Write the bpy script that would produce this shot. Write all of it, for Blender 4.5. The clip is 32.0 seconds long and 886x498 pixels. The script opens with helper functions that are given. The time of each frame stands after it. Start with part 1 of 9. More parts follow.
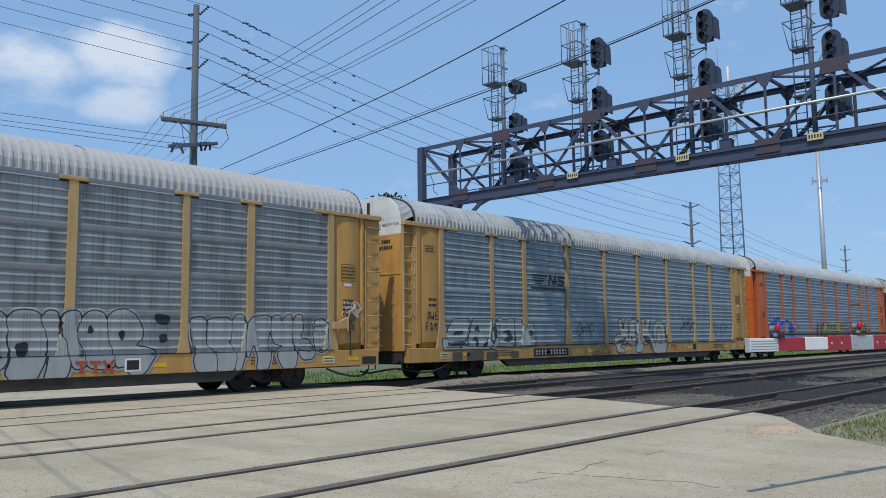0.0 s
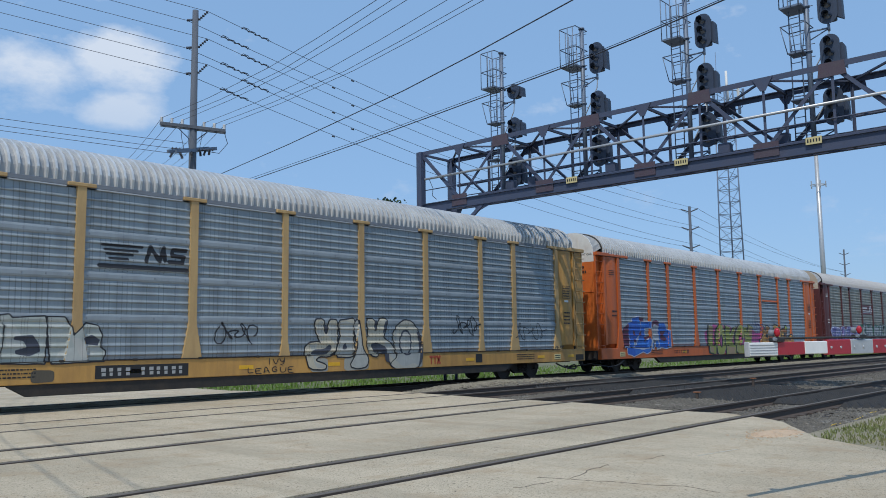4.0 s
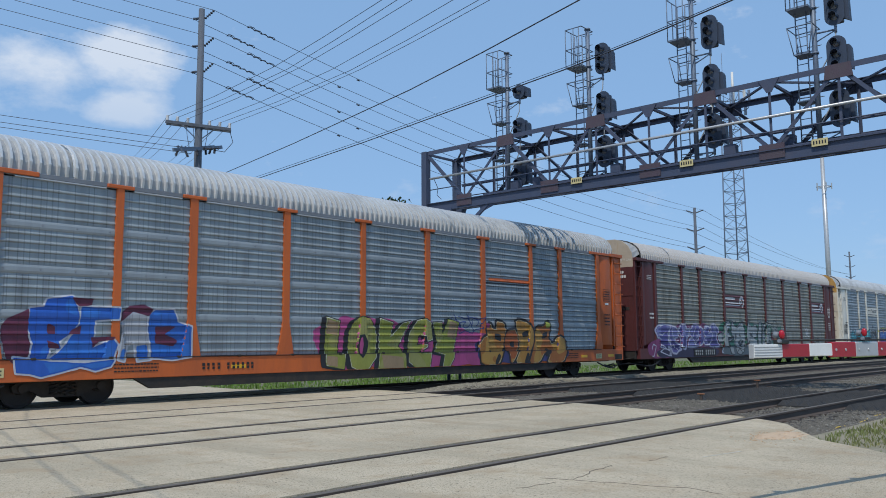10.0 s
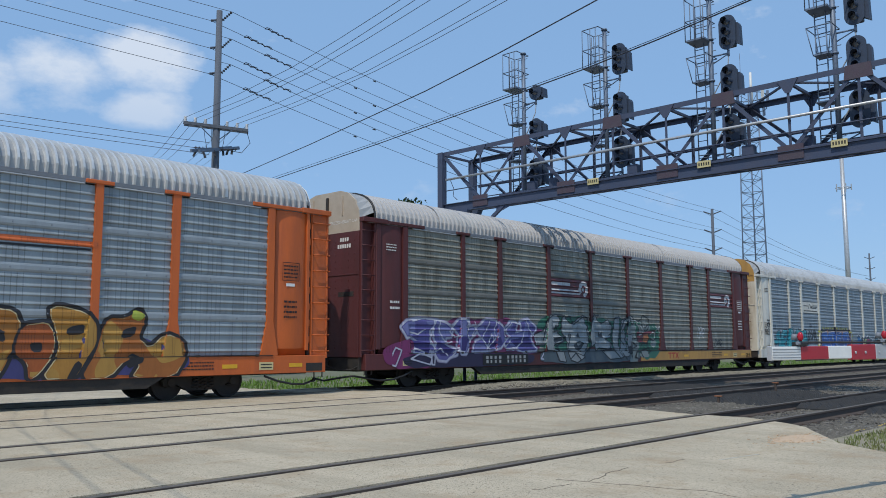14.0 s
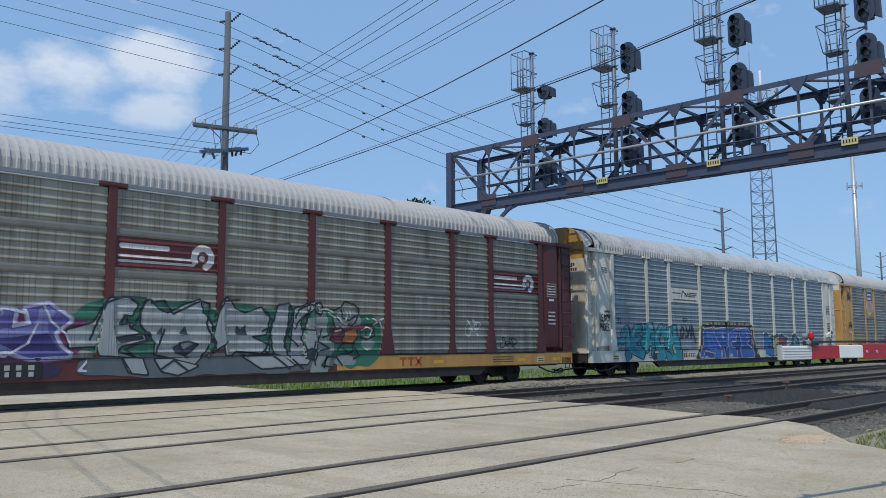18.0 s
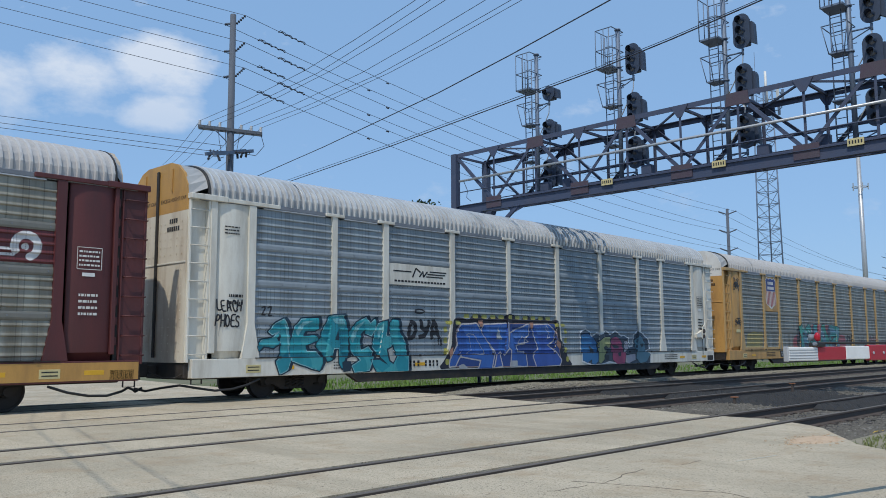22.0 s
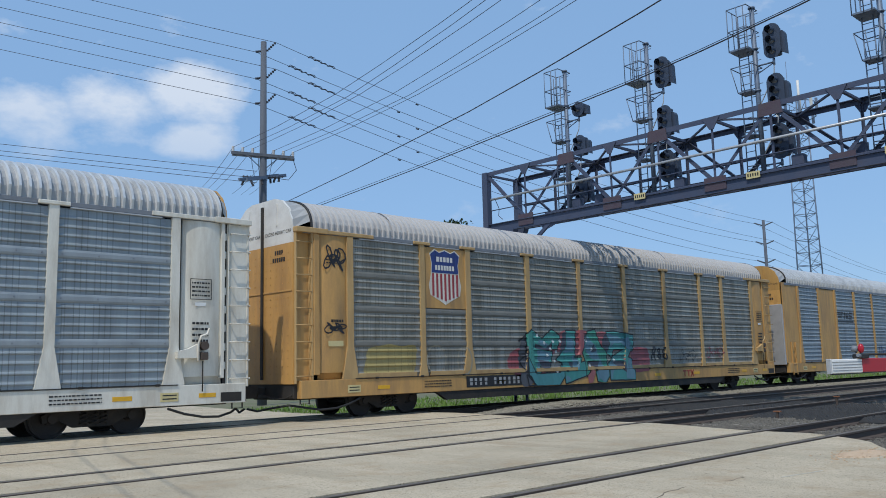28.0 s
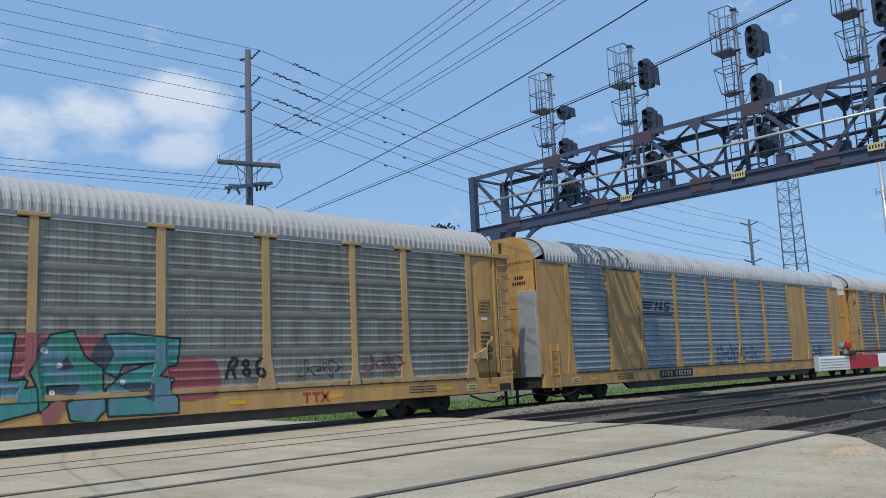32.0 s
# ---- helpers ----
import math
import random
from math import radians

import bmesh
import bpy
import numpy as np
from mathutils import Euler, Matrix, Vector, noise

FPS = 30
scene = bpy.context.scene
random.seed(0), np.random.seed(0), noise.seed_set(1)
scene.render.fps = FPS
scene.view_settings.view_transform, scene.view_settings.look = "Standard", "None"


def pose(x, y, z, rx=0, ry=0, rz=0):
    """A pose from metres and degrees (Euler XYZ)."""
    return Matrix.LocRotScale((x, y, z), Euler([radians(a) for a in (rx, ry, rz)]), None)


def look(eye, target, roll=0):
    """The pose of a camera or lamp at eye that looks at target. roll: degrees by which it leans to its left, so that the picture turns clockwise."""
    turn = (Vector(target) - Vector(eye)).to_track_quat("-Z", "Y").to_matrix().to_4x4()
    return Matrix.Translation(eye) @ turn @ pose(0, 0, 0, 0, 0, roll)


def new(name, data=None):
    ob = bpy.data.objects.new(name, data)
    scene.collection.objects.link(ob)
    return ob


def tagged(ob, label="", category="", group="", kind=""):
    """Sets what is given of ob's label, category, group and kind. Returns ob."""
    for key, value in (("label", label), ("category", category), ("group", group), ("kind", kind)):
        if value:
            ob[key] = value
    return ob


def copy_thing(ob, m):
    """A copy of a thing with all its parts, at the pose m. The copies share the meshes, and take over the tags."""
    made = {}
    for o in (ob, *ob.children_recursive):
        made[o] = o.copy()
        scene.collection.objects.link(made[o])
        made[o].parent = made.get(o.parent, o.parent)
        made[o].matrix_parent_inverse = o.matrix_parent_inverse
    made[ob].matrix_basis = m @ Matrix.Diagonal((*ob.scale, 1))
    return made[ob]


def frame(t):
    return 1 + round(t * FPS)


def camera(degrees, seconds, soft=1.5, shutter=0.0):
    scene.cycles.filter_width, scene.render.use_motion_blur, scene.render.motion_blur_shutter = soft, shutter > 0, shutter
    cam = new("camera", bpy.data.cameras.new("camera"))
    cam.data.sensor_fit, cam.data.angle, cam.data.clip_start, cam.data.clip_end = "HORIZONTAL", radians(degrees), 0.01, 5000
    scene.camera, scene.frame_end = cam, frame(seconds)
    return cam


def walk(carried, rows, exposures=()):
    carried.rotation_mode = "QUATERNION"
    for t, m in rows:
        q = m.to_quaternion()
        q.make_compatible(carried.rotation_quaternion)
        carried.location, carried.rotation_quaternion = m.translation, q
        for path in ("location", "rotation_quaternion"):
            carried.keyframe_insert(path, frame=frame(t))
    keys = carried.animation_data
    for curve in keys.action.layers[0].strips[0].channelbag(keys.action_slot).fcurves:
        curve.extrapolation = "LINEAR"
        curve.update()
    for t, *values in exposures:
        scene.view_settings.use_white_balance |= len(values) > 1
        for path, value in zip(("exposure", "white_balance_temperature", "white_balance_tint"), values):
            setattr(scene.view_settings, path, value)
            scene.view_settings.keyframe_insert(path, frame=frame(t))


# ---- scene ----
EYE_Z = 1.345
cam = camera(55.66, 32.0, soft=0.9)
# seconds and the turn of the hand-held camera (degrees), which stands in one place
TURNS = [(0, 96.13, 0.65, -48.35), (0.5, 96.25, 0.67, -48.43), (1, 96.46, 0.74, -48.25), (1.5, 96.41, 0.77, -48.05), (2, 96.53, 0.75, -47.88),
        (2.5, 96.54, 0.84, -47.79), (3, 96.52, 0.90, -48.27), (3.5, 96.47, 0.82, -48.34), (5.5, 96.50, 0.45, -48.51), (6, 96.50, 0.44, -48.28),
        (6.5, 96.50, 0.57, -48.13), (7, 96.50, 0.48, -47.92), (7.5, 96.47, 0.33, -47.80), (8, 96.47, 0.34, -47.69), (8.5, 96.41, 0.33, -47.86),
        (9, 96.40, 0.45, -48.29), (9.5, 96.45, 0.42, -48.21), (10, 96.44, 0.38, -48.13), (10.5, 96.44, 0.33, -48.04), (11, 96.46, 0.24, -47.88),
        (11.5, 96.52, 0.14, -47.79), (12, 96.54, 0.15, -47.65), (12.5, 96.54, 0.22, -47.49), (13, 96.53, 0.24, -47.31), (13.5, 96.54, 0.18, -47.17),
        (14, 96.50, 0.14, -47.06), (14.5, 96.51, 0.07, -46.94), (16.5, 96.55, 0.22, -46.57), (17, 96.56, 0.22, -46.47), (17.5, 96.50, 0.24, -46.46),
        (18, 96.50, 0.26, -46.44), (18.5, 96.50, 0.18, -46.48), (19, 96.46, 0.19, -46.54), (19.5, 96.47, 0.32, -46.45), (20, 96.47, 0.31, -46.43),
        (20.5, 96.48, 0.34, -46.35), (21, 96.51, 0.37, -46.22), (21.5, 96.52, 0.24, -46.14), (22, 96.61, 0.31, -46.09), (22.5, 96.58, 0.40, -45.86),
        (23, 96.63, 0.29, -45.60), (23.5, 96.62, 0.10, -45.53), (24, 96.62, 0.05, -45.38), (24.5, 96.60, 0.12, -45.20), (25, 96.57, 0.29, -45.10),
        (25.5, 96.55, 0.25, -45.02), (27.5, 97.60, 1.31, -43.71), (28, 97.96, 1.44, -43.68), (28.5, 98.07, 1.77, -43.78), (29, 98.13, 2.07, -44.32),
        (29.5, 98.13, 2.04, -43.55), (30, 98.19, 2.16, -43.68), (30.5, 98.23, 2.30, -43.81), (31, 98.23, 2.26, -43.23), (31.5, 98.24, 2.56, -44.19),
        (32, 98.27, 2.56, -44.35)]
walk(cam, [(t, pose(0, 0, EYE_Z, rx, ry, rz)) for t, rx, ry, rz in TURNS],
     exposures=[(0, 0.24, 6000, 10), (32, 0.24, 6000, 10)])
# seconds and how far the train has rolled, in metres
ROLL = [(0, 0.00), (2, 8.34), (4, 16.82), (6, 25.37),
        (8, 33.95), (10, 42.53), (12, 51.11), (14, 59.69),
        (16, 68.27), (18, 76.88), (20, 85.52), (22, 94.24),
        (24, 103.03), (26, 111.93), (28, 120.96), (30, 130.11),
        (32, 139.38)]

# ---- world and sun ----
SUN_WAY = Vector((0.480, 0.224, -0.848)).normalized()
world = bpy.data.worlds.new("sky")
scene.world = world
world.use_nodes = True
wn, wl = world.node_tree.nodes, world.node_tree.links
wn.clear()
w_out = wn.new("ShaderNodeOutputWorld")
w_bg = wn.new("ShaderNodeBackground")
w_sky = wn.new("ShaderNodeTexSky")
w_sky.sky_type = "NISHITA"
w_sky.sun_disc = False
w_sky.sun_elevation = math.asin(-SUN_WAY.z)
w_sky.sun_rotation = math.atan2(-SUN_WAY.x, -SUN_WAY.y)
w_sky.air_density, w_sky.dust_density, w_sky.ozone_density = 1.0, 0.8, 2.5
w_bg.inputs["Strength"].default_value = 0.15


def wmath(op, a, b=None, clamp=False):
    n = wn.new("ShaderNodeMath")
    n.operation, n.use_clamp = op, clamp
    for i, v in enumerate((a, b)):
        if v is None:
            continue
        if isinstance(v, (int, float)):
            n.inputs[i].default_value = v
        else:
            wl.new(v, n.inputs[i])
    return n.outputs[0]


# broken cumulus low over one part of the horizon
w_co = wn.new("ShaderNodeTexCoord")
w_sep = wn.new("ShaderNodeSeparateXYZ")
wl.new(w_co.outputs["Generated"], w_sep.inputs[0])
w_az = wmath("ARCTAN2", w_sep.outputs[1], w_sep.outputs[0])
w_el = wmath("ARCSINE", w_sep.outputs[2])


def w_lobe(az, el, ra, re):
    a = wmath("POWER", wmath("ABSOLUTE", wmath("DIVIDE", wmath("SUBTRACT", w_az, radians(az)), radians(ra))), 2)
    e = wmath("POWER", wmath("ABSOLUTE", wmath("DIVIDE", wmath("SUBTRACT", w_el, radians(el)), radians(re))), 2)
    return wmath("SUBTRACT", 1.0, wmath("ADD", a, e), True)


w_map = wn.new("ShaderNodeMapping")
wl.new(w_co.outputs["Generated"], w_map.inputs[0])
w_map.inputs["Scale"].default_value = (1, 1, 1.9)
w_noise = wn.new("ShaderNodeTexNoise")
w_noise.inputs["Scale"].default_value = 11.0
w_noise.inputs["Detail"].default_value = 8.0
w_noise.inputs["Roughness"].default_value = 0.6
wl.new(w_map.outputs[0], w_noise.inputs["Vector"])
w_cover = wmath("MAXIMUM", w_lobe(63.0, 18.2, 4.4, 2.5), wmath("MULTIPLY", w_lobe(68.4, 16.7, 4.4, 3.1), 0.96))
w_cover = wmath("MAXIMUM", w_cover, w_lobe(72.5, 15.8, 4.0, 2.8))
w_cover = wmath("MAXIMUM", w_cover, wmath("MULTIPLY", w_lobe(62.9, 15.2, 3.9, 1.6), 0.7))
w_den = wmath("MULTIPLY", wmath("SUBTRACT", wmath("ADD", wmath("MULTIPLY", w_cover, 0.72), wmath("MULTIPLY", w_noise.outputs[0], 1.7)), 1.07), 2.1, True)
w_mix = wn.new("ShaderNodeMixRGB")
wl.new(w_den, w_mix.inputs[0])
w_haze = wn.new("ShaderNodeMixRGB")
w_haze.inputs[0].default_value = 0.8
w_haze.inputs[2].default_value = (1.47, 2.40, 3.66, 1)
wl.new(w_sky.outputs[0], w_haze.inputs[1])
wl.new(w_haze.outputs[0], w_mix.inputs[1])
w_shade = wn.new("ShaderNodeMixRGB")
w_shade.inputs[1].default_value = (2.9, 3.45, 4.2, 1)
w_shade.inputs[2].default_value = (3.75, 4.05, 4.45, 1)
wl.new(wmath("MULTIPLY", wmath("SUBTRACT", w_el, radians(13.5)), 13.0, True), w_shade.inputs[0])
wl.new(w_shade.outputs[0], w_mix.inputs[2])
wl.new(w_mix.outputs[0], w_bg.inputs["Color"])
wl.new(w_bg.outputs[0], w_out.inputs["Surface"])

sun = new("sun", bpy.data.lights.new("sun", "SUN"))
sun.data.energy = 2.3
sun.data.angle = radians(0.53)
sun.data.color = (1.0, 0.90, 0.74)
sun.matrix_world = look(-SUN_WAY * 200, (0, 0, 0))


# ---- materials ----
def node(nt, kind, **inputs):
    n = nt.nodes.new(kind)
    for k, v in inputs.items():
        n.inputs[k.replace("_", " ")].default_value = v
    return n


def surface(name, color, rough=0.6, metal=0.0, scale=2.0, vary=0.25, grime=None, amount=0.35, bump=0.15, grain=40.0, stretch=(1, 1, 1), emit=0.0):
    """A worn surface: base colour, broad stains towards grime, fine grain and relief."""
    m = bpy.data.materials.new(name)
    m.use_nodes = True
    nt = m.node_tree
    b = nt.nodes["Principled BSDF"]
    b.inputs["Roughness"].default_value = rough
    b.inputs["Metallic"].default_value = metal
    co = nt.nodes.new("ShaderNodeTexCoord")
    info = nt.nodes.new("ShaderNodeObjectInfo")
    off = nt.nodes.new("ShaderNodeVectorMath")
    off.operation = "MULTIPLY_ADD"
    off.inputs[1].default_value = stretch
    com = nt.nodes.new("ShaderNodeCombineXYZ")
    mul = nt.nodes.new("ShaderNodeMath")
    mul.operation = "MULTIPLY"
    mul.inputs[1].default_value = 37.0
    nt.links.new(info.outputs["Random"], mul.inputs[0])
    for i in range(3):
        nt.links.new(mul.outputs[0], com.inputs[i])
    nt.links.new(co.outputs["Object"], off.inputs[0])
    nt.links.new(com.outputs[0], off.inputs[2])
    broad = node(nt, "ShaderNodeTexNoise", Scale=scale, Detail=6.0, Roughness=0.62)
    fine = node(nt, "ShaderNodeTexNoise", Scale=grain, Detail=3.0, Roughness=0.6)
    for n in (broad, fine):
        nt.links.new(off.outputs[0], n.inputs["Vector"])
    ramp = nt.nodes.new("ShaderNodeValToRGB")
    ramp.color_ramp.elements[0].position, ramp.color_ramp.elements[1].position = 0.42, 0.72
    nt.links.new(broad.outputs[0], ramp.inputs[0])
    dark = tuple(c * (1 - vary) for c in color)
    lite = tuple(min(1, c * (1 + vary * 0.6)) for c in color)
    mixf = nt.nodes.new("ShaderNodeMixRGB")
    mixf.inputs[1].default_value, mixf.inputs[2].default_value = (*dark, 1), (*lite, 1)
    nt.links.new(fine.outputs[0], mixf.inputs[0])
    mixg = nt.nodes.new("ShaderNodeMixRGB")
    g = grime or tuple(c * 0.55 for c in color)
    mixg.inputs[2].default_value = (*g, 1)
    ma = nt.nodes.new("ShaderNodeMath")
    ma.operation = "MULTIPLY"
    ma.inputs[1].default_value = amount
    nt.links.new(ramp.outputs[0], ma.inputs[0])
    nt.links.new(ma.outputs[0], mixg.inputs[0])
    nt.links.new(mixf.outputs[0], mixg.inputs[1])
    nt.links.new(mixg.outputs[0], b.inputs["Base Color"])
    if bump:
        bu = node(nt, "ShaderNodeBump", Strength=bump, Distance=0.02)
        nt.links.new(fine.outputs[0], bu.inputs["Height"])
        nt.links.new(bu.outputs[0], b.inputs["Normal"])
    if emit:
        b.inputs["Emission Color"].default_value = (*color, 1)
        b.inputs["Emission Strength"].default_value = emit
    return m


def punched(m, depth=0.95, above=None):
    """Columns of small punched holes, over a height where one is given."""
    nt = m.node_tree
    b = nt.nodes["Principled BSDF"]
    src = b.inputs["Base Color"].links[0].from_socket
    co = nt.nodes.new("ShaderNodeTexCoord")
    sep = nt.nodes.new("ShaderNodeSeparateXYZ")
    nt.links.new(co.outputs["Object"], sep.inputs[0])

    def mth(op, a, b2=None, clamp=False):
        n = nt.nodes.new("ShaderNodeMath")
        n.operation, n.use_clamp = op, clamp
        for i, v in enumerate((a, b2)):
            if v is None:
                continue
            if isinstance(v, (int, float)):
                n.inputs[i].default_value = v
            else:
                nt.links.new(v, n.inputs[i])
        return n.outputs[0]
    col = mth("DIVIDE", sep.outputs[0], 0.062)
    cell = mth("FLOOR", col)
    pick = nt.nodes.new("ShaderNodeTexWhiteNoise")
    pick.noise_dimensions = "1D"
    nt.links.new(cell, pick.inputs["W"])
    on = mth("GREATER_THAN", pick.outputs["Value"], 0.60)
    dx = mth("LESS_THAN", mth("ABSOLUTE", mth("SUBTRACT", mth("FRACT", col), 0.5)), 0.13)
    dz = mth("LESS_THAN", mth("ABSOLUTE", mth("SUBTRACT", mth("FRACT", mth("DIVIDE", sep.outputs[2], 0.045)), 0.5)), 0.24)
    hole = mth("MULTIPLY", mth("MULTIPLY", on, dx), dz)
    if above:
        hole = mth("MULTIPLY", hole, mth("GREATER_THAN", sep.outputs[2], above))
    mix = nt.nodes.new("ShaderNodeMixRGB")
    mix.inputs[2].default_value = (0.008, 0.009, 0.01, 1)
    nt.links.new(mth("MULTIPLY", hole, depth), mix.inputs[0])
    nt.links.new(src, mix.inputs[1])
    nt.links.new(mix.outputs[0], b.inputs["Base Color"])
    return m


def screen_steel(name, color, grime, amount):
    """Galvanised autorack screen: ribs weathered in vertical streaks and punched with columns of small holes."""
    return punched(surface(name, color, rough=0.5, metal=0.25, scale=0.9, vary=0.16, grime=grime, amount=amount, bump=0.05, grain=22.0, stretch=(3.0, 1.0, 0.45)))


def paving(name, color, worn, fleck):
    """Old concrete: broad worn and stained areas, streaks along the road, fine aggregate flecks and hairline relief."""
    m = surface(name, color, 0.93, scale=0.33, vary=0.10, grime=worn, amount=0.75, bump=0.0, grain=9.0)
    nt = m.node_tree
    b = nt.nodes["Principled BSDF"]
    src = b.inputs["Base Color"].links[0].from_socket
    co = nt.nodes.new("ShaderNodeTexCoord")
    spots = node(nt, "ShaderNodeTexNoise", Scale=55.0, Detail=4.0, Roughness=0.75)
    nt.links.new(co.outputs["Object"], spots.inputs["Vector"])
    r1 = nt.nodes.new("ShaderNodeValToRGB")
    r1.color_ramp.elements[0].position, r1.color_ramp.elements[1].position = 0.52, 0.66
    nt.links.new(spots.outputs[0], r1.inputs[0])
    mp = nt.nodes.new("ShaderNodeMapping")
    mp.inputs["Scale"].default_value = (1.5, 0.16, 1)
    mp.inputs["Rotation"].default_value = (0, 0, radians(12))
    nt.links.new(co.outputs["Object"], mp.inputs[0])
    streak = node(nt, "ShaderNodeTexNoise", Scale=0.9, Detail=5.0, Roughness=0.65)
    nt.links.new(mp.outputs[0], streak.inputs["Vector"])
    r2 = nt.nodes.new("ShaderNodeValToRGB")
    r2.color_ramp.elements[0].position, r2.color_ramp.elements[1].position = 0.48, 0.70
    nt.links.new(streak.outputs[0], r2.inputs[0])
    mid = node(nt, "ShaderNodeTexNoise", Scale=1.3, Detail=7.0, Roughness=0.7)
    nt.links.new(co.outputs["Object"], mid.inputs["Vector"])
    r3 = nt.nodes.new("ShaderNodeValToRGB")
    r3.color_ramp.elements[0].position, r3.color_ramp.elements[1].position = 0.50, 0.68
    nt.links.new(mid.outputs[0], r3.inputs[0])
    grit = node(nt, "ShaderNodeTexNoise", Scale=17.0, Detail=5.0, Roughness=0.8)
    nt.links.new(co.outputs["Object"], grit.inputs["Vector"])
    r4 = nt.nodes.new("ShaderNodeValToRGB")
    r4.color_ramp.elements[0].position, r4.color_ramp.elements[1].position = 0.60, 0.64
    nt.links.new(grit.outputs[0], r4.inputs[0])
    brown = (color[0] * 0.68, color[1] * 0.60, color[2] * 0.52)
    for fac, strength, col in ((r1.outputs[0], 0.9, fleck), (r2.outputs[0], 0.6, worn), (r3.outputs[0], 0.75, brown), (r4.outputs[0], 1.0, fleck)):
        mu = nt.nodes.new("ShaderNodeMath")
        mu.operation = "MULTIPLY"
        mu.inputs[1].default_value = strength
        nt.links.new(fac, mu.inputs[0])
        mx = nt.nodes.new("ShaderNodeMixRGB")
        mx.inputs[2].default_value = (*col, 1)
        nt.links.new(mu.outputs[0], mx.inputs[0])
        nt.links.new(src, mx.inputs[1])
        src = mx.outputs[0]
    nt.links.new(src, b.inputs["Base Color"])
    bu = node(nt, "ShaderNodeBump", Strength=0.8, Distance=0.015)
    nt.links.new(spots.outputs[0], bu.inputs["Height"])
    nt.links.new(bu.outputs[0], b.inputs["Normal"])
    return m


def rubble(name, dark, lite, scale):
    """Crushed stone: cells of their own grey, dark in the joints."""
    m = bpy.data.materials.new(name)
    m.use_nodes = True
    nt = m.node_tree
    b = nt.nodes["Principled BSDF"]
    b.inputs["Roughness"].default_value = 0.95
    co = nt.nodes.new("ShaderNodeTexCoord")
    vo = node(nt, "ShaderNodeTexVoronoi", Scale=scale)
    big = node(nt, "ShaderNodeTexNoise", Scale=0.7, Detail=5.0, Roughness=0.6)
    for n in (vo, big):
        nt.links.new(co.outputs["Object"], n.inputs["Vector"])
    sep = nt.nodes.new("ShaderNodeSeparateColor")
    nt.links.new(vo.outputs["Color"], sep.inputs[0])
    mul = nt.nodes.new("ShaderNodeMath")
    mul.operation = "MULTIPLY"
    nt.links.new(sep.outputs[0], mul.inputs[0])
    nt.links.new(big.outputs[0], mul.inputs[1])
    gain = nt.nodes.new("ShaderNodeMath")
    gain.operation, gain.use_clamp = "MULTIPLY", True
    gain.inputs[1].default_value = 1.7
    nt.links.new(mul.outputs[0], gain.inputs[0])
    mx = nt.nodes.new("ShaderNodeMixRGB")
    mx.inputs[1].default_value, mx.inputs[2].default_value = (*dark, 1), (*lite, 1)
    nt.links.new(gain.outputs[0], mx.inputs[0])
    nt.links.new(mx.outputs[0], b.inputs["Base Color"])
    bu = node(nt, "ShaderNodeBump", Strength=1.0, Distance=0.05)
    bu.invert = True
    nt.links.new(vo.outputs["Distance"], bu.inputs["Height"])
    nt.links.new(bu.outputs[0], b.inputs["Normal"])
    return m


M_TANTRIM = surface("sun_faded_tan_paint", (0.50, 0.335, 0.145), 0.6, scale=1.2, vary=0.16, grime=(0.27, 0.17, 0.08), amount=0.6, bump=0.06, stretch=(2.2, 1.5, 0.45))
END_PAINT = {
    # brighter than orange_paint: sunlight on the end painted in, besides the stains
    "orange_paint": surface("stained_orange_end", (0.64, 0.155, 0.022), 0.55, scale=0.8, vary=0.12, grime=(0.34, 0.08, 0.025), amount=0.6, bump=0.06, stretch=(1, 2.2, 0.6)),
    "yellow_paint": surface("stained_yellow_end", (0.60, 0.325, 0.075), 0.55, scale=0.8, vary=0.12, grime=(0.30, 0.16, 0.06), amount=0.75, bump=0.06, stretch=(1, 2.2, 0.6)),
    "faded_yellow_paint": surface("stained_gold_end", (0.60, 0.335, 0.095), 0.55, scale=0.8, vary=0.12, grime=(0.30, 0.17, 0.07), amount=0.75, bump=0.06, stretch=(1, 2.2, 0.6)),
    "dirty_white_paint": surface("stained_white_end", (0.70, 0.64, 0.52), 0.55, scale=0.7, vary=0.1, grime=(0.36, 0.26, 0.16), amount=0.9, bump=0.06, stretch=(1, 2.2, 0.5))}
M_YELLOW = surface("yellow_paint", (0.53, 0.295, 0.075), 0.55, scale=1.1, vary=0.16, grime=(0.22, 0.12, 0.05), amount=0.6, bump=0.06, stretch=(2.2, 1.5, 0.45))
M_GOLD = surface("faded_yellow_paint", (0.56, 0.325, 0.105), 0.6, scale=1.2, vary=0.18, grime=(0.25, 0.16, 0.08), amount=0.7, bump=0.06, stretch=(2.2, 1.5, 0.45))
M_ORANGE = surface("orange_paint", (0.56, 0.125, 0.022), 0.5, scale=1.1, vary=0.15, grime=(0.26, 0.07, 0.03), amount=0.5, bump=0.06, stretch=(2.2, 1.5, 0.45))
M_MAROON = surface("maroon_paint", (0.105, 0.026, 0.026), 0.55, scale=1.1, vary=0.2, grime=(0.05, 0.02, 0.02), amount=0.6, bump=0.06, stretch=(2.2, 1.5, 0.45))
M_CREAM = surface("dirty_white_paint", (0.72, 0.70, 0.62), 0.55, scale=1.3, vary=0.12, grime=(0.34, 0.28, 0.2), amount=0.55, bump=0.06, stretch=(2.2, 1.5, 0.45))
M_WHITE = surface("white_paint", (0.75, 0.74, 0.70), 0.55, scale=1.6, vary=0.1, grime=(0.42, 0.39, 0.35), amount=0.5, bump=0.05)
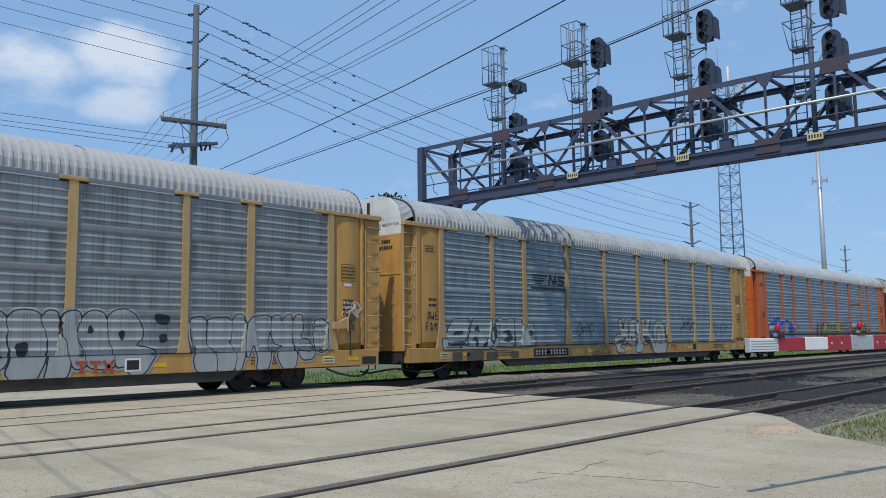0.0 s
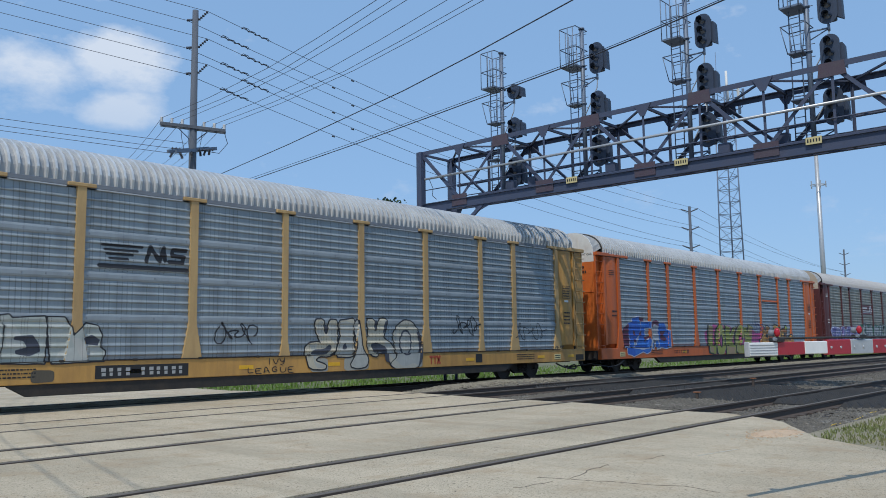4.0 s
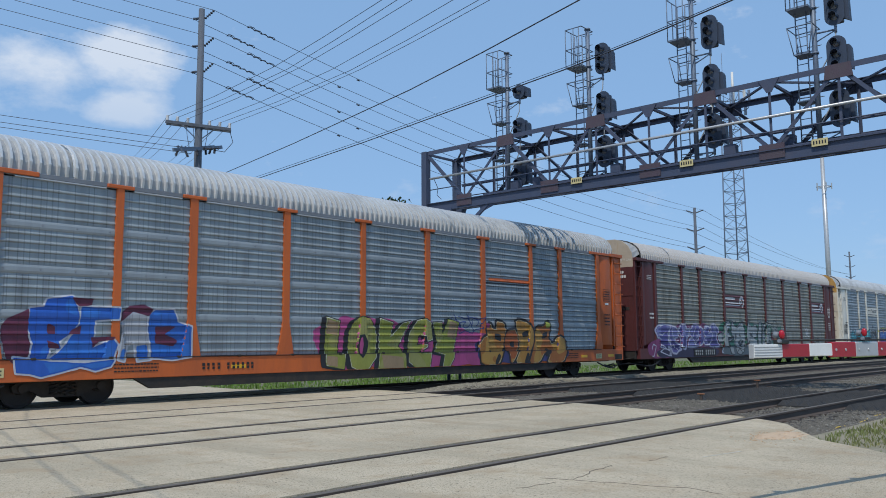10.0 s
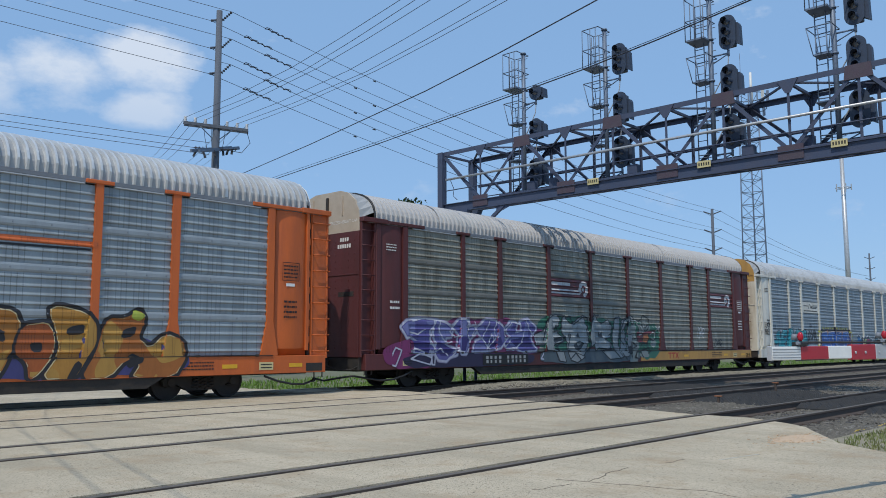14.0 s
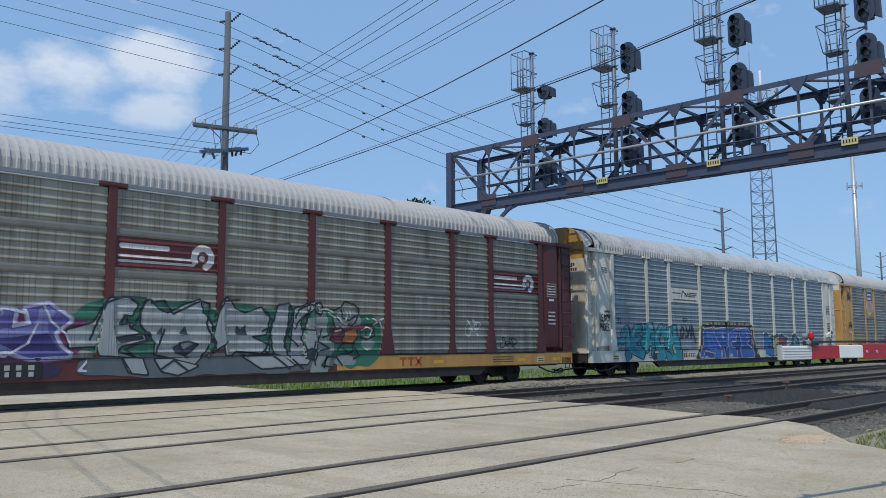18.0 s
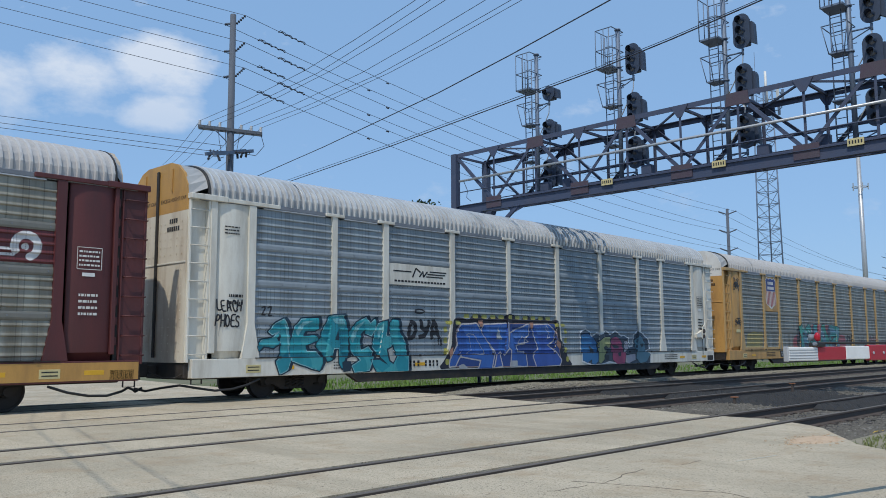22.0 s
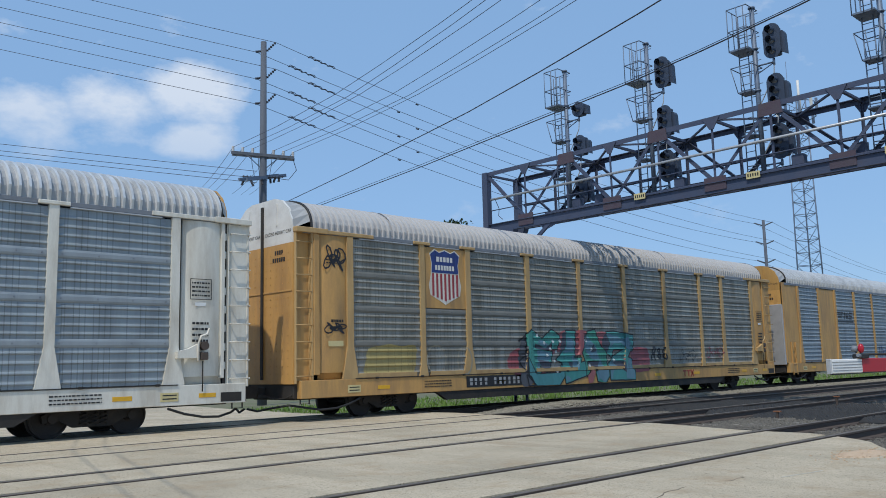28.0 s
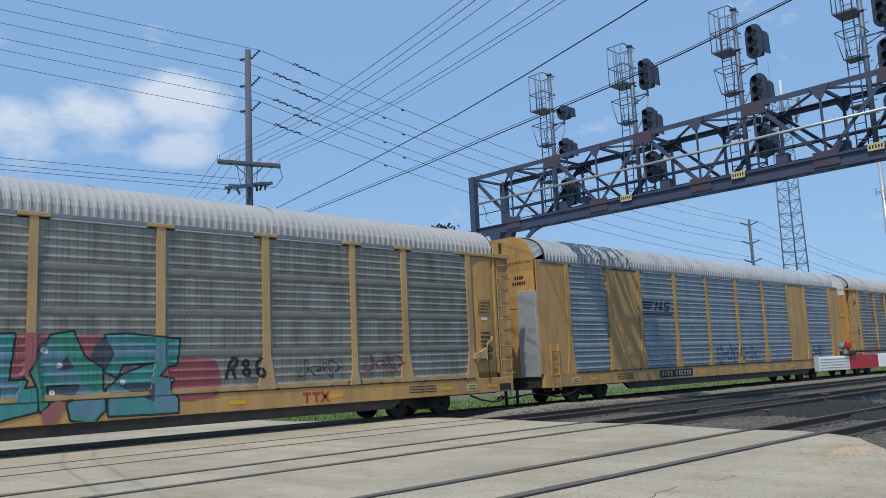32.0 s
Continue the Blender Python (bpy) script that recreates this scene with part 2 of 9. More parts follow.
M_SCREEN = screen_steel("galvanised_screen", (0.30, 0.345, 0.375), (0.165, 0.185, 0.195), 0.7)
M_SCREEN_DULL = screen_steel("sooty_screen", (0.315, 0.31, 0.26), (0.12, 0.10, 0.07), 0.8)
M_SCREEN_TAN = screen_steel("dusty_screen", (0.305, 0.305, 0.272), (0.13, 0.112, 0.08), 0.8)
M_SCREEN_MID = screen_steel("worn_screen", (0.30, 0.322, 0.33), (0.145, 0.145, 0.13), 0.85)
M_BAND = {m.name: surface("band_steel", tuple(c * 1.08 for c in col), 0.5, metal=0.2, scale=1.2, vary=0.12, amount=0.45, bump=0.04, stretch=(2, 1, 0.6)) for m, col in ((M_SCREEN, (0.29, 0.325, 0.35)), (M_SCREEN_DULL, (0.19, 0.185, 0.16)), (M_SCREEN_TAN, (0.205, 0.20, 0.175)), (M_SCREEN_MID, (0.21, 0.222, 0.225)))}
M_ROOF = surface("galvanised_roof", (0.66, 0.67, 0.67), 0.40, metal=0.3, scale=1.4, vary=0.12, grime=(0.34, 0.34, 0.34), amount=0.5, bump=0.05)
M_ROOF_PALE = surface("chalky_roof", (0.50, 0.49, 0.48), 0.6, metal=0.0, scale=1.4, vary=0.1, grime=(0.42, 0.41, 0.4), amount=0.5, bump=0.05)
# darker copies of the roof metals: shade between the ribs put into colour
M_VALLEY = {"galvanised_roof": surface("shaded_roof_valley", (0.36, 0.37, 0.375), 0.5, metal=0.2, scale=1.4, vary=0.15, amount=0.4, bump=0.05), "chalky_roof": surface("shaded_pale_valley", (0.43, 0.42, 0.41), 0.65, scale=1.4, vary=0.12, amount=0.4, bump=0.05)}
M_FASCIA = surface("grey_fascia", (0.20, 0.22, 0.25), 0.6, scale=1.5, vary=0.2, amount=0.5, bump=0.05)
M_UNDER = surface("sooty_steel", (0.026, 0.024, 0.022), 0.75, scale=3, vary=0.4, grime=(0.07, 0.05, 0.035), amount=0.5, bump=0.2)
M_WHEEL = surface("brown_wheel_steel", (0.038, 0.033, 0.03), 0.75, metal=0.0, scale=4, vary=0.3, bump=0.15)
M_TREAD = surface("polished_tread", (0.045, 0.042, 0.04), 0.55, metal=0.3, scale=6, vary=0.15, bump=0.02)
M_HOSE = surface("black_rubber", (0.02, 0.02, 0.021), 0.6, scale=5, vary=0.3, bump=0.1)
M_BLACK = surface("black_marking", (0.018, 0.018, 0.02), 0.6, scale=4, vary=0.2, amount=0.2, bump=0.0)
M_TAPE = surface("yellow_reflector", (0.75, 0.42, 0.02), 0.4, scale=5, vary=0.15, amount=0.3, bump=0.0)
M_SIGNYEL = surface("yellow_plate", (0.62, 0.53, 0.26), 0.45, scale=5, vary=0.12, amount=0.2, bump=0.0)
M_STEEL = surface("gantry_steel", (0.055, 0.074, 0.13), 0.65, scale=1.6, vary=0.3, grime=(0.085, 0.08, 0.11), amount=0.4, bump=0.15)
M_GUSSET = surface("rusted_gusset", (0.08, 0.058, 0.08), 0.75, scale=4, vary=0.35, grime=(0.08, 0.075, 0.085), amount=0.6, bump=0.2)
M_GALV = surface("galvanised_tube", (0.52, 0.53, 0.54), 0.42, metal=0.4, scale=3, vary=0.15, amount=0.3, bump=0.05)
M_MAST = surface("weathered_mast", (0.16, 0.205, 0.28), 0.55, metal=0.3, scale=3, vary=0.2, amount=0.4, bump=0.08)
M_SIGNAL = surface("signal_black", (0.04, 0.058, 0.098), 0.55, scale=5, vary=0.3, amount=0.3, bump=0.05)
M_LENS = surface("unlit_lens", (0.14, 0.145, 0.16), 0.12, scale=5, vary=0.2, bump=0.0)
M_WOOD = surface("weathered_pole", (0.11, 0.128, 0.16), 0.85, scale=1.5, vary=0.35, amount=0.5, bump=0.3, grain=30, stretch=(4, 4, 0.3))
M_WIRE = surface("wire", (0.06, 0.066, 0.085), 0.6, metal=0.3, vary=0.2, bump=0.0)
M_PORCELAIN = surface("porcelain", (0.6, 0.6, 0.6), 0.25, scale=5, vary=0.1, amount=0.2, bump=0.0)
M_CONCRETE = paving("crossing_concrete", (0.58, 0.497, 0.36), (0.345, 0.295, 0.208), (0.15, 0.128, 0.09))
M_PAINT_WORN = surface("worn_road_paint", (0.56, 0.53, 0.45), 0.8, scale=9, vary=0.2, grime=(0.40, 0.36, 0.27), amount=0.9, bump=0.1)
M_CRACK = surface("crack_dirt", (0.15, 0.125, 0.09), 0.95, scale=8, vary=0.4, bump=0.1)
M_SEAM = surface("flangeway_rubber", (0.11, 0.103, 0.092), 0.85, scale=6, vary=0.3, bump=0.2)
M_RAIL = surface("rusty_rail", (0.09, 0.068, 0.055), 0.8, scale=5, vary=0.3, bump=0.15)
M_RAILTOP = surface("worn_rail_head", (0.135, 0.118, 0.10), 0.8, metal=0.0, scale=3, vary=0.2, bump=0.05)
M_TIE = surface("creosoted_tie", (0.04, 0.034, 0.03), 0.9, scale=4, vary=0.4, grime=(0.10, 0.085, 0.07), amount=0.6, bump=0.4, grain=25, stretch=(4, 0.6, 4))
M_BALLAST = rubble("grey_ballast", (0.06, 0.053, 0.043), (0.31, 0.285, 0.235), 15.0)
M_STONE = surface("ballast_stone", (0.165, 0.152, 0.128), 0.9, scale=9.0, vary=0.7, grime=(0.06, 0.055, 0.048), amount=0.9, bump=0.3)
M_FRESH = surface("fresh_crushed_stone", (0.30, 0.275, 0.215), 0.9, scale=9.0, vary=0.7, grime=(0.10, 0.088, 0.065), amount=0.9, bump=0.3)
M_GROUND = surface("dry_ground", (0.17, 0.16, 0.09), 0.95, scale=0.3, vary=0.35, grime=(0.09, 0.12, 0.035), amount=0.9, bump=0.5, grain=6)
M_VERGE = surface("gravelly_verge", (0.30, 0.265, 0.19), 0.95, scale=1.1, vary=0.45, grime=(0.12, 0.13, 0.055), amount=0.8, bump=0.8, grain=26)
M_DIRT = surface("sandy_dirt", (0.58, 0.43, 0.29), 0.95, scale=2, vary=0.25, amount=0.4, bump=0.5)
M_WEED = surface("weeds", (0.125, 0.24, 0.03), 0.7, scale=0.8, vary=0.35, grime=(0.21, 0.25, 0.07), amount=0.5, bump=0.0)
M_GRASS = surface("grass_blades", (0.17, 0.20, 0.06), 0.7, scale=0.8, vary=0.35, grime=(0.30, 0.26, 0.13), amount=0.7, bump=0.0)
M_LEAF = surface("tree_leaves", (0.055, 0.085, 0.025), 0.6, scale=1.5, vary=0.4, bump=0.0)
M_BARK = surface("bark", (0.10, 0.08, 0.06), 0.9, scale=3, vary=0.3, bump=0.4)
M_GATEWHITE = surface("gate_white", (0.78, 0.78, 0.76), 0.4, scale=4, vary=0.06, grime=(0.5, 0.5, 0.48), amount=0.3, bump=0.02)
M_GATERED = surface("gate_red", (0.36, 0.018, 0.03), 0.4, scale=4, vary=0.12, amount=0.25, bump=0.02)
M_LAMPRED = surface("red_lamp_lens", (0.42, 0.010, 0.025), 0.25, scale=6, vary=0.2, bump=0.0, emit=0.02)
M_MAT = surface("black_rubber_panel", (0.030, 0.031, 0.033), 0.8, scale=2.5, vary=0.3, grime=(0.055, 0.052, 0.048), amount=0.5, bump=0.15)


SPRAY = {}


def spray(color):
    """A spray-paint material for a colour, made once."""
    if color not in SPRAY:
        SPRAY[color] = punched(surface("spray_paint", color, 0.5, scale=1.6, vary=0.2, amount=0.45, bump=0.04, grain=16.0, stretch=(2.0, 1.0, 0.6)), 0.75, 1.09)
    return SPRAY[color]


# ---- building helpers ----
def link_mesh(name, bm, mats, smooth=False):
    me = bpy.data.meshes.new(name)
    bm.to_mesh(me)
    bm.free()
    for m in (mats if isinstance(mats, (list, tuple)) else [mats]):
        me.materials.append(m)
    if smooth:
        me.polygons.foreach_set("use_smooth", [True] * len(me.polygons))
    return me


def part(name, bm, material, parent, label="", at=None, smooth=False):
    """One mesh object under a thing or a part; bm may be a ready mesh that alike parts share."""
    me = bm if isinstance(bm, bpy.types.Mesh) else link_mesh(name, bm, material, smooth)
    ob = new(name, me)
    ob.parent = parent
    if at is not None:
        ob.matrix_basis = at if isinstance(at, Matrix) else Matrix.Translation(at)
    if label:
        ob["label"] = label
    return ob


def thing(name, label, category, group="", kind="", at=(0, 0, 0)):
    ob = new(name)
    ob.empty_display_size = 0.2
    ob.matrix_basis = at if isinstance(at, Matrix) else Matrix.Translation(at)
    return tagged(ob, label, category, group, kind)


def box(x0, x1, y0, y1, z0, z1, bevel=0.0, bm=None, mat=0):
    bm = bm or bmesh.new()
    r = bmesh.ops.create_cube(bm, size=1, matrix=Matrix.Translation(((x0 + x1) / 2, (y0 + y1) / 2, (z0 + z1) / 2)) @ Matrix.Diagonal((abs(x1 - x0), abs(y1 - y0), abs(z1 - z0), 1)))
    faces = {f for v in r["verts"] for f in v.link_faces}
    for f in faces:
        f.material_index = mat
    if bevel:
        edges = list({e for f in faces for e in f.edges})
        bmesh.ops.bevel(bm, geom=edges, offset=bevel, segments=1, affect="EDGES", profile=0.5)
    return bm


def bar(p, q, r, bm=None, sides=8, r2=None, mat=0):
    """A round bar from p to q."""
    bm = bm or bmesh.new()
    p, q = Vector(p), Vector(q)
    d = q - p
    m = Matrix.Translation((p + q) / 2) @ d.to_track_quat("Z", "Y").to_matrix().to_4x4()
    out = bmesh.ops.create_cone(bm, cap_ends=True, segments=sides, radius1=r, radius2=r if r2 is None else r2, depth=d.length, matrix=m)
    for f in {f for v in out["verts"] for f in v.link_faces}:
        f.material_index = mat
        f.smooth = len(f.verts) == 4
    return bm


def beam(p, q, w, h, bm=None, mat=0, up=(0, 0, 1)):
    """A square-cut beam from p to q, w wide and h high."""
    bm = bm or bmesh.new()
    p, q = Vector(p), Vector(q)
    z = (q - p).normalized()
    x = Vector(up).cross(z)
    x = x.normalized() if x.length > 1e-4 else Vector((1, 0, 0))
    y = z.cross(x)
    vs = [[bm.verts.new(c + x * (sx * w / 2) + y * (sy * h / 2)) for sx, sy in ((-1, -1), (1, -1), (1, 1), (-1, 1))] for c in (p, q)]
    fs = [bm.faces.new(vs[0][::-1]), bm.faces.new(vs[1])] + [bm.faces.new((vs[0][i], vs[0][(i + 1) % 4], vs[1][(i + 1) % 4], vs[1][i])) for i in range(4)]
    for f in fs:
        f.material_index = mat
    return bm


def angle_bar(p, q, w, t, bm=None, mat=0, side=1):
    """An L-section steel member between two points."""
    bm = bm or bmesh.new()
    p, q = Vector(p), Vector(q)
    z = (q - p).normalized()
    x = Vector((1, 0, 0))
    y = z.cross(x).normalized()
    beam(p, q, t, w, bm, mat, up=y)
    beam(p + x * (side * w / 2) + y * (w / 2), q + x * (side * w / 2) + y * (w / 2), w, t, bm, mat, up=y)
    return bm


def prism(poly, d0, d1, axis="y", bm=None, mat=0):
    """A polygon of (a, b) pairs drawn out along an axis from d0 to d1."""
    bm = bm or bmesh.new()
    put = {"y": lambda a, b, d: (a, d, b), "x": lambda a, b, d: (d, a, b), "z": lambda a, b, d: (a, b, d)}[axis]
    lo = [bm.verts.new(put(a, b, d0)) for a, b in poly]
    hi = [bm.verts.new(put(a, b, d1)) for a, b in poly]
    n = len(poly)
    fs = [bm.faces.new(lo), bm.faces.new(hi[::-1])] + [bm.faces.new((lo[i], hi[i], hi[(i + 1) % n], lo[(i + 1) % n])) for i in range(n)]
    bmesh.ops.recalc_face_normals(bm, faces=fs)
    for f in fs:
        f.material_index = mat
    return bm


def wire_curve(points, r, bm=None, sides=5, mat=0):
    """A tube through points."""
    bm = bm or bmesh.new()
    pts = [Vector(p) for p in points]
    rings = []
    for i, p in enumerate(pts):
        d = (pts[min(i + 1, len(pts) - 1)] - pts[max(i - 1, 0)]).normalized()
        x = d.cross(Vector((0.13, 0.21, 1))).normalized()
        y = d.cross(x)
        rings.append([bm.verts.new(p + x * (r * math.cos(a)) + y * (r * math.sin(a))) for a in (2 * math.pi * k / sides for k in range(sides))])
    for a, b in zip(rings, rings[1:]):
        for k in range(sides):
            f = bm.faces.new((a[k], a[(k + 1) % sides], b[(k + 1) % sides], b[k]))
            f.smooth, f.material_index = True, mat
    return bm


def sag(p, q, drop, n=14):
    p, q = Vector(p), Vector(q)
    return [p.lerp(q, i / n) - Vector((0, 0, drop * 4 * (i / n) * (1 - i / n))) for i in range(n + 1)]


def text_mesh(text, size, offset=0.0, extrude=0.0):
    """The built-in font's letters as a mesh in the x-z plane, centred, facing -y."""
    cu = bpy.data.curves.new("letters", "FONT")
    cu.body, cu.size, cu.offset, cu.extrude, cu.align_x, cu.resolution_u = text, size, offset, extrude, "CENTER", 3
    ob = bpy.data.objects.new("letters", cu)
    scene.collection.objects.link(ob)
    bpy.context.view_layer.update()
    me = bpy.data.meshes.new_from_object(ob.evaluated_get(bpy.context.evaluated_depsgraph_get()))
    bpy.data.objects.remove(ob)
    me.transform(Matrix.Rotation(radians(90), 4, "X"))
    return me


# ---- ground, road and tracks ----
def edge_x(y):
    """The ragged end of the paved crossing, as x by y."""
    table = [(-40, 6.5), (-6, 8.6), (2.9, 11.3), (4.06, 12.3), (4.43, 12.95), (5.4, 14.6), (6.5, 15.3), (7.8, 15.4), (10.3, 16.3), (12.8, 16.5), (15.2, 17.0), (17.7, 17.5), (19.5, 17.2), (26, 18.2), (60, 24)]
    for (a, xa), (b, xb) in zip(table, table[1:]):
        if y <= b:
            return xa + (xb - xa) * (y - a) / (b - a)
    return table[-1][1]


def build_ground():
    bm = bmesh.new()
    bmesh.ops.create_grid(bm, x_segments=60, y_segments=60, size=2600)
    bm.transform(Matrix.Translation((0, 0, -0.34)))
    tagged(new("ground", link_mesh("ground", bm, M_GROUND)), "flat dry ground with patchy short grass", "ground", kind="structure")


RAILS = [(6.08, 7.56), (10.76, 12.14), (14.82, 16.27), (19.40, 20.90)]


CRACKS = [([(7.11, 5.08), (7.21, 4.74), (7.91, 4.91), (8.55, 4.95)], 0.016), ([(7.21, 4.74), (7.35, 4.07), (7.48, 3.65), (7.32, 3.12)], 0.01), ([(8.89, 4.8), (9.48, 4.82)], 0.01), ([(6.44, 4.86), (7.12, 4.77)], 0.008)]


def build_road():
    road = thing("road", "pale worn concrete road crossing the railway tracks", "road", kind="structure")
    cuts = [-40.0]
    for a, b in RAILS:
        cuts += [a, b]
    cuts.append(60.0)
    for i, (y0, y1) in enumerate(zip(cuts, cuts[1:])):
        a = y0 + (0.14 if 0 < i < 5 else 0.09 if i else 0)
        b = y1 - (0.14 if i < 4 else 0.09 if i < len(cuts) - 2 else 0)
        if i == len(cuts) - 2:
            # past the last rail the road falls away
            fall = [(a, -0.006), (21.5, -0.02), (22.3, -0.09), (23.6, -0.19), (27.0, -0.28), (34.0, -0.325), (b, -0.332)]
            for (ya, za), (yb, zb) in zip(fall, fall[1:]):
                bm = bmesh.new()
                v = [bm.verts.new(p) for p in ((-60, ya, za), (edge_x(ya), ya, za), (edge_x(yb), yb, zb), (-60, yb, zb), (-60, ya, -0.5), (edge_x(ya), ya, -0.5), (edge_x(yb), yb, -0.5), (-60, yb, -0.5))]
                for f in ((0, 1, 2, 3), (7, 6, 5, 4), (0, 4, 5, 1), (1, 5, 6, 2), (2, 6, 7, 3), (3, 7, 4, 0)):
                    bm.faces.new([v[q] for q in f])
                part("concrete_slab", bm, M_CONCRETE, road)
            continue
        n = max(3, int((b - a) / 0.35)) if a > -30 else 120
        xs = [-60.0 + 40 * k / 8 for k in range(8)] + [-20 + 0.45 * k for k in range(int((edge_x(a) + 19.6) / 0.45))]
        poly = [(x, a + (0.022 * noise.noise((x * 0.9, a * 3, 5)) + 0.014 * noise.noise((x * 3.7, a * 3, 1)) if i else 0)) for x in xs]
        for k in range(n + 1):
            y = a + (b - a) * k / n
            wob = 0.13 * noise.noise((y * 1.9, 3.1, 0)) + 0.05 * noise.noise((y * 7, 1.1, 0))
            poly.append((edge_x(y) + wob, y))
        xs = [-60.0 + 40 * k / 8 for k in range(8)] + [-20 + 0.45 * k for k in range(int((edge_x(b) + 19.6) / 0.45))]
        poly += [(x, b + 0.022 * noise.noise((x * 0.9, b * 3, 5)) + 0.014 * noise.noise((x * 3.7, b * 3, 1))) for x in reversed(xs)]
        part("concrete_slab", prism(poly, -0.36, -0.006, "z"), M_CONCRETE, road)
    for i, (a, b) in enumerate(RAILS):
        for y in (a, b):
            part("flangeway", box(-60, edge_x(y) - 0.1, y - 0.17, y + 0.17, -0.3, -0.028), M_SEAM, road, "dark rubber-filled gap beside the rail")
    # tarred joints and a worn stop line near the camera
    for pts, w in CRACKS:
        bm = bmesh.new()
        jag = random.Random(len(pts))
        fine = []
        for (xa, ya), (xb, yb) in zip(pts, pts[1:]):
            n = max(2, int(math.hypot(xb - xa, yb - ya) / 0.12))
            fine += [(xa + (xb - xa) * k / n + jag.uniform(-0.025, 0.025), ya + (yb - ya) * k / n + jag.uniform(-0.025, 0.025)) for k in range(n)]
        for (xa, ya), (xb, yb) in zip(fine, fine[1:]):
            if jag.random() < 0.05:
                continue
            beam((xa, ya, -0.005), (xb, yb, -0.005), w * jag.uniform(0.3, 0.8), 0.004, bm)
        part("crack", bm, M_CRACK, road, "fine dark crack in the concrete")
    part("paint_mark", beam((9.55, 4.47, -0.003), (10.37, 4.34, -0.003), 0.026, 0.005), M_PAINT_WORN, road, "short worn white paint mark")
    bm = bmesh.new()
    rnd = random.Random(5)
    rings = [[bm.verts.new((12.45 + u * 0.62 * math.cos(q) * (1 + 0.3 * noise.noise((math.cos(q) * 2, math.sin(q) * 2, 1))), 4.62 + u * 0.3 * math.sin(q) * (1 + 0.3 * noise.noise((math.cos(q) * 2, math.sin(q) * 2, 4))), 0.022 * (1 - u * u) * rnd.uniform(0.6, 1.2) - 0.006 * u)) for q in [k * math.tau / 36 for k in range(36)]] for u in (0.15, 0.35, 0.55, 0.78, 1.0)]
    bm.faces.new(rings[0])
    for near, far in zip(rings, rings[1:]):
        for k in range(36):
            bm.faces.new((near[k], far[k], far[(k + 1) % 36], near[(k + 1) % 36]))
    for k in range(420):
        a, r, d = rnd.uniform(0, 6.28), abs(rnd.gauss(0, 0.3)), rnd.uniform(0.005, 0.014)
        x, y = 12.4 + r * 1.7 * math.cos(a), 4.62 + r * 0.6 * math.sin(a)
        if x < edge_x(y) - 0.12:
            box(x - d, x + d * 1.4, y - d, y + d, -0.02, 0.003 + rnd.uniform(0, 0.006), 0, bm)
    tagged(part("spilled_sand", bm, M_DIRT, road, "small spill of pale orange sand"), kind="stuff")


def build_verge():
    """The low strip of dirt and grass beside the road, on the camera's side of the tracks."""
    n = 40
    poly = [(90.0, -30.0), (90.0, 4.5)]
    for k in range(n + 1):
        y = 4.6 - 34.6 * k / n
        poly.append((edge_x(y) - 0.3, y))
    tagged(new("verge", link_mesh("verge", prism(poly, -0.38, -0.115, "z"), M_VERGE)), "strip of bare dirt and thin grass beside the road", "verge", kind="structure")


def rail_profile(y, z=0.0):
    return [(y - 0.075, z - 0.17), (y + 0.075, z - 0.17), (y + 0.07, z - 0.155), (y + 0.012, z - 0.135), (y + 0.011, z - 0.05), (y + 0.037, z - 0.035), (y + 0.037, z - 0.006), (y + 0.03, z), (y - 0.03, z), (y - 0.037, z - 0.006), (y - 0.037, z - 0.035), (y - 0.011, z - 0.05), (y - 0.012, z - 0.135), (y - 0.07, z - 0.155)]


def build_lineside():
    """Small things that lie among the tracks."""
    orange = surface("orange_top", (0.26, 0.11, 0.05), 0.7, scale=6, bump=0.1)
    for x, y, z in ((20.9, 9.75, -0.27), (26.2, 10.35, -0.13)):
        t = thing("marker_stake", "short rusty stake with an orange top in the ballast", "stake", "stakes between the tracks", at=(x, y, z))
        part("stake", box(-0.03, 0.03, -0.03, 0.03, 0, 0.26, 0.006), M_RAIL, t)
        part("stake_top", box(-0.05, 0.05, -0.09, 0.09, 0.26, 0.295, 0.006), orange, t)
    pts = [(15.2 + 0.5 * k, 4.75 + 0.06 * math.sin(k * 1.3) + 0.03 * k, -0.16 + 0.01 * math.sin(k * 2.1)) for k in range(16)]
    tagged(new("rope", link_mesh("rope", wire_curve(pts, 0.012), surface("yellow_rope", (0.6, 0.42, 0.05), 0.7, scale=8, bump=0.1))), "yellow rope lying beside the track", "rope")
    rnd = random.Random(21)
    for k in range(7):
        x, y = rnd.uniform(15.8, 24), rnd.choice((8.9, 9.2, 5.3, 13.4))
        c = thing("tie_scrap", "broken piece of old timber on the ballast", "debris", "scraps between the tracks", at=Matrix.Translation((x, y, -0.25)) @ Matrix.Rotation(rnd.uniform(0, 3), 4, "Z"))
        part("timber", box(-0.2, rnd.uniform(0.05, 0.35), -0.05, 0.05, -0.03, 0.05, 0.012), M_TIE if k % 3 else M_DIRT, c)


GUARDS = [(4.85, 6.02, 20.0, 26.0), (6.27, 7.51, 20.1, 26.1), (7.78, 9.16, 20.5, 25.5), (9.2, 10.56, 21.0, 27.0), (10.83, 12.07, 21.5, 27.5), (12.36, 13.58, 22.0, 28.0), (13.62, 14.84, 22.3, 28.3), (15.13, 16.37, 22.8, 28.8)]


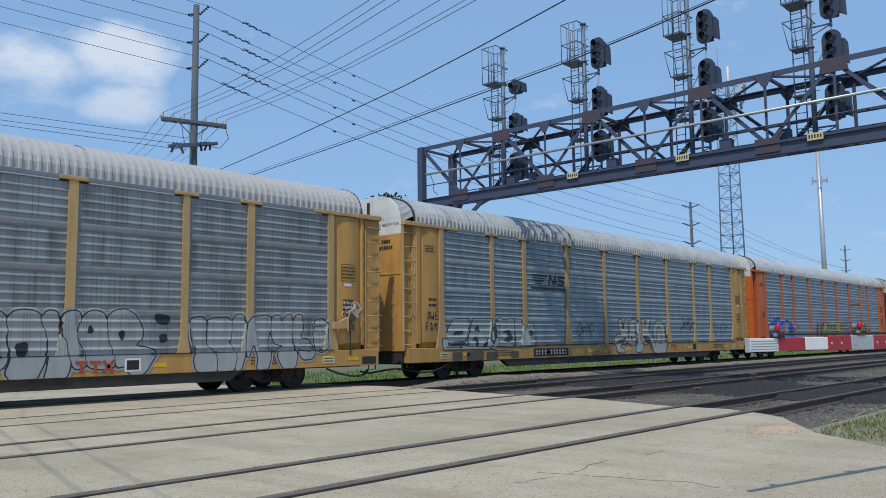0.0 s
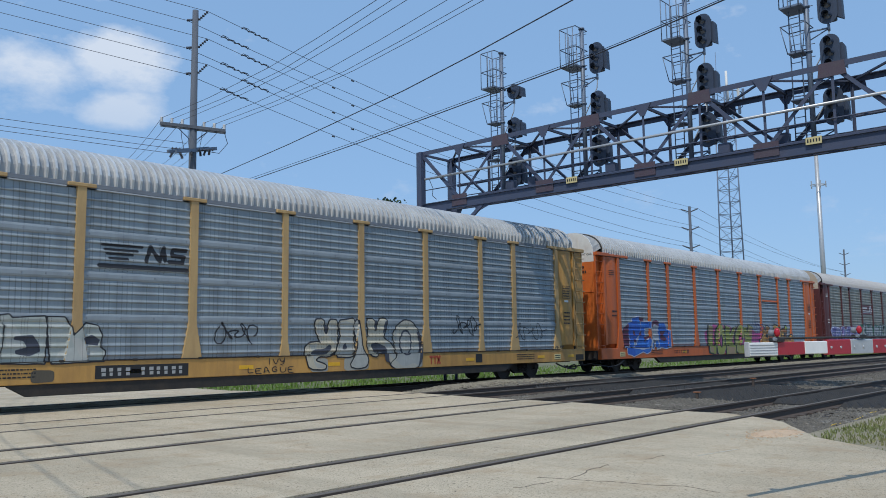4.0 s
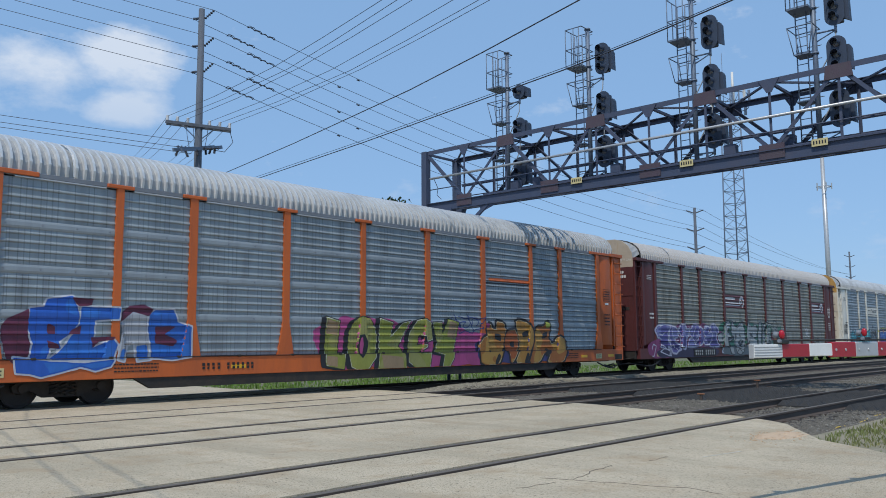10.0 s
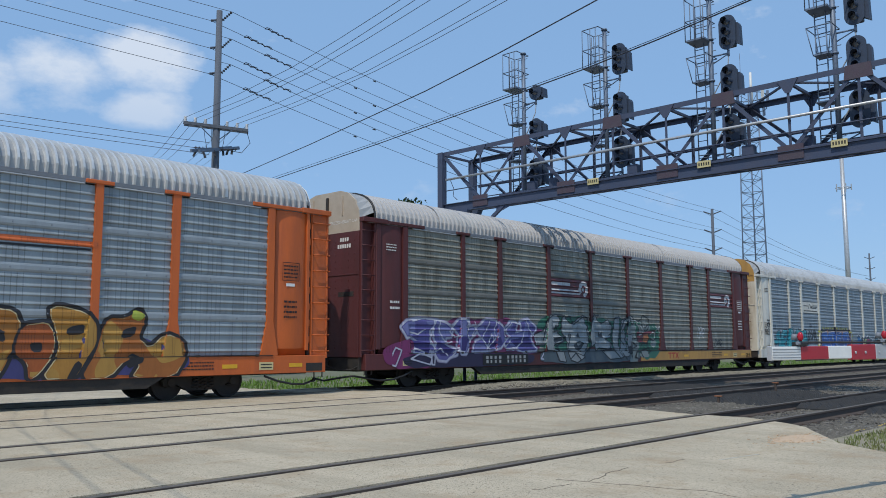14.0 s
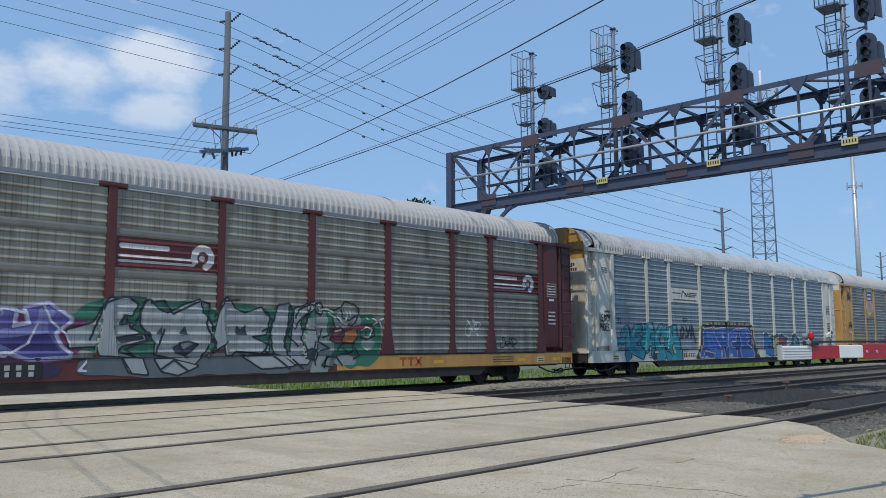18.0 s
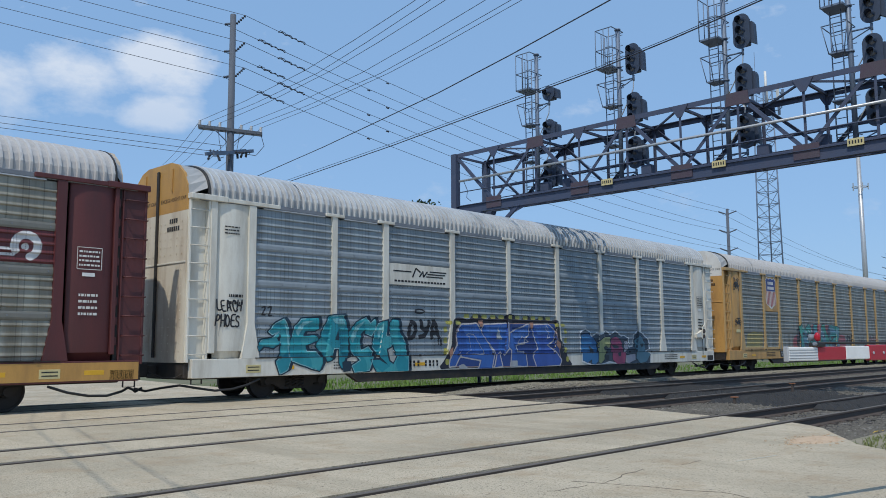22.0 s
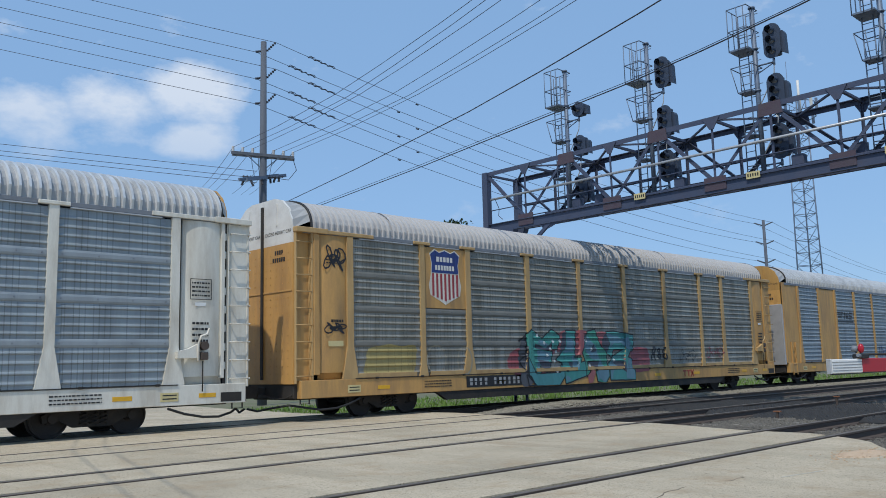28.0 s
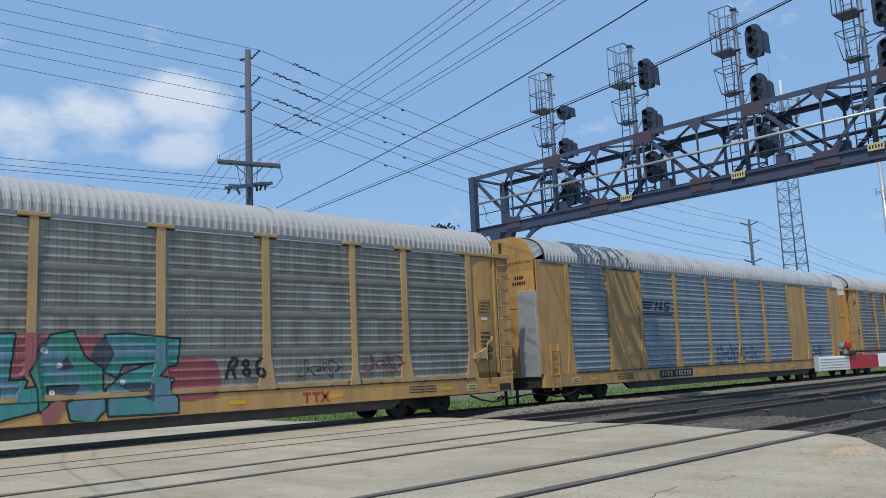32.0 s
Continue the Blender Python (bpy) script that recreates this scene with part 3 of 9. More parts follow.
def guard_mesh(length, width):
    """A rubber panel whose top is set with sharp pyramids, in one skin."""
    bm = bmesh.new()
    nx, ny = 6, max(3, round(width / 0.25))
    dx, dy = length / nx, width / ny
    top = [[bm.verts.new((i * dx, j * dy, 0.06)) for j in range(ny + 1)] for i in range(nx + 1)]
    for i in range(nx):
        for j in range(ny):
            tip = bm.verts.new(((i + 0.5) * dx, (j + 0.5) * dy, 0.19))
            ring = (top[i][j], top[i + 1][j], top[i + 1][j + 1], top[i][j + 1])
            for k in range(4):
                bm.faces.new((ring[k], ring[(k + 1) % 4], tip))
    foot = [bm.verts.new(p) for p in ((0, 0, 0), (length, 0, 0), (length, width, 0), (0, width, 0))]
    bm.faces.new(foot[::-1])
    rims = ([top[i][0] for i in range(nx + 1)], [top[nx][j] for j in range(ny + 1)], [top[i][ny] for i in range(nx, -1, -1)], [top[0][j] for j in range(ny, -1, -1)])
    for k, rim in enumerate(rims):
        bm.faces.new((foot[k], foot[(k + 1) % 4], *reversed(rim)))
    return bm


def build_guards():
    """Spiked rubber panels that keep walkers off the tracks beyond the crossing."""
    rnd = random.Random(9)
    for y0, y1, x0, x1 in GUARDS:
        g = thing("trespass_guard", "row of black spiked rubber panels laid beside the rail", "trespass guard", "rubber guards by the crossing", at=(0, 0, -0.27))
        me = link_mesh("guard_panel", guard_mesh(0.98, y1 - y0), M_MAT)
        n = round(x1 - x0)
        for k in range(n):
            part("guard_panel", me, None, g, at=Matrix.Translation((x0 + k + (x1 - x0 - n) * 0.5, y0 + rnd.uniform(-0.015, 0.015), (0.06 if any(abs(y0 + 0.6 - (a + b) / 2) < 0.4 for a, b in RAILS) else 0.03) + rnd.uniform(-0.012, 0.012))) @ Matrix.Rotation(rnd.uniform(-0.012, 0.012), 4, "Y"))


def build_tracks():
    rnd = random.Random(11)
    tie_mesh = link_mesh("tie", box(-0.115, 0.115, -1.3, 1.3, -0.18, 0, 0.012), M_TIE)
    plate_mesh = link_mesh("tie_plate", box(-0.09, 0.09, -0.17, 0.17, 0, 0.014, 0.003), M_RAIL)
    for k, (a, b) in enumerate(RAILS):
        track = thing("railway_track", "straight railway track with rusty rails on dark creosoted ties", "railway track", "parallel tracks", "structure")
        for y in (a, b):
            bm = prism(rail_profile(y), -70, 420, "x")
            for f in bm.faces:
                if f.calc_center_median().z > -0.012 and abs(f.normal.z) > 0.5:
                    f.material_index = 1
            part("rail", bm, [M_RAIL, M_RAILTOP], track)
        mid = (a + b) / 2
        x = 16.2 if k else 15.4
        far = bmesh.new()
        while x < 170:
            if x > edge_x(mid) + 0.1:
                m = Matrix.Translation((x + rnd.uniform(-0.03, 0.03), mid + rnd.uniform(-0.06, 0.06), -0.172)) @ Matrix.Rotation(rnd.uniform(-0.025, 0.025), 4, "Z")
                if x < 52:
                    part("tie", tie_mesh, None, track, at=m)
                    if x < 30:
                        for y in (a, b):
                            part("tie_plate", plate_mesh, None, track, at=(x, y, -0.172))
                else:
                    box(x - 0.115, x + 0.115, mid - 1.3, mid + 1.3, -0.35, -0.172, 0, far)
            x += 0.53
        tagged(part("far_ties", far, M_TIE, track), kind="stuff")


def ridge(x, y):
    """Height of the heap of fresh stone along the far track."""
    across = max(0.0, 1 - ((y - 17.7) / 0.85) ** 2)
    along = max(0.0, min(1.0, (x - 18.0) / 2.6)) * (1 - 0.3 * max(0.0, min(1.0, (x - 24.5) / 3)))
    return 0.215 * across * along * (1 + 0.22 * noise.noise((x * 0.55, y * 0.5, 7)))


def build_ballast():
    nx, ny = 460, 76
    x0, x1, y0, y1 = 11.5, 150.0, 4.2, 23.2
    verts, faces = [], []
    for i in range(nx + 1):
        x = x0 + (x1 - x0) * (i / nx) ** 1.7
        for j in range(ny + 1):
            y = y0 + (y1 - y0) * j / ny
            near = min(abs(y - (a + b) / 2) for a, b in RAILS)
            z = -0.185 + 0.02 * max(0, min(1, (near - 1.2) / 0.7)) + ridge(x, y) + 0.03 * noise.noise((x * 1.1, y * 1.1, 0)) + 0.018 * noise.noise((x * 5.0, y * 5.0, 2))
            if j in (0, ny):
                z = -0.36
            verts.append((x, y, z))
    for i in range(nx):
        for j in range(ny):
            k = i * (ny + 1) + j
            faces.append((k, k + ny + 1, k + ny + 2, k + 1))
    me = bpy.data.meshes.new("ballast")
    me.from_pydata(verts, [], faces)
    me.materials.append(M_BALLAST)
    tagged(new("ballast", me), "bed of grey crushed-stone ballast between the tracks", "ballast", kind="stuff")
    rnd = random.Random(4)
    heaps = ([], []), ([], [])
    beds = ((4.4, 5.95), (7.7, 10.62), (12.28, 14.68), (6.2, 7.4), (10.9, 12.0), (14.95, 16.1))
    for k in range(62000):
        u = rnd.random()
        if k < 14000:
            x, y = 18.2 + 42 * u ** 1.5, 17.7 + rnd.gauss(0, 0.38)
        else:
            bed = beds[rnd.choice((0, 1, 1, 1, 2, 2, 2, 3, 4, 5))]
            x, y = 14.2 + 38 * u * u, rnd.uniform(*bed)
        if x < edge_x(y) + 0.12 or not 4.4 < y < 18.7 or any(abs(y - r) < 0.1 for p in RAILS for r in p):
            continue
        near = min(abs(y - (a + b) / 2) for a, b in RAILS)
        r = rnd.uniform(0.016, 0.04) * (1.5 if rnd.random() < 0.1 else 1) * (1.25 if k < 14000 else 1)
        z = -0.18 + 0.02 * max(0, min(1, (near - 1.2) / 0.7)) + ridge(x, y)
        verts, faces = heaps[k < 14000]
        base = len(verts)
        for d in ((1, 0, 0), (-1, 0, 0), (0, 1, 0), (0, -1, 0), (0, 0, 1), (0, 0, -1)):
            verts.append((x + d[0] * r * rnd.uniform(0.7, 1.4), y + d[1] * r * rnd.uniform(0.7, 1.4), z + d[2] * r * rnd.uniform(0.6, 1.0)))
        for a, b, c in ((0, 2, 4), (2, 1, 4), (1, 3, 4), (3, 0, 4), (2, 0, 5), (1, 2, 5), (3, 1, 5), (0, 3, 5)):
            faces.append((base + a, base + b, base + c))
    for name, label, material, (verts, faces) in (("loose_stones", "loose angular grey stones lying on the ballast", M_STONE, heaps[0]), ("stone_ridge", "long low heap of pale fresh stone beside the far track", M_FRESH, heaps[1])):
        me = bpy.data.meshes.new(name)
        me.from_pydata(verts, [], faces)
        me.materials.append(material)
        tagged(new(name, me), label, "stones", kind="stuff")


def build_grass():
    rnd = random.Random(8)
    for name, label, count, place, hmin, hmax, zb in (
            ("verge_grass", "thin dry green grass beside the road", 42000, lambda: (10.8 + 22 * rnd.random() ** 1.5, rnd.uniform(-1.5, 4.4)), 0.02, 0.085, -0.115),
            ("trackside_grass", "bright green weeds growing behind the train", 26000, lambda: (17 + 95 * rnd.random() ** 1.6, 22.4 + 11 * rnd.random() ** 1.4), 0.06, 0.22, -0.34)):
        verts, faces = [], []
        for _ in range(count):
            x, y = place()
            if x < edge_x(y) + 0.15 + 0.3 * rnd.random():
                continue
            dens = noise.noise((x * 0.7, y * 0.7, 5)) + 0.35
            if rnd.random() > dens * 1.6 + 0.1:
                continue
            h = rnd.uniform(hmin, hmax)
            a = rnd.uniform(0, 6.28)
            w = 0.012 if hmax < 0.1 else 0.028
            dx, dy = math.cos(a) * w, math.sin(a) * w
            lx, ly = rnd.uniform(-0.5, 0.5) * h, rnd.uniform(-0.5, 0.5) * h
            b = len(verts)
            verts += [(x - dx, y - dy, zb), (x + dx, y + dy, zb), (x + lx * 0.5 + dx * 0.6, y + ly * 0.5 + dy * 0.6, zb + h * 0.65), (x + lx, y + ly, zb + h)]
            faces += [(b, b + 1, b + 2), (b, b + 2, b + 3)]
        me = bpy.data.meshes.new(name)
        me.from_pydata(verts, [], faces)
        me.materials.append(M_GRASS if name == "verge_grass" else M_WEED)
        tagged(new(name, me), label, "grass", kind="stuff")


# ---- signal bridge ----
GX, GB = 26.4, 28.45
G_FAR, G_NEAR = 24.6, 0.9


def grating(x0, x1, y0, y1):
    """An open floor panel: bearing bars joined by an outer frame."""
    bm = bmesh.new()
    for x in (x0, (x0 + x1) / 2, x1):
        beam((x, y0, 7.47), (x, y1, 7.47), 0.03, 0.05, bm)
    n = int((y1 - y0) / 0.11)
    for k in range(n + 1):
        y = y0 + (y1 - y0) * k / n
        beam((x0, y, 7.47), (x1, y, 7.47), 0.016, 0.04, bm)
    return bm


def build_gantry():
    g = thing("signal_bridge", "dark weathered steel truss signal bridge spanning the tracks", "signal bridge")
    zb, zt = 7.22, 9.6
    tops = [G_FAR, 20.2, 16.0, 11.75, 7.5, 3.2, G_NEAR]
    lows = [22.4, 18.1, 13.85, 9.6, 5.35]
    for x, s in ((GX, -1), (GB, 1)):
        zb = 7.22 if x == GX else 7.5
        part("top_chord", angle_bar((x, G_FAR, zt), (x, G_NEAR, zt), 0.17, 0.025, side=-s), M_STEEL, g)
        lo = 7.0 if x == GX else 7.36
        hi = 7.36 if x == GX else 7.58
        bm = beam((x, G_FAR, (lo + hi) / 2), (x, G_NEAR, (lo + hi) / 2), 0.03, hi - lo)
        bc = part("bottom_chord", bm, M_STEEL, g)
        for z in (hi, lo):
            part("flange", beam((x, G_FAR, z), (x, G_NEAR, z), 0.17, 0.025), M_STEEL, bc)
        for y, d in ((G_FAR - (1.25 if x == GX else 0.1), -1), (G_NEAR, 1)):
            w = 0.2 if d > 0 else 0.09
            bm = beam((x, y, -0.55), (x, y, lo), w, 0.04, up=(1, 0, 0))
            beam((x - w / 2, y, -0.55), (x - w / 2, y, lo), w, 0.02, bm, up=(0, 1, 0))
            beam((x + w / 2, y, -0.55), (x + w / 2, y, lo), w, 0.02, bm, up=(0, 1, 0))
            part("leg", bm, M_STEEL, g)
            part("leg_plate", prism([(y - 0.35, lo), (y + 0.35, lo), (y + 0.16, lo - 0.42), (y - 0.16, lo - 0.42)], x - 0.16, x + 0.16, "x"), M_STEEL, g)
            part("end_post", box(x - 0.15, x + 0.15, (G_FAR if d < 0 else G_NEAR) - 0.14, (G_FAR if d < 0 else G_NEAR) + 0.14, lo, zt + 0.08, 0.01), M_STEEL, g)
            if x == GB:
                continue
            part("knee_brace", beam((x, y, 5.4), (x, y + d * 2.2, 7.0), 0.1, 0.14), M_STEEL, g)
            part("knee_plate", prism([(y + d * 1.75, 7.0), (y + d * 2.75, 7.0), (y + d * 1.85, 6.7)], x - 0.02, x + 0.02, "x"), M_STEEL, g)
        nodes = sorted([(y, zt) for y in tops[:]] + [(y, zb + 0.12) for y in lows], reverse=True)
        for (ya, za), (yb, zc) in zip(nodes, nodes[1:]):
            if za != zc:
                part("diagonal", angle_bar((x, ya, za), (x, yb, zc), 0.11, 0.02, side=-s), M_STEEL, g)
        for y in tops[1:-1]:
            part("vertical", angle_bar((x, y, zb), (x, y, zt), 0.08, 0.016, side=-s), M_STEEL, g)
            part("gusset", prism([(y - 0.42, zt - 0.34), (y - 0.36, zt + 0.1), (y + 0.36, zt + 0.1), (y + 0.42, zt - 0.34)], x + s * 0.02, x + s * 0.05, "x"), M_GUSSET if x == GX else M_STEEL, g, "rusty riveted gusset plate")
        for y in lows:
            part("vertical", angle_bar((x, y, zb), (x, y, zt), 0.08, 0.016, side=-s), M_STEEL, g)
            part("gusset", prism([(y - 0.4, zb - 0.13), (y - 0.4, zb + 0.34), (y + 0.4, zb + 0.34), (y + 0.4, zb - 0.13)], x + s * 0.02, x + s * 0.05, "x"), M_GUSSET if x == GX else M_STEEL, g, "rusty riveted gusset plate")
            part("small_gusset", prism([(y - 0.33, zt + 0.07), (y + 0.33, zt + 0.07), (y + 0.08, zt - 0.36), (y - 0.08, zt - 0.36)], x + s * 0.02, x + s * 0.045, "x"), M_STEEL, g)
        for z, r, m in ((8.44, 0.05, M_GALV if x == GX else M_STEEL), (7.95, 0.022, M_STEEL)):
            part("handrail", bar((x + s * 0.07, G_FAR - 0.3, z), (x + s * 0.07, G_NEAR, z), r), m, g, "bare galvanised pipe handrail" if m is M_GALV else "")
    for i, y in enumerate(tops + lows):
        part("cross_strut", beam((GX, y, zt), (GB, y, zt), 0.09, 0.09), M_STEEL, g)
        part("floor_beam", beam((GX, y, 7.4), (GB, y, 7.4), 0.1, 0.08), M_STEEL, g)
    ys = sorted(tops + lows, reverse=True)
    for i, (ya, yb) in enumerate(zip(ys, ys[1:])):
        a, b = (GX, GB) if i % 2 else (GB, GX)
        part("top_lateral", beam((a, ya, zt - 0.02), (b, yb, zt - 0.02), 0.07, 0.06), M_STEEL, g)
    # grated walkway, in planks, with ragged undersides
    y = G_FAR - 0.15
    rnd = random.Random(3)
    while y > G_NEAR + 0.4:
        d = rnd.uniform(1.0, 1.5)
        part("walkway_grating", grating(GX + 0.55, GB - 0.6, max(y - d, G_NEAR) + 0.02, y), M_STEEL, g, "open steel walkway grating")
        y -= d
    part("cable_tray", box(GX - 0.02, GX + 0.3, G_NEAR, G_FAR - 3.2, 7.38, 7.44, 0.01), M_STEEL, g)
    for y in (20.0, 18.9, 15.4, 11.1, 9.2):
        part("junction_box", box(GX + 0.25, GX + 0.55, y - 0.2, y + 0.2, 7.49, 7.85, 0.02), M_STEEL, g)
    part("dangling_cable", wire_curve([(GX, 24.1, 8.4), (GX, 23.9, 8.0), (GX, 23.95, 7.7), (GX, 23.7, 7.5)], 0.015), M_WIRE, g)
    for y in (16.84, 12.46, 8.13):
        bm = box(GX - 0.10, GX - 0.085, y - 0.24, y + 0.24, 7.25, 7.48, 0.004)
        pl = part("number_plate", bm, M_SIGNYEL, g, "small yellow plate with dark characters")
        for k in range(5):
            part("character_bar", box(GX - 0.108, GX - 0.1, y + 0.17 - k * 0.085 - 0.02, y + 0.17 - k * 0.085 + 0.02, 7.32, 7.42), M_BLACK, pl)
    return g


def signal_head(parent, x, y, z, lamps):
    """A colour-light head facing down the line: oval backboard, hooded lenses, housing."""
    hh = {3: 0.62, 2: 0.45, 1: 0.31}[lamps]
    w = 0.30
    poly = [(y + w * math.cos(a), z + (hh - w) * (1 if math.sin(a) >= 0 else -1) + w * math.sin(a)) for a in (math.pi * 2 * (k + 0.5) / 24 for k in range(24))]
    head = part("signal_head", prism(poly, x - 0.012, x + 0.012, "x"), M_SIGNAL, parent, "black oval colour-light signal head, unlit")
    part("housing", box(x + 0.012, x + 0.34, y - 0.2, y + 0.12, z - hh * 0.8, z + hh * 0.8, 0.03), M_SIGNAL, head)
    part("housing_door", prism([(y - 0.2, z - hh * 0.62), (y - 0.43, z - hh * 0.84), (y - 0.41, z + hh * 0.3), (y - 0.36, z + hh * 0.46), (y - 0.2, z + hh * 0.5)], x + 0.06, x + 0.28, "x"), M_SIGNAL, head)
    zs = {3: (z + 0.36, z, z - 0.36), 2: (z + 0.17, z - 0.17), 1: (z,)}[lamps]
    for zz in zs:
        lens = bmesh.new()
        bmesh.ops.create_uvsphere(lens, u_segments=14, v_segments=7, radius=0.11, matrix=Matrix.Translation((x - 0.01, y, zz)) @ Matrix.Diagonal((0.35, 1, 1, 1)))
        part("lens", lens, M_LENS, head, smooth=True)
        hood = bmesh.new()
        n = 12
        ring = [[hood.verts.new((xx, y + rr * math.cos(a), zz + rr * math.sin(a))) for a in (math.pi * (-0.15 + 1.3 * k / n) for k in range(n + 1))] for xx, rr in ((x - 0.01, 0.135), (x - 0.30, 0.12), (x - 0.30, 0.112), (x - 0.01, 0.127))]
        for q in range(3):
            for k in range(n):
                hood.faces.new((ring[q][k], ring[q][k + 1], ring[q + 1][k + 1], ring[q + 1][k]))
        part("hood", hood, M_SIGNAL, head)


def build_mast(y, top, heads):
    x = 27.35
    m = thing("signal_mast", "weathered steel signal mast with ladder, caged platforms and black signal heads", "signal mast", "masts on the signal bridge")
    bm = bar((x, y, 7.25), (x, y, top), 0.085, sides=12)
    for z in (7.27, top - 3.0, top - 1.5, top):
        bar((x, y, z - 0.03), (x, y, z + 0.03), 0.12, bm, sides=12)
    part("pole", bm, M_MAST, m)
    lx = y + 0.36
    ladder = bmesh.new()
    for d in (-0.17, 0.17):
        bar((x - 0.1, lx + d, 7.3), (x - 0.1, lx + d, top - 0.2), 0.022, ladder, 6)
    part("ladder", ladder, M_MAST, m)
    z = 7.5
    while z < top - 0.3:
        part("rung", bar((x - 0.1, lx - 0.17, z), (x - 0.1, lx + 0.17, z), 0.014, sides=5), M_MAST, m)
        z += 0.3
    for z in (7.9, top - 4.4, top - 2.9, top - 1.5):
        part("ladder_bracket", bar((x, y, z), (x - 0.1, lx + 0.17, z), 0.02, sides=6), M_MAST, m)
    # step irons round the pole
    z = 7.8
    while z < top - 0.1:
        part("step_iron", bar((x + 0.02, y - 0.2, z), (x - 0.02, y + 0.2, z), 0.014, sides=5), M_MAST, m)
        z += 0.42
    # caged top platform
    x0, x1, y0, y1 = x - 0.55, x + 0.28, y - 0.06, y + 0.66
    ring = [(x0, y0), (x1, y0), (x1, y1), (x0, y1)]
    pz = top - 1.58
    part("platform", prism([(x0, y0 + 0.04), (x1, y0 + 0.04), (x1, y1), (x0, y1)], pz, pz + 0.06, "z"), M_MAST, m)
    for z in (pz + 0.74, pz + 1.55):
        part("guard_hoop", wire_curve([(a, b, z) for a, b in ring + ring[:1]], 0.02), M_MAST, m)
    for xa, ya in ((x0, y1), (x1, y1), (x0, (y0 + y1) / 2), (x0, y0 + 0.12), ((x0 + x1) / 2, y1)):
        part("guard_post", bar((xa, ya, pz), (xa, ya, pz + 1.55), 0.018, sides=5), M_MAST, m)
    # lower baskets from which the heads are reached
    for bz in (top - 3.05, top - 4.6):
        part("foot_platform", prism([(x - 0.34, y + 0.06), (x + 0.2, y + 0.06), (x + 0.2, y + 0.54), (x - 0.34, y + 0.54)], bz, bz + 0.05, "z"), M_MAST, m)
        if bz > 8.9:
            rim = [(x - 0.5, y - 0.1), (x + 0.26, y - 0.1), (x + 0.3, y + 0.68), (x - 0.5, y + 0.68)]
            part("guard_hoop", wire_curve([(a, b, bz + 0.9) for a, b in rim + rim[:1]], 0.02), M_MAST, m)
            for (xa, ya), (xb, yb) in (((x - 0.34, y + 0.54), rim[3]), ((x + 0.2, y + 0.54), rim[2]), ((x - 0.34, y + 0.3), (x - 0.5, y + 0.34)), ((x - 0.34, y + 0.08), rim[0])):
                part("guard_post", bar((xa, ya, bz), (xb, yb, bz + 0.9), 0.016, sides=5), M_MAST, m)
    for z, lamps in heads:
        hy = y - 0.67
        arm = bmesh.new()
        foot = z - {3: 0.76, 2: 0.54, 1: 0.42}[lamps]
        bar((x, y, foot + 0.05), (x - 0.05, hy, foot + 0.02), 0.03, arm, 6)
        bar((x - 0.05, hy, foot - 0.08), (x - 0.05, hy, foot + 0.14), 0.045, arm, 8)
        bar((x, y, foot - 0.25), (x - 0.05, hy, foot), 0.022, arm, 6)
        part("bracket", arm, M_MAST, m)
        signal_head(m, x - 0.1, hy, z, lamps)
        part("conduit", wire_curve([(x - 0.05, hy, foot - 0.05), (x - 0.05, hy + 0.03, foot - 0.4), (x - 0.05, hy + 0.25, max(7.4, foot - 0.8)), (x, y - 0.08, max(7.3, foot - 1.3))], 0.022, sides=6), M_GALV, m)
    return m


# ---- poles, tower, wires ----
POLE = Vector((22.55, 36.6, 0))


def insulator(parent, p, q, r=0.07, name="insulator"):
    bm = bmesh.new()
    p, q = Vector(p), Vector(q)
    n = 5
    bar(p, q, r * 0.35, bm, 6)
    for k in range(n):
        c = p.lerp(q, (k + 0.5) / n)
        d = (q - p).normalized() * 0.025
        bar(c - d, c + d, r, bm, 8)
    return part(name, bm, M_PORCELAIN if name == "pin_insulator" else M_WIRE, parent)


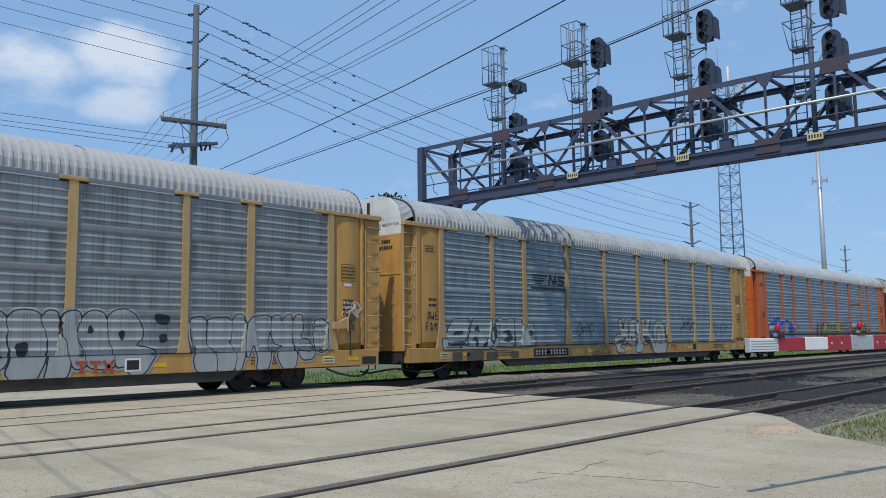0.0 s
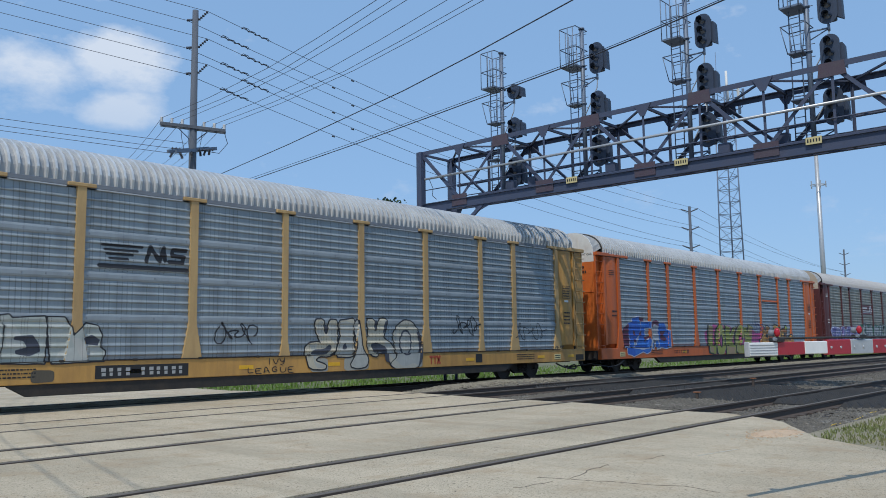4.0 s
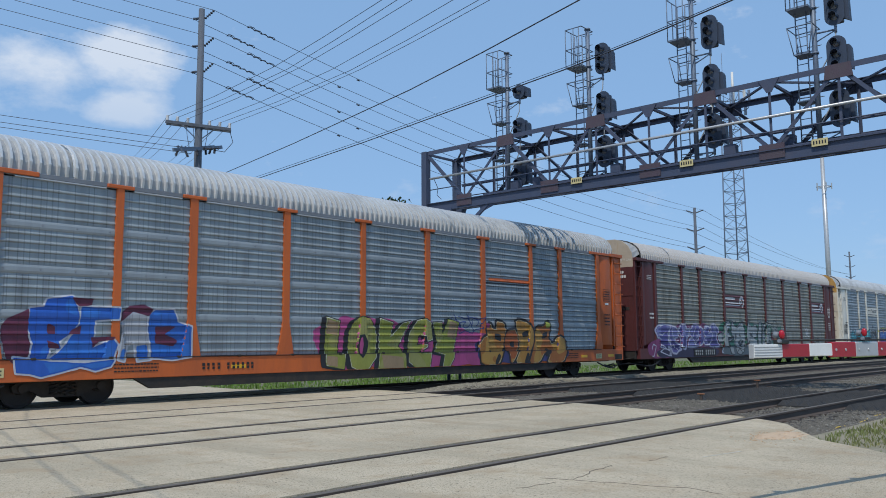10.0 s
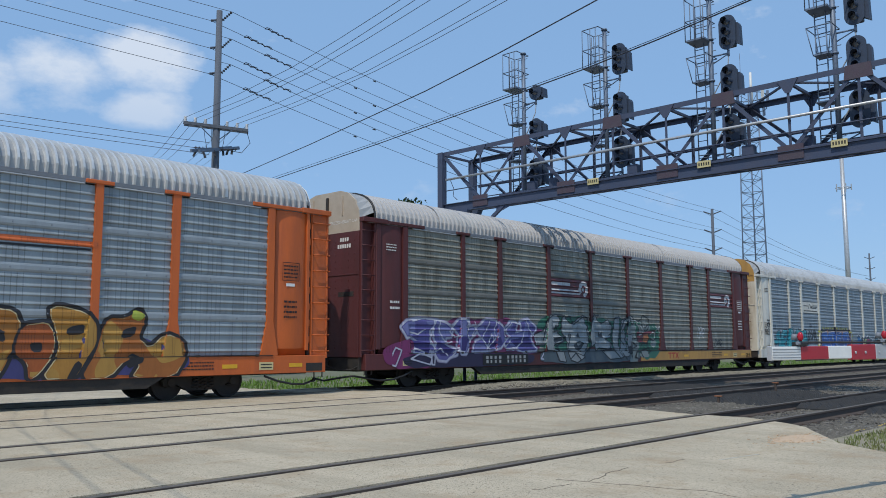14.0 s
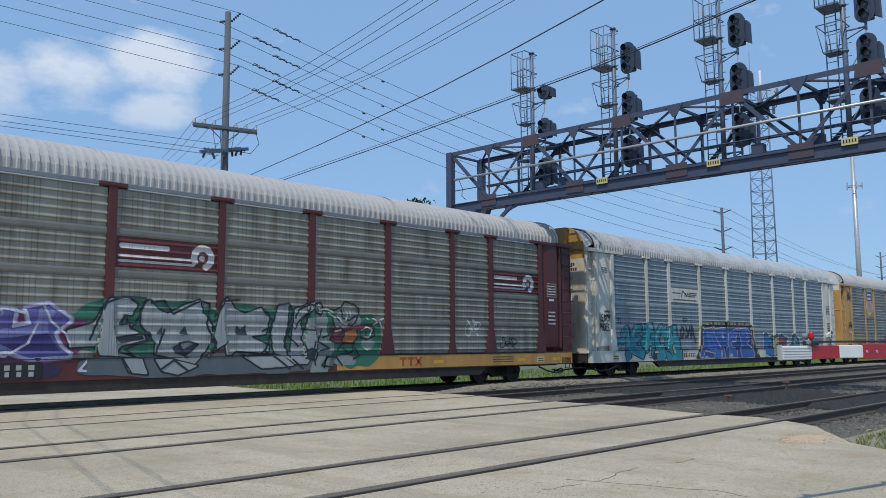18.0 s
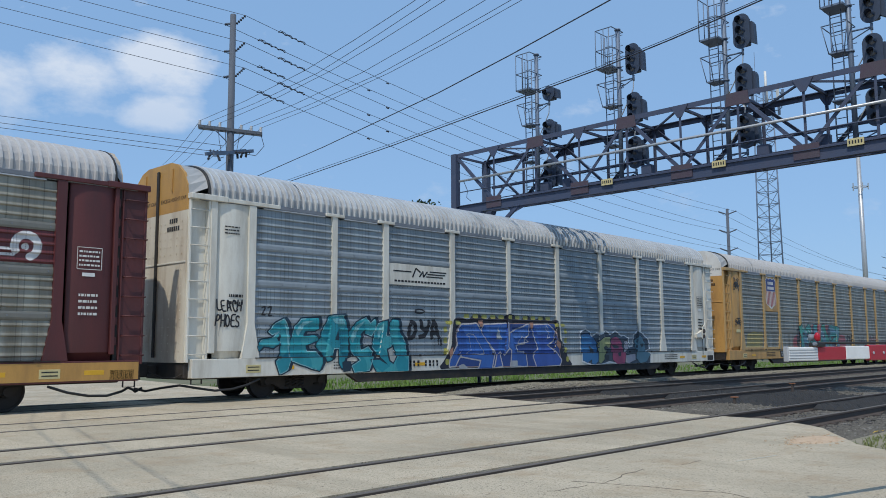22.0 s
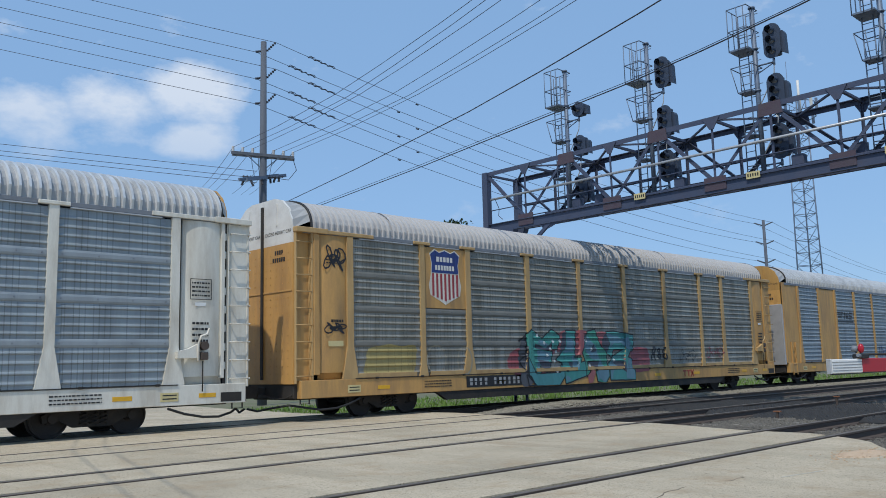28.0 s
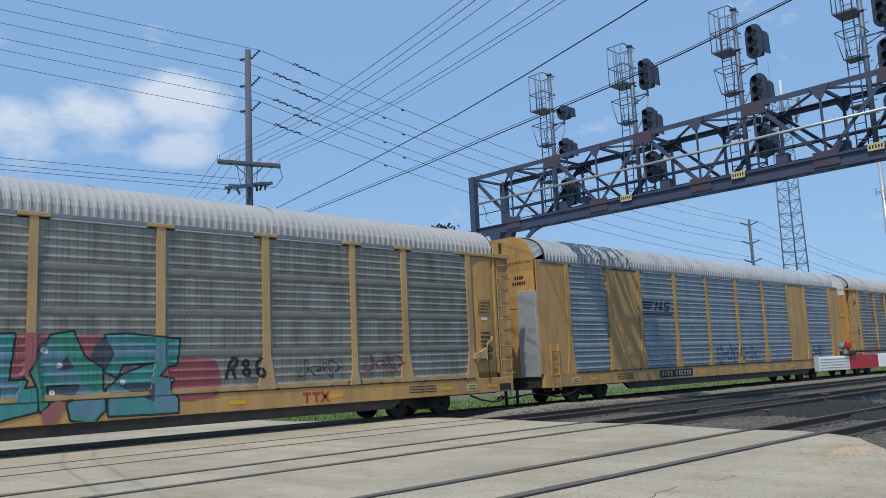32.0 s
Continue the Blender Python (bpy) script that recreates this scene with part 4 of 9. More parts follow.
def build_main_pole():
    p = thing("utility_pole", "tall weathered wooden utility pole with crossarms and insulators", "utility pole", at=POLE)
    part("pole", bar((0, 0, -0.5), (0, 0, 18.4), 0.24, sides=14, r2=0.15), M_WOOD, p)
    side = Vector((0.82, -0.57, 0))
    for z in (18.4, 16.95, 15.6):
        q = side * 0.62 + Vector((0, 0, z))
        insulator(p, side * 0.15 + Vector((0, 0, z - 0.5)), q)
        q2 = -side * 0.42 + Vector((0, 0, z - 0.55))
        insulator(p, -side * 0.12 + Vector((0, 0, z - 0.5)), q2)
    arm = Vector((2.56, -1.58, -0.2)) / 2
    c = Vector((0, 0, 12.28))
    part("crossarm", beam(c - arm * 1.05 + Vector((0.1, 0.14, 0)), c + arm * 1.05 + Vector((0.1, 0.14, 0)), 0.1, 0.15), M_WOOD, p)
    part("crossarm", beam(c - arm * 1.05 - Vector((0.1, 0.14, 0)), c + arm * 1.05 - Vector((0.1, 0.14, 0)), 0.1, 0.15), M_WOOD, p)
    for k in (-1, -0.68, -0.35, 0.35, 0.68, 1):
        q = c + arm * k + Vector((0, 0, 0.1))
        insulator(p, q, q + Vector((0, 0, 0.26)), 0.07, "pin_insulator")
    for k in (-1, 1):
        part("arm_brace", bar(c + arm * 0.55 * k, c - Vector((0, 0, 0.75)), 0.025, sides=6), M_MAST, p)
    # transformer-like gear on a second pair of arms, turned across the first
    a2 = Vector((1.35, 0.35, 0.36))
    c2 = Vector((0, 0, 11.15))
    for off in (Vector((0.15, -0.12, 0)), Vector((-0.15, 0.12, 0))):
        part("crossarm", beam(c2 - a2 + off, c2 + a2 + off, 0.12, 0.17), M_MAST, p)
    rnd = random.Random(2)
    for k in range(7):
        q = c2 + a2 * (-0.95 + 0.31 * k) + side * rnd.uniform(-0.35, 0.35)
        insulator(p, q - Vector((0, 0, 0.02)), q - Vector((0, 0, 0.34)) + side * rnd.uniform(-0.15, 0.15), 0.06)
    for k in (-1, 1):
        insulator(p, c2 + side * 0.2 * k, c2 + side * 1.05 * k + Vector((0, 0, 0.05)), 0.075)
    part("jumper", wire_curve([c + arm * 1.0, c + arm * 1.12 - Vector((0, 0, 0.6)), c + arm * 0.85 - Vector((0, 0, 1.15)), c2 + side * 0.4], 0.018), M_WIRE, p)
    for k in range(4):
        d = side * (-0.6 + 0.35 * k)
        part("jumper", wire_curve([c + d, c + d * 0.9 - Vector((0, 0, 0.55)), c2 + d * 0.7], 0.014), M_WIRE, p)


def build_far_pole(name, at, top, arms, label):
    p = thing(name, label, "utility pole", at=at)
    part("pole", bar((0, 0, -0.5), (0, 0, top), 0.2, sides=10, r2=0.14), M_WOOD, p)
    for z in arms:
        for s in (-1, 1):
            v = Vector((0.45 * s, -0.75 * s, 0.35))
            part("insulator_arm", bar((0, 0, z), Vector((0, 0, z)) + v, 0.06, sides=6), M_WOOD, p)


def build_wires():
    def run(name, label, points, r):
        tagged(new(name, link_mesh(name, wire_curve(points, r), M_WIRE)), label, "overhead wire", "overhead wires")
    side = Vector((0.82, -0.57, 0))
    far = Vector((81.6, 37.96, 0))
    back = Vector((-0.875, 0.485, 0))
    for i, z in enumerate((18.4, 16.95, 15.6)):
        for s, dz, k in ((0.62, 0.0, 1), (-0.42, -0.55, -1)):
            a = POLE + side * s + Vector((0, 0, z + dz))
            zf = 14.6 - i * 1.9
            q = far + Vector((0.45 * k, -0.75 * k, zf + 0.3))
            run("power_line", "thin dark power conductor strung between poles", sag(a, q, 1.1, 24), 0.014)
            run("power_line", "thin dark power conductor strung between poles", sag(a, a + back * 55 + Vector((0, 0, 9.9)), 0.2, 10), 0.013)
            # armoured dead-end fittings a few metres out, on the line itself
            span = (q - a).length
            line = sag(a, q, 1.1, 400)

            def on(t):
                return line[int(t / span * 400)].lerp(line[int(t / span * 400) + 1], t / span * 400 % 1)
            d = (q - a).normalized()
            fit = bmesh.new()
            chain = [on(2.1 + 0.22 * n) + Vector((0, 0, 0.045 if n % 2 else -0.035)) + side * (0.03 if n % 2 else -0.03) for n in range(9)]
            wire_curve(chain, 0.026, fit, 6)
            for t, e in ((2.1, 1), (3.0, -1), (3.9, -1)):
                c = on(t)
                wire_curve([c, c + d * (0.1 * e) + Vector((0, 0, 0.09)), c + d * (0.4 * e) + Vector((0, 0, 0.07)), c + d * (0.5 * e) - Vector((0, 0, 0.03))], 0.018, fit)
            tagged(new("line_fitting", link_mesh("line_fitting", fit, M_WIRE)), "dark insulator string with clamps on a power line", "insulator", "line fittings")
            c = on(10.1)
            tagged(new("line_damper", link_mesh("line_damper", bar(c - d * 0.1 - Vector((0, 0, 0.07)), c + d * 0.1 - Vector((0, 0, 0.07)), 0.045, sides=6), M_WIRE)), "small dark damper clamped on a power line", "damper", "line dampers")
            run("power_line", "thin dark power conductor strung between poles", sag(q, Vector((163.5, 46.5, zf - 1.2)), 1.0, 12), 0.016)
    arm = Vector((2.56, -1.58, -0.2)) / 2
    mids = ((18.83, 25.38, 11.88), (19.23, 25.13, 11.81), (19.67, 24.9, 11.94), (20.51, 24.05, 11.86), (20.85, 23.39, 11.75), (21.28, 23.29, 11.87))
    near = ((17.32, 17.96, 11.91), (17.72, 17.69, 11.96), (18.16, 17.46, 12.03), (18.97, 16.48, 12.0), (19.28, 15.69, 11.87), (19.72, 15.62, 11.98))
    rear = ((36.76, 71.05, 18.06), (37.32, 70.76, 18.1), (37.96, 70.42, 18.04), (39.52, 69.56, 17.93), (40.21, 69.16, 17.86), (40.9, 68.76, 17.9))
    for k, h, b, c in zip((-1, -0.68, -0.35, 0.35, 0.68, 1), mids, near, rear):
        a = POLE + arm * k + Vector((0, 0, 12.6))
        h, b, c = Vector(h), Vector(b), Vector(c)
        run("street_line", "thin dark conductor strung along the road", [a, a.lerp(h, 0.5) - Vector((0, 0, 0.09)), h, h.lerp(b, 0.5) - Vector((0, 0, 0.03)), b, b + (b - h) * 1.5 + Vector((0, 0, 0.3)), b + (b - h) * 4 + Vector((0, 0, 1.2))], 0.0105)
        run("street_line", "thin dark conductor strung along the road", sag(a, c, 0.2, 8), 0.013)
    for a, h, b, r in (((24.62, 37.54, 10.29), (19.10, 18.53, 9.56), (16.78, 10.52, 9.60), 0.018), ((25.75, 36.25, 9.98), (19.96, 13.07, 9.22), (18.57, 7.48, 9.28), 0.019), ((25.72, 36.79, 10.05), (19.87, 13.01, 9.25), (18.52, 7.56, 9.29), 0.010)):
        a, h, b = Vector(a), Vector(h), Vector(b)
        run("cable", "thick dark overhead cable crossing the tracks", [a + (a - h) * 0.3 + Vector((0, 0, 0.5)), a, a.lerp(h, 0.5) - Vector((0, 0, 0.06)), h, h.lerp(b, 0.5) - Vector((0, 0, 0.03)), b, b + (b - h) * 2 + Vector((0, 0, 0.4))], r)
    # two bundled cables along the road, which throw their shadows across the crossing
    for dx in (0.0, 0.6):
        a = Vector((-0.72 + dx, 8.0, 9.0))
        d = Vector((0.26, 0.965, 0))
        run("cable", "thick bundled overhead cable along the road", [a - d * 40, a - d * 10, a + d * 6, a + d * 14 + Vector((0, 0, 2.5)), a + d * 26 + Vector((0, 0, 7))], 0.012)
    # lines low on the far side of the tracks, away from the pole to the rear
    for z, e in ((11.45, 0.0), (11.1, 0.1), (10.85, 0.2)):
        a = POLE + Vector((-0.3, 0.1, z))
        run("cable", "thin telephone cable running off from the pole", sag(a, a + back * 60 + Vector((0, 0, 5.2 + e)), 0.2, 8), 0.013)


def build_tower():
    t = thing("lattice_tower", "tall slender grey lattice radio tower with antennas", "radio tower", at=(88.2, 36.4, 0))
    top = 29.0

    def leg(i, z):
        r = 1.5 - 0.014 * z
        a = radians(20 + 120 * i)
        return Vector((r * math.cos(a), r * math.sin(a), z))
    for i in range(3):
        part("leg", bar(leg(i, -0.5), leg(i, top), 0.075, sides=8), M_MAST, t)
    z = 0.0
    k = 0
    while z < top - 1.2:
        for i in range(3):
            j = (i + 1) % 3
            part("strut", bar(leg(i, z), leg(j, z), 0.035, sides=5), M_MAST, t)
            p, q = (i, j) if k % 2 else (j, i)
            part("brace", bar(leg(p, z), leg(q, z + 1.35), 0.03, sides=5), M_MAST, t)
        z += 1.35
        k += 1
    rnd = random.Random(6)
    for zz in (26.8, 28.2):
        part("antenna_ring", wire_curve([(1.9 * math.cos(a), 1.9 * math.sin(a), zz) for a in (radians(30 * k) for k in range(13))], 0.05), M_MAST, t)
    for k in range(9):
        a = radians(40 * k + 10)
        zz = rnd.uniform(25.9, 27.8)
        part("antenna_panel", box(-0.14, 0.14, -0.09, 0.09, 0, rnd.uniform(1.3, 2.0), 0.02), M_WHITE if k % 3 == 0 else M_MAST, t, at=Matrix.Translation((2.0 * math.cos(a), 2.0 * math.sin(a), zz)) @ Matrix.Rotation(a, 4, "Z"))
    for dx, h in ((0.4, 31.0), (-0.8, 33.0), (-1.2, 30.4)):
        part("whip_antenna", bar((dx, -dx * 0.5, top - 2), (dx, -dx * 0.5, h), 0.14 if h == 31.0 else 0.03, sides=6), M_WHITE if h == 31.0 else M_MAST, t)


def build_monopole():
    t = thing("monopole", "slim pale steel mast with a ring of fittings", "mast", at=(143.4, 44.1, 0))
    part("pole", bar((0, 0, -0.5), (0, 0, 31.5), 0.44, sides=14, r2=0.32), M_GALV, t)
    zz = 26.6
    part("ring", wire_curve([(1.15 * math.cos(a), 1.15 * math.sin(a), zz) for a in (radians(36 * k) for k in range(11))], 0.05), M_GALV, t)
    for k in range(5):
        a = radians(72 * k)
        part("bracket", bar((0, 0, zz), (1.15 * math.cos(a), 1.15 * math.sin(a), zz), 0.045, sides=5), M_GALV, t)
        part("antenna", box(-0.08, 0.08, -0.08, 0.08, -0.45, 0.6, 0.02), M_GALV, t, at=(1.2 * math.cos(a), 1.2 * math.sin(a), zz))


def build_tree(x, y, h):
    t = thing("tree", "distant leafy tree rising behind the train", "tree", at=(x, y, 0))
    bm = bar((0, 0, -0.5), (0.1, 0, h * 0.55), 0.28, sides=9, r2=0.14)
    rnd = random.Random(9)
    ends = []
    for k in range(11):
        a = rnd.uniform(0, 6.28)
        z0 = h * rnd.uniform(0.3, 0.55)
        e = Vector((math.cos(a) * rnd.uniform(0.6, 2.2), math.sin(a) * rnd.uniform(0.6, 2.2), h * rnd.uniform(0.6, 0.93)))
        bar((0.05, 0, z0), e, 0.09, bm, 6, 0.03)
        ends.append(e)
    ends.append(Vector((0, 0, h * 0.97)))
    part("trunk", bm, M_BARK, t)
    verts, faces = [], []
    for e in ends:
        for _ in range(420):
            c = e + Vector((rnd.gauss(0, 0.5), rnd.gauss(0, 0.5), rnd.gauss(0, 0.38)))
            if c.z > h:
                continue
            u = Vector((rnd.gauss(0, 1), rnd.gauss(0, 1), rnd.gauss(0, 1))).normalized() * rnd.uniform(0.08, 0.16)
            v = u.cross(Vector((rnd.gauss(0, 1), rnd.gauss(0, 1), rnd.gauss(0, 1)))).normalized() * 0.085
            b = len(verts)
            verts += [c - u, c + v, c + u, c - v]
            faces.append((b, b + 1, b + 2, b + 3))
    me = bpy.data.meshes.new("crown")
    me.from_pydata(verts, [], faces)
    me.materials.append(M_LEAF)
    part("crown", me, None, t)


def build_gate():
    """The lowered arm of the crossing gate, from its tip to its root past the road's side."""
    g = thing("crossing_gate", "lowered crossing gate arm with red and white stripes and red lamps", "crossing gate", at=Matrix.Translation((6.665, 2.665, 0)) @ Matrix.Rotation(radians(-14), 4, "Z") @ Matrix.Translation((-7.37, 0, 0)))
    y = 0.0
    cuts = [7.37, 7.75, 8.13, 8.5]
    for i, (a, b) in enumerate(zip(cuts, cuts[1:])):
        bm = box(a, b, y - 0.02, y + 0.02, 1.214 + 0.002 * i, 1.322 + 0.002 * i, 0.006)
        part("stripe", bm, M_GATERED if i == 1 else M_GATEWHITE, g, "red reflective stripe" if i == 1 else "white reflective stripe")
    for k in range(1, 5):
        z = 1.214 + k * 0.0215
        part("groove", box(7.375, 7.74, y - 0.023, y - 0.02, z - 0.002, z + 0.002), M_FASCIA, g)
    part("end_cap", box(7.355, 7.37, y - 0.022, y + 0.022, 1.21, 1.326, 0.004), M_GALV, g)
    x = 8.46
    k = 0
    while x < 15.6:
        part("stripe", box(x, x + 0.37, y - 0.026, y + 0.026, 1.206, 1.338, 0.008), M_GATERED if k % 2 == 0 else M_GALV if k == 1 else M_GATEWHITE, g, "red reflective stripe" if k % 2 == 0 else "")
        for d in (0.05, 0.2):
            part("bolt", bar((x + d, y - 0.032, 1.27), (x + d, y - 0.024, 1.27), 0.012, sides=8), M_GALV, g)
        x += 0.37
        k += 1
    part("lamp_cable", bar((7.75, y, 1.355), (15.7, y, 1.36), 0.009, sides=6), M_HOSE, g)
    for lx, lz in ((7.76, 1.325), (9.0, 1.345), (12.5, 1.345)):
        lamp = part("lamp", box(lx - 0.05, lx + 0.06, y - 0.04, y + 0.04, lz, lz + 0.035, 0.006), M_HOSE, g, "red warning lamp on a black bracket")
        body = bmesh.new()
        bmesh.ops.create_uvsphere(body, u_segments=16, v_segments=10, radius=0.029, matrix=Matrix.Translation((lx - 0.015, y - 0.02, lz + 0.078)) @ Matrix.Diagonal((0.8, 0.85, 1.3, 1)))
        part("lens", body, M_LAMPRED, lamp, smooth=True)
        part("hood", bar((lx - 0.01, y + 0.012, lz + 0.07), (lx - 0.03, y + 0.05, lz + 0.08), 0.03, sides=14, r2=0.024), M_FASCIA, lamp)
        part("fitting", bar((lx - 0.05, y - 0.03, lz + 0.02), (lx - 0.075, y - 0.03, lz + 0.025), 0.015, sides=10), M_FASCIA, lamp)
    # pedestal of the gate
    part("mast", bar((15.7, y, -0.4), (15.7, y, 4.2), 0.06, sides=12), M_GALV, g)
    part("mechanism", box(15.4, 16.0, y - 0.3, y + 0.3, 0.5, 1.5, 0.04), M_GALV, g)


def drawn_in(t, size=0.935):
    """Brings a thing of the signal bridge to its true size, nearer to the road's end."""
    eye = Vector((0, 0, EYE_Z))
    m = Matrix.Translation(eye) @ Matrix.Diagonal((size, size, size, 1)) @ Matrix.Translation(-eye)
    for o in t.children_recursive:
        o.data.transform(m)


build_ground()
build_road()
build_verge()
build_lineside()
build_guards()
build_ballast()
drawn_in(build_gantry())
for mast_y, mast_heads in ((20.8, ((11.67, 1), (10.13, 2), (8.3, 3))), (16.84, ((12.15, 3), (10.24, 3), (8.53, 3))), (12.55, ((12.08, 3), (10.31, 3), (8.56, 3))), (8.43, ((11.85, 3), (10.27, 3), (8.57, 3)))):
    drawn_in(build_mast(mast_y, 13.5, mast_heads))
build_main_pole()
build_far_pole("utility_pole", (81.6, 37.96, 0), 15.2, (14.6, 12.7, 10.8), "tall grey wooden utility pole standing far off")
build_far_pole("utility_pole", (163.5, 46.5, 0), 17.6, (16.6, 14.7, 12.8), "tall grey wooden utility pole standing far off")
build_wires()
build_tower()
build_monopole()
build_tree(42.2, 42.7, 11.75)
build_gate()


# ---- the train ----
SIDE_Y = 18.55
CAR_L, CAR_W = 27.4, 3.1
POSTS = [1.76, 4.47, 6.42, 9.31, 12.16, 15.0, 17.85, 20.69, 22.62, 25.4]
SHEETS = [(1.09, 1.93, 4), (2.13, 2.89, 4), (3.09, 3.85, 4), (4.05, 4.95, 4.6)]
BANDS = [(1.93, 2.13), (2.89, 3.09), (3.85, 4.05)]
RIB = 0.036
MESHES = {}


def rib_points(z0, z1, n):
    """Heights and depths of a ribbed sheet's section."""
    p = (z1 - z0) / n
    pts = [(z0, 0.0)]
    for k in range(int(n)):
        b = z0 + k * p
        pts += [(b + 0.34 * p, -0.003), (b + 0.42 * p, -RIB * 0.7), (b + 0.50 * p, -RIB), (b + 0.58 * p, -RIB * 0.9), (b + 0.76 * p, -0.004)]
    return pts + [(z1, 0.0)]


BAND_POINTS = [(0.0, 0.0), (0.1, -0.022), (0.3, -0.034), (0.7, -0.034), (0.9, -0.022), (1.0, 0.0)]
SIDE_SECTION = []
for (sz0, sz1, sn), bd in zip(SHEETS, BANDS + [None]):
    SIDE_SECTION += rib_points(sz0, sz1, sn)
    if bd:
        SIDE_SECTION += [(bd[0] + (bd[1] - bd[0]) * a, b) for a, b in BAND_POINTS]


def shared(key, make, mats, smooth=False):
    if key not in MESHES:
        MESHES[key] = link_mesh(key[0], make(), mats, smooth)
    return MESHES[key]


def strip(width, pts, thick=0.02):
    """A sheet of the given section, width long, with a back."""
    bm = bmesh.new()
    a = [bm.verts.new((0, y, z)) for z, y in pts]
    b = [bm.verts.new((width, y, z)) for z, y in pts]
    for i in range(len(pts) - 1):
        bm.faces.new((a[i], b[i], b[i + 1], a[i + 1]))
    c = [bm.verts.new((xx, thick, zz)) for xx, zz in ((0, pts[0][0]), (width, pts[0][0]), (width, pts[-1][0]), (0, pts[-1][0]))]
    bm.faces.new((a[0], c[0], c[1], b[0]))
    bm.faces.new((a[-1], b[-1], c[2], c[3]))
    bm.faces.new((c[0], c[3], c[2], c[1]))
    return bm


ROOF_ARC = [(-0.02, 5.055), (-0.02, 5.095), (-0.01, 5.30), (0.05, 5.47), (0.16, 5.62), (0.33, 5.76), (0.56, 5.87), (0.86, 5.95), (1.2, 6.0), (CAR_W / 2, 6.02)]
ROOF_ARC = ROOF_ARC + [(CAR_W - y, z) for y, z in ROOF_ARC[-2::-1]]


def roof_mesh(x0, x1, pitch=0.19, tall=0.045):
    """Roof sheets with ribs that run across the car over the arch."""
    bm = bmesh.new()
    n = int((x1 - x0) / pitch)
    pitch = (x1 - x0) / n
    xs = []
    for k in range(n):
        b = x0 + k * pitch
        xs += [(b, 0), (b + pitch * 0.40, 0.0), (b + pitch * 0.48, 1), (b + pitch * 0.74, 1), (b + pitch * 0.82, 0.0)]
    xs.append((x1, 0))
    arc = [Vector((0, y, z)) for y, z in ROOF_ARC]
    nor = []
    for i in range(len(arc)):
        d = arc[min(i + 1, len(arc) - 1)] - arc[max(i - 1, 0)]
        nor.append(Vector((0, -d.z, d.y)).normalized())
    rows = [[bm.verts.new((x, p.y + q.y * tall * h * (0.0 if k in (0, len(arc) - 1) else 0.35 if k in (1, len(arc) - 2) else 1), p.z + q.z * tall * h)) for k, (p, q) in enumerate(zip(arc, nor))] for x, h in xs]
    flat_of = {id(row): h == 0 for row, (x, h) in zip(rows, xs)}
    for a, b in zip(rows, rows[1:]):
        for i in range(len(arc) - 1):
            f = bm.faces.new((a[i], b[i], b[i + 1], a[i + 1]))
            # flat strips between ribs take the darker copy, which paints in their shade
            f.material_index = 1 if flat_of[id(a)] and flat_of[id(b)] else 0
    return bm


def end_outline(inset=0.0):
    pts = [(0.08, 0.98), (0.08, 5.1), (0.12, 5.35), (0.30, 5.68), (0.62, 5.93), (0.95, 6.02)]
    return pts + [(CAR_W - y, z) for y, z in reversed(pts)]


def clip_poly(pts, z, above):
    """The part of an outline above or below a height."""
    out = []
    for (ya, za), (yb, zb) in zip(pts, pts[1:] + pts[:1]):
        ina, inb = (za >= z) == above, (zb >= z) == above
        if ina:
            out.append((ya, za))
        if ina != inb:
            t = (z - za) / (zb - za)
            out.append((ya + (yb - ya) * t, z))
    return out


def lathe(profile, n=26):
    """A body turned about the y axis from (y, radius) pairs."""
    bm = bmesh.new()
    rings = [[bm.verts.new((r * math.cos(a), y, r * math.sin(a))) for a in (2 * math.pi * k / n for k in range(n))] if r > 0 else [bm.verts.new((0, y, 0))] for y, r in profile]
    for (a, b), ((_, ra), (_, rb)) in zip(zip(rings, rings[1:]), zip(profile, profile[1:])):
        for k in range(n):
            q = (k + 1) % n
            f = bm.faces.new([v for v in ((a[k % len(a)], a[q % len(a)], b[q % len(b)], b[k % len(b)]) if len(a) > 1 and len(b) > 1 else (a[0], b[q], b[k]) if len(a) == 1 else (a[k], a[q], b[0]))])
            f.material_index = 1 if min(ra, rb) > 0.42 else 0
    bmesh.ops.recalc_face_normals(bm, faces=bm.faces[:])
    return bm


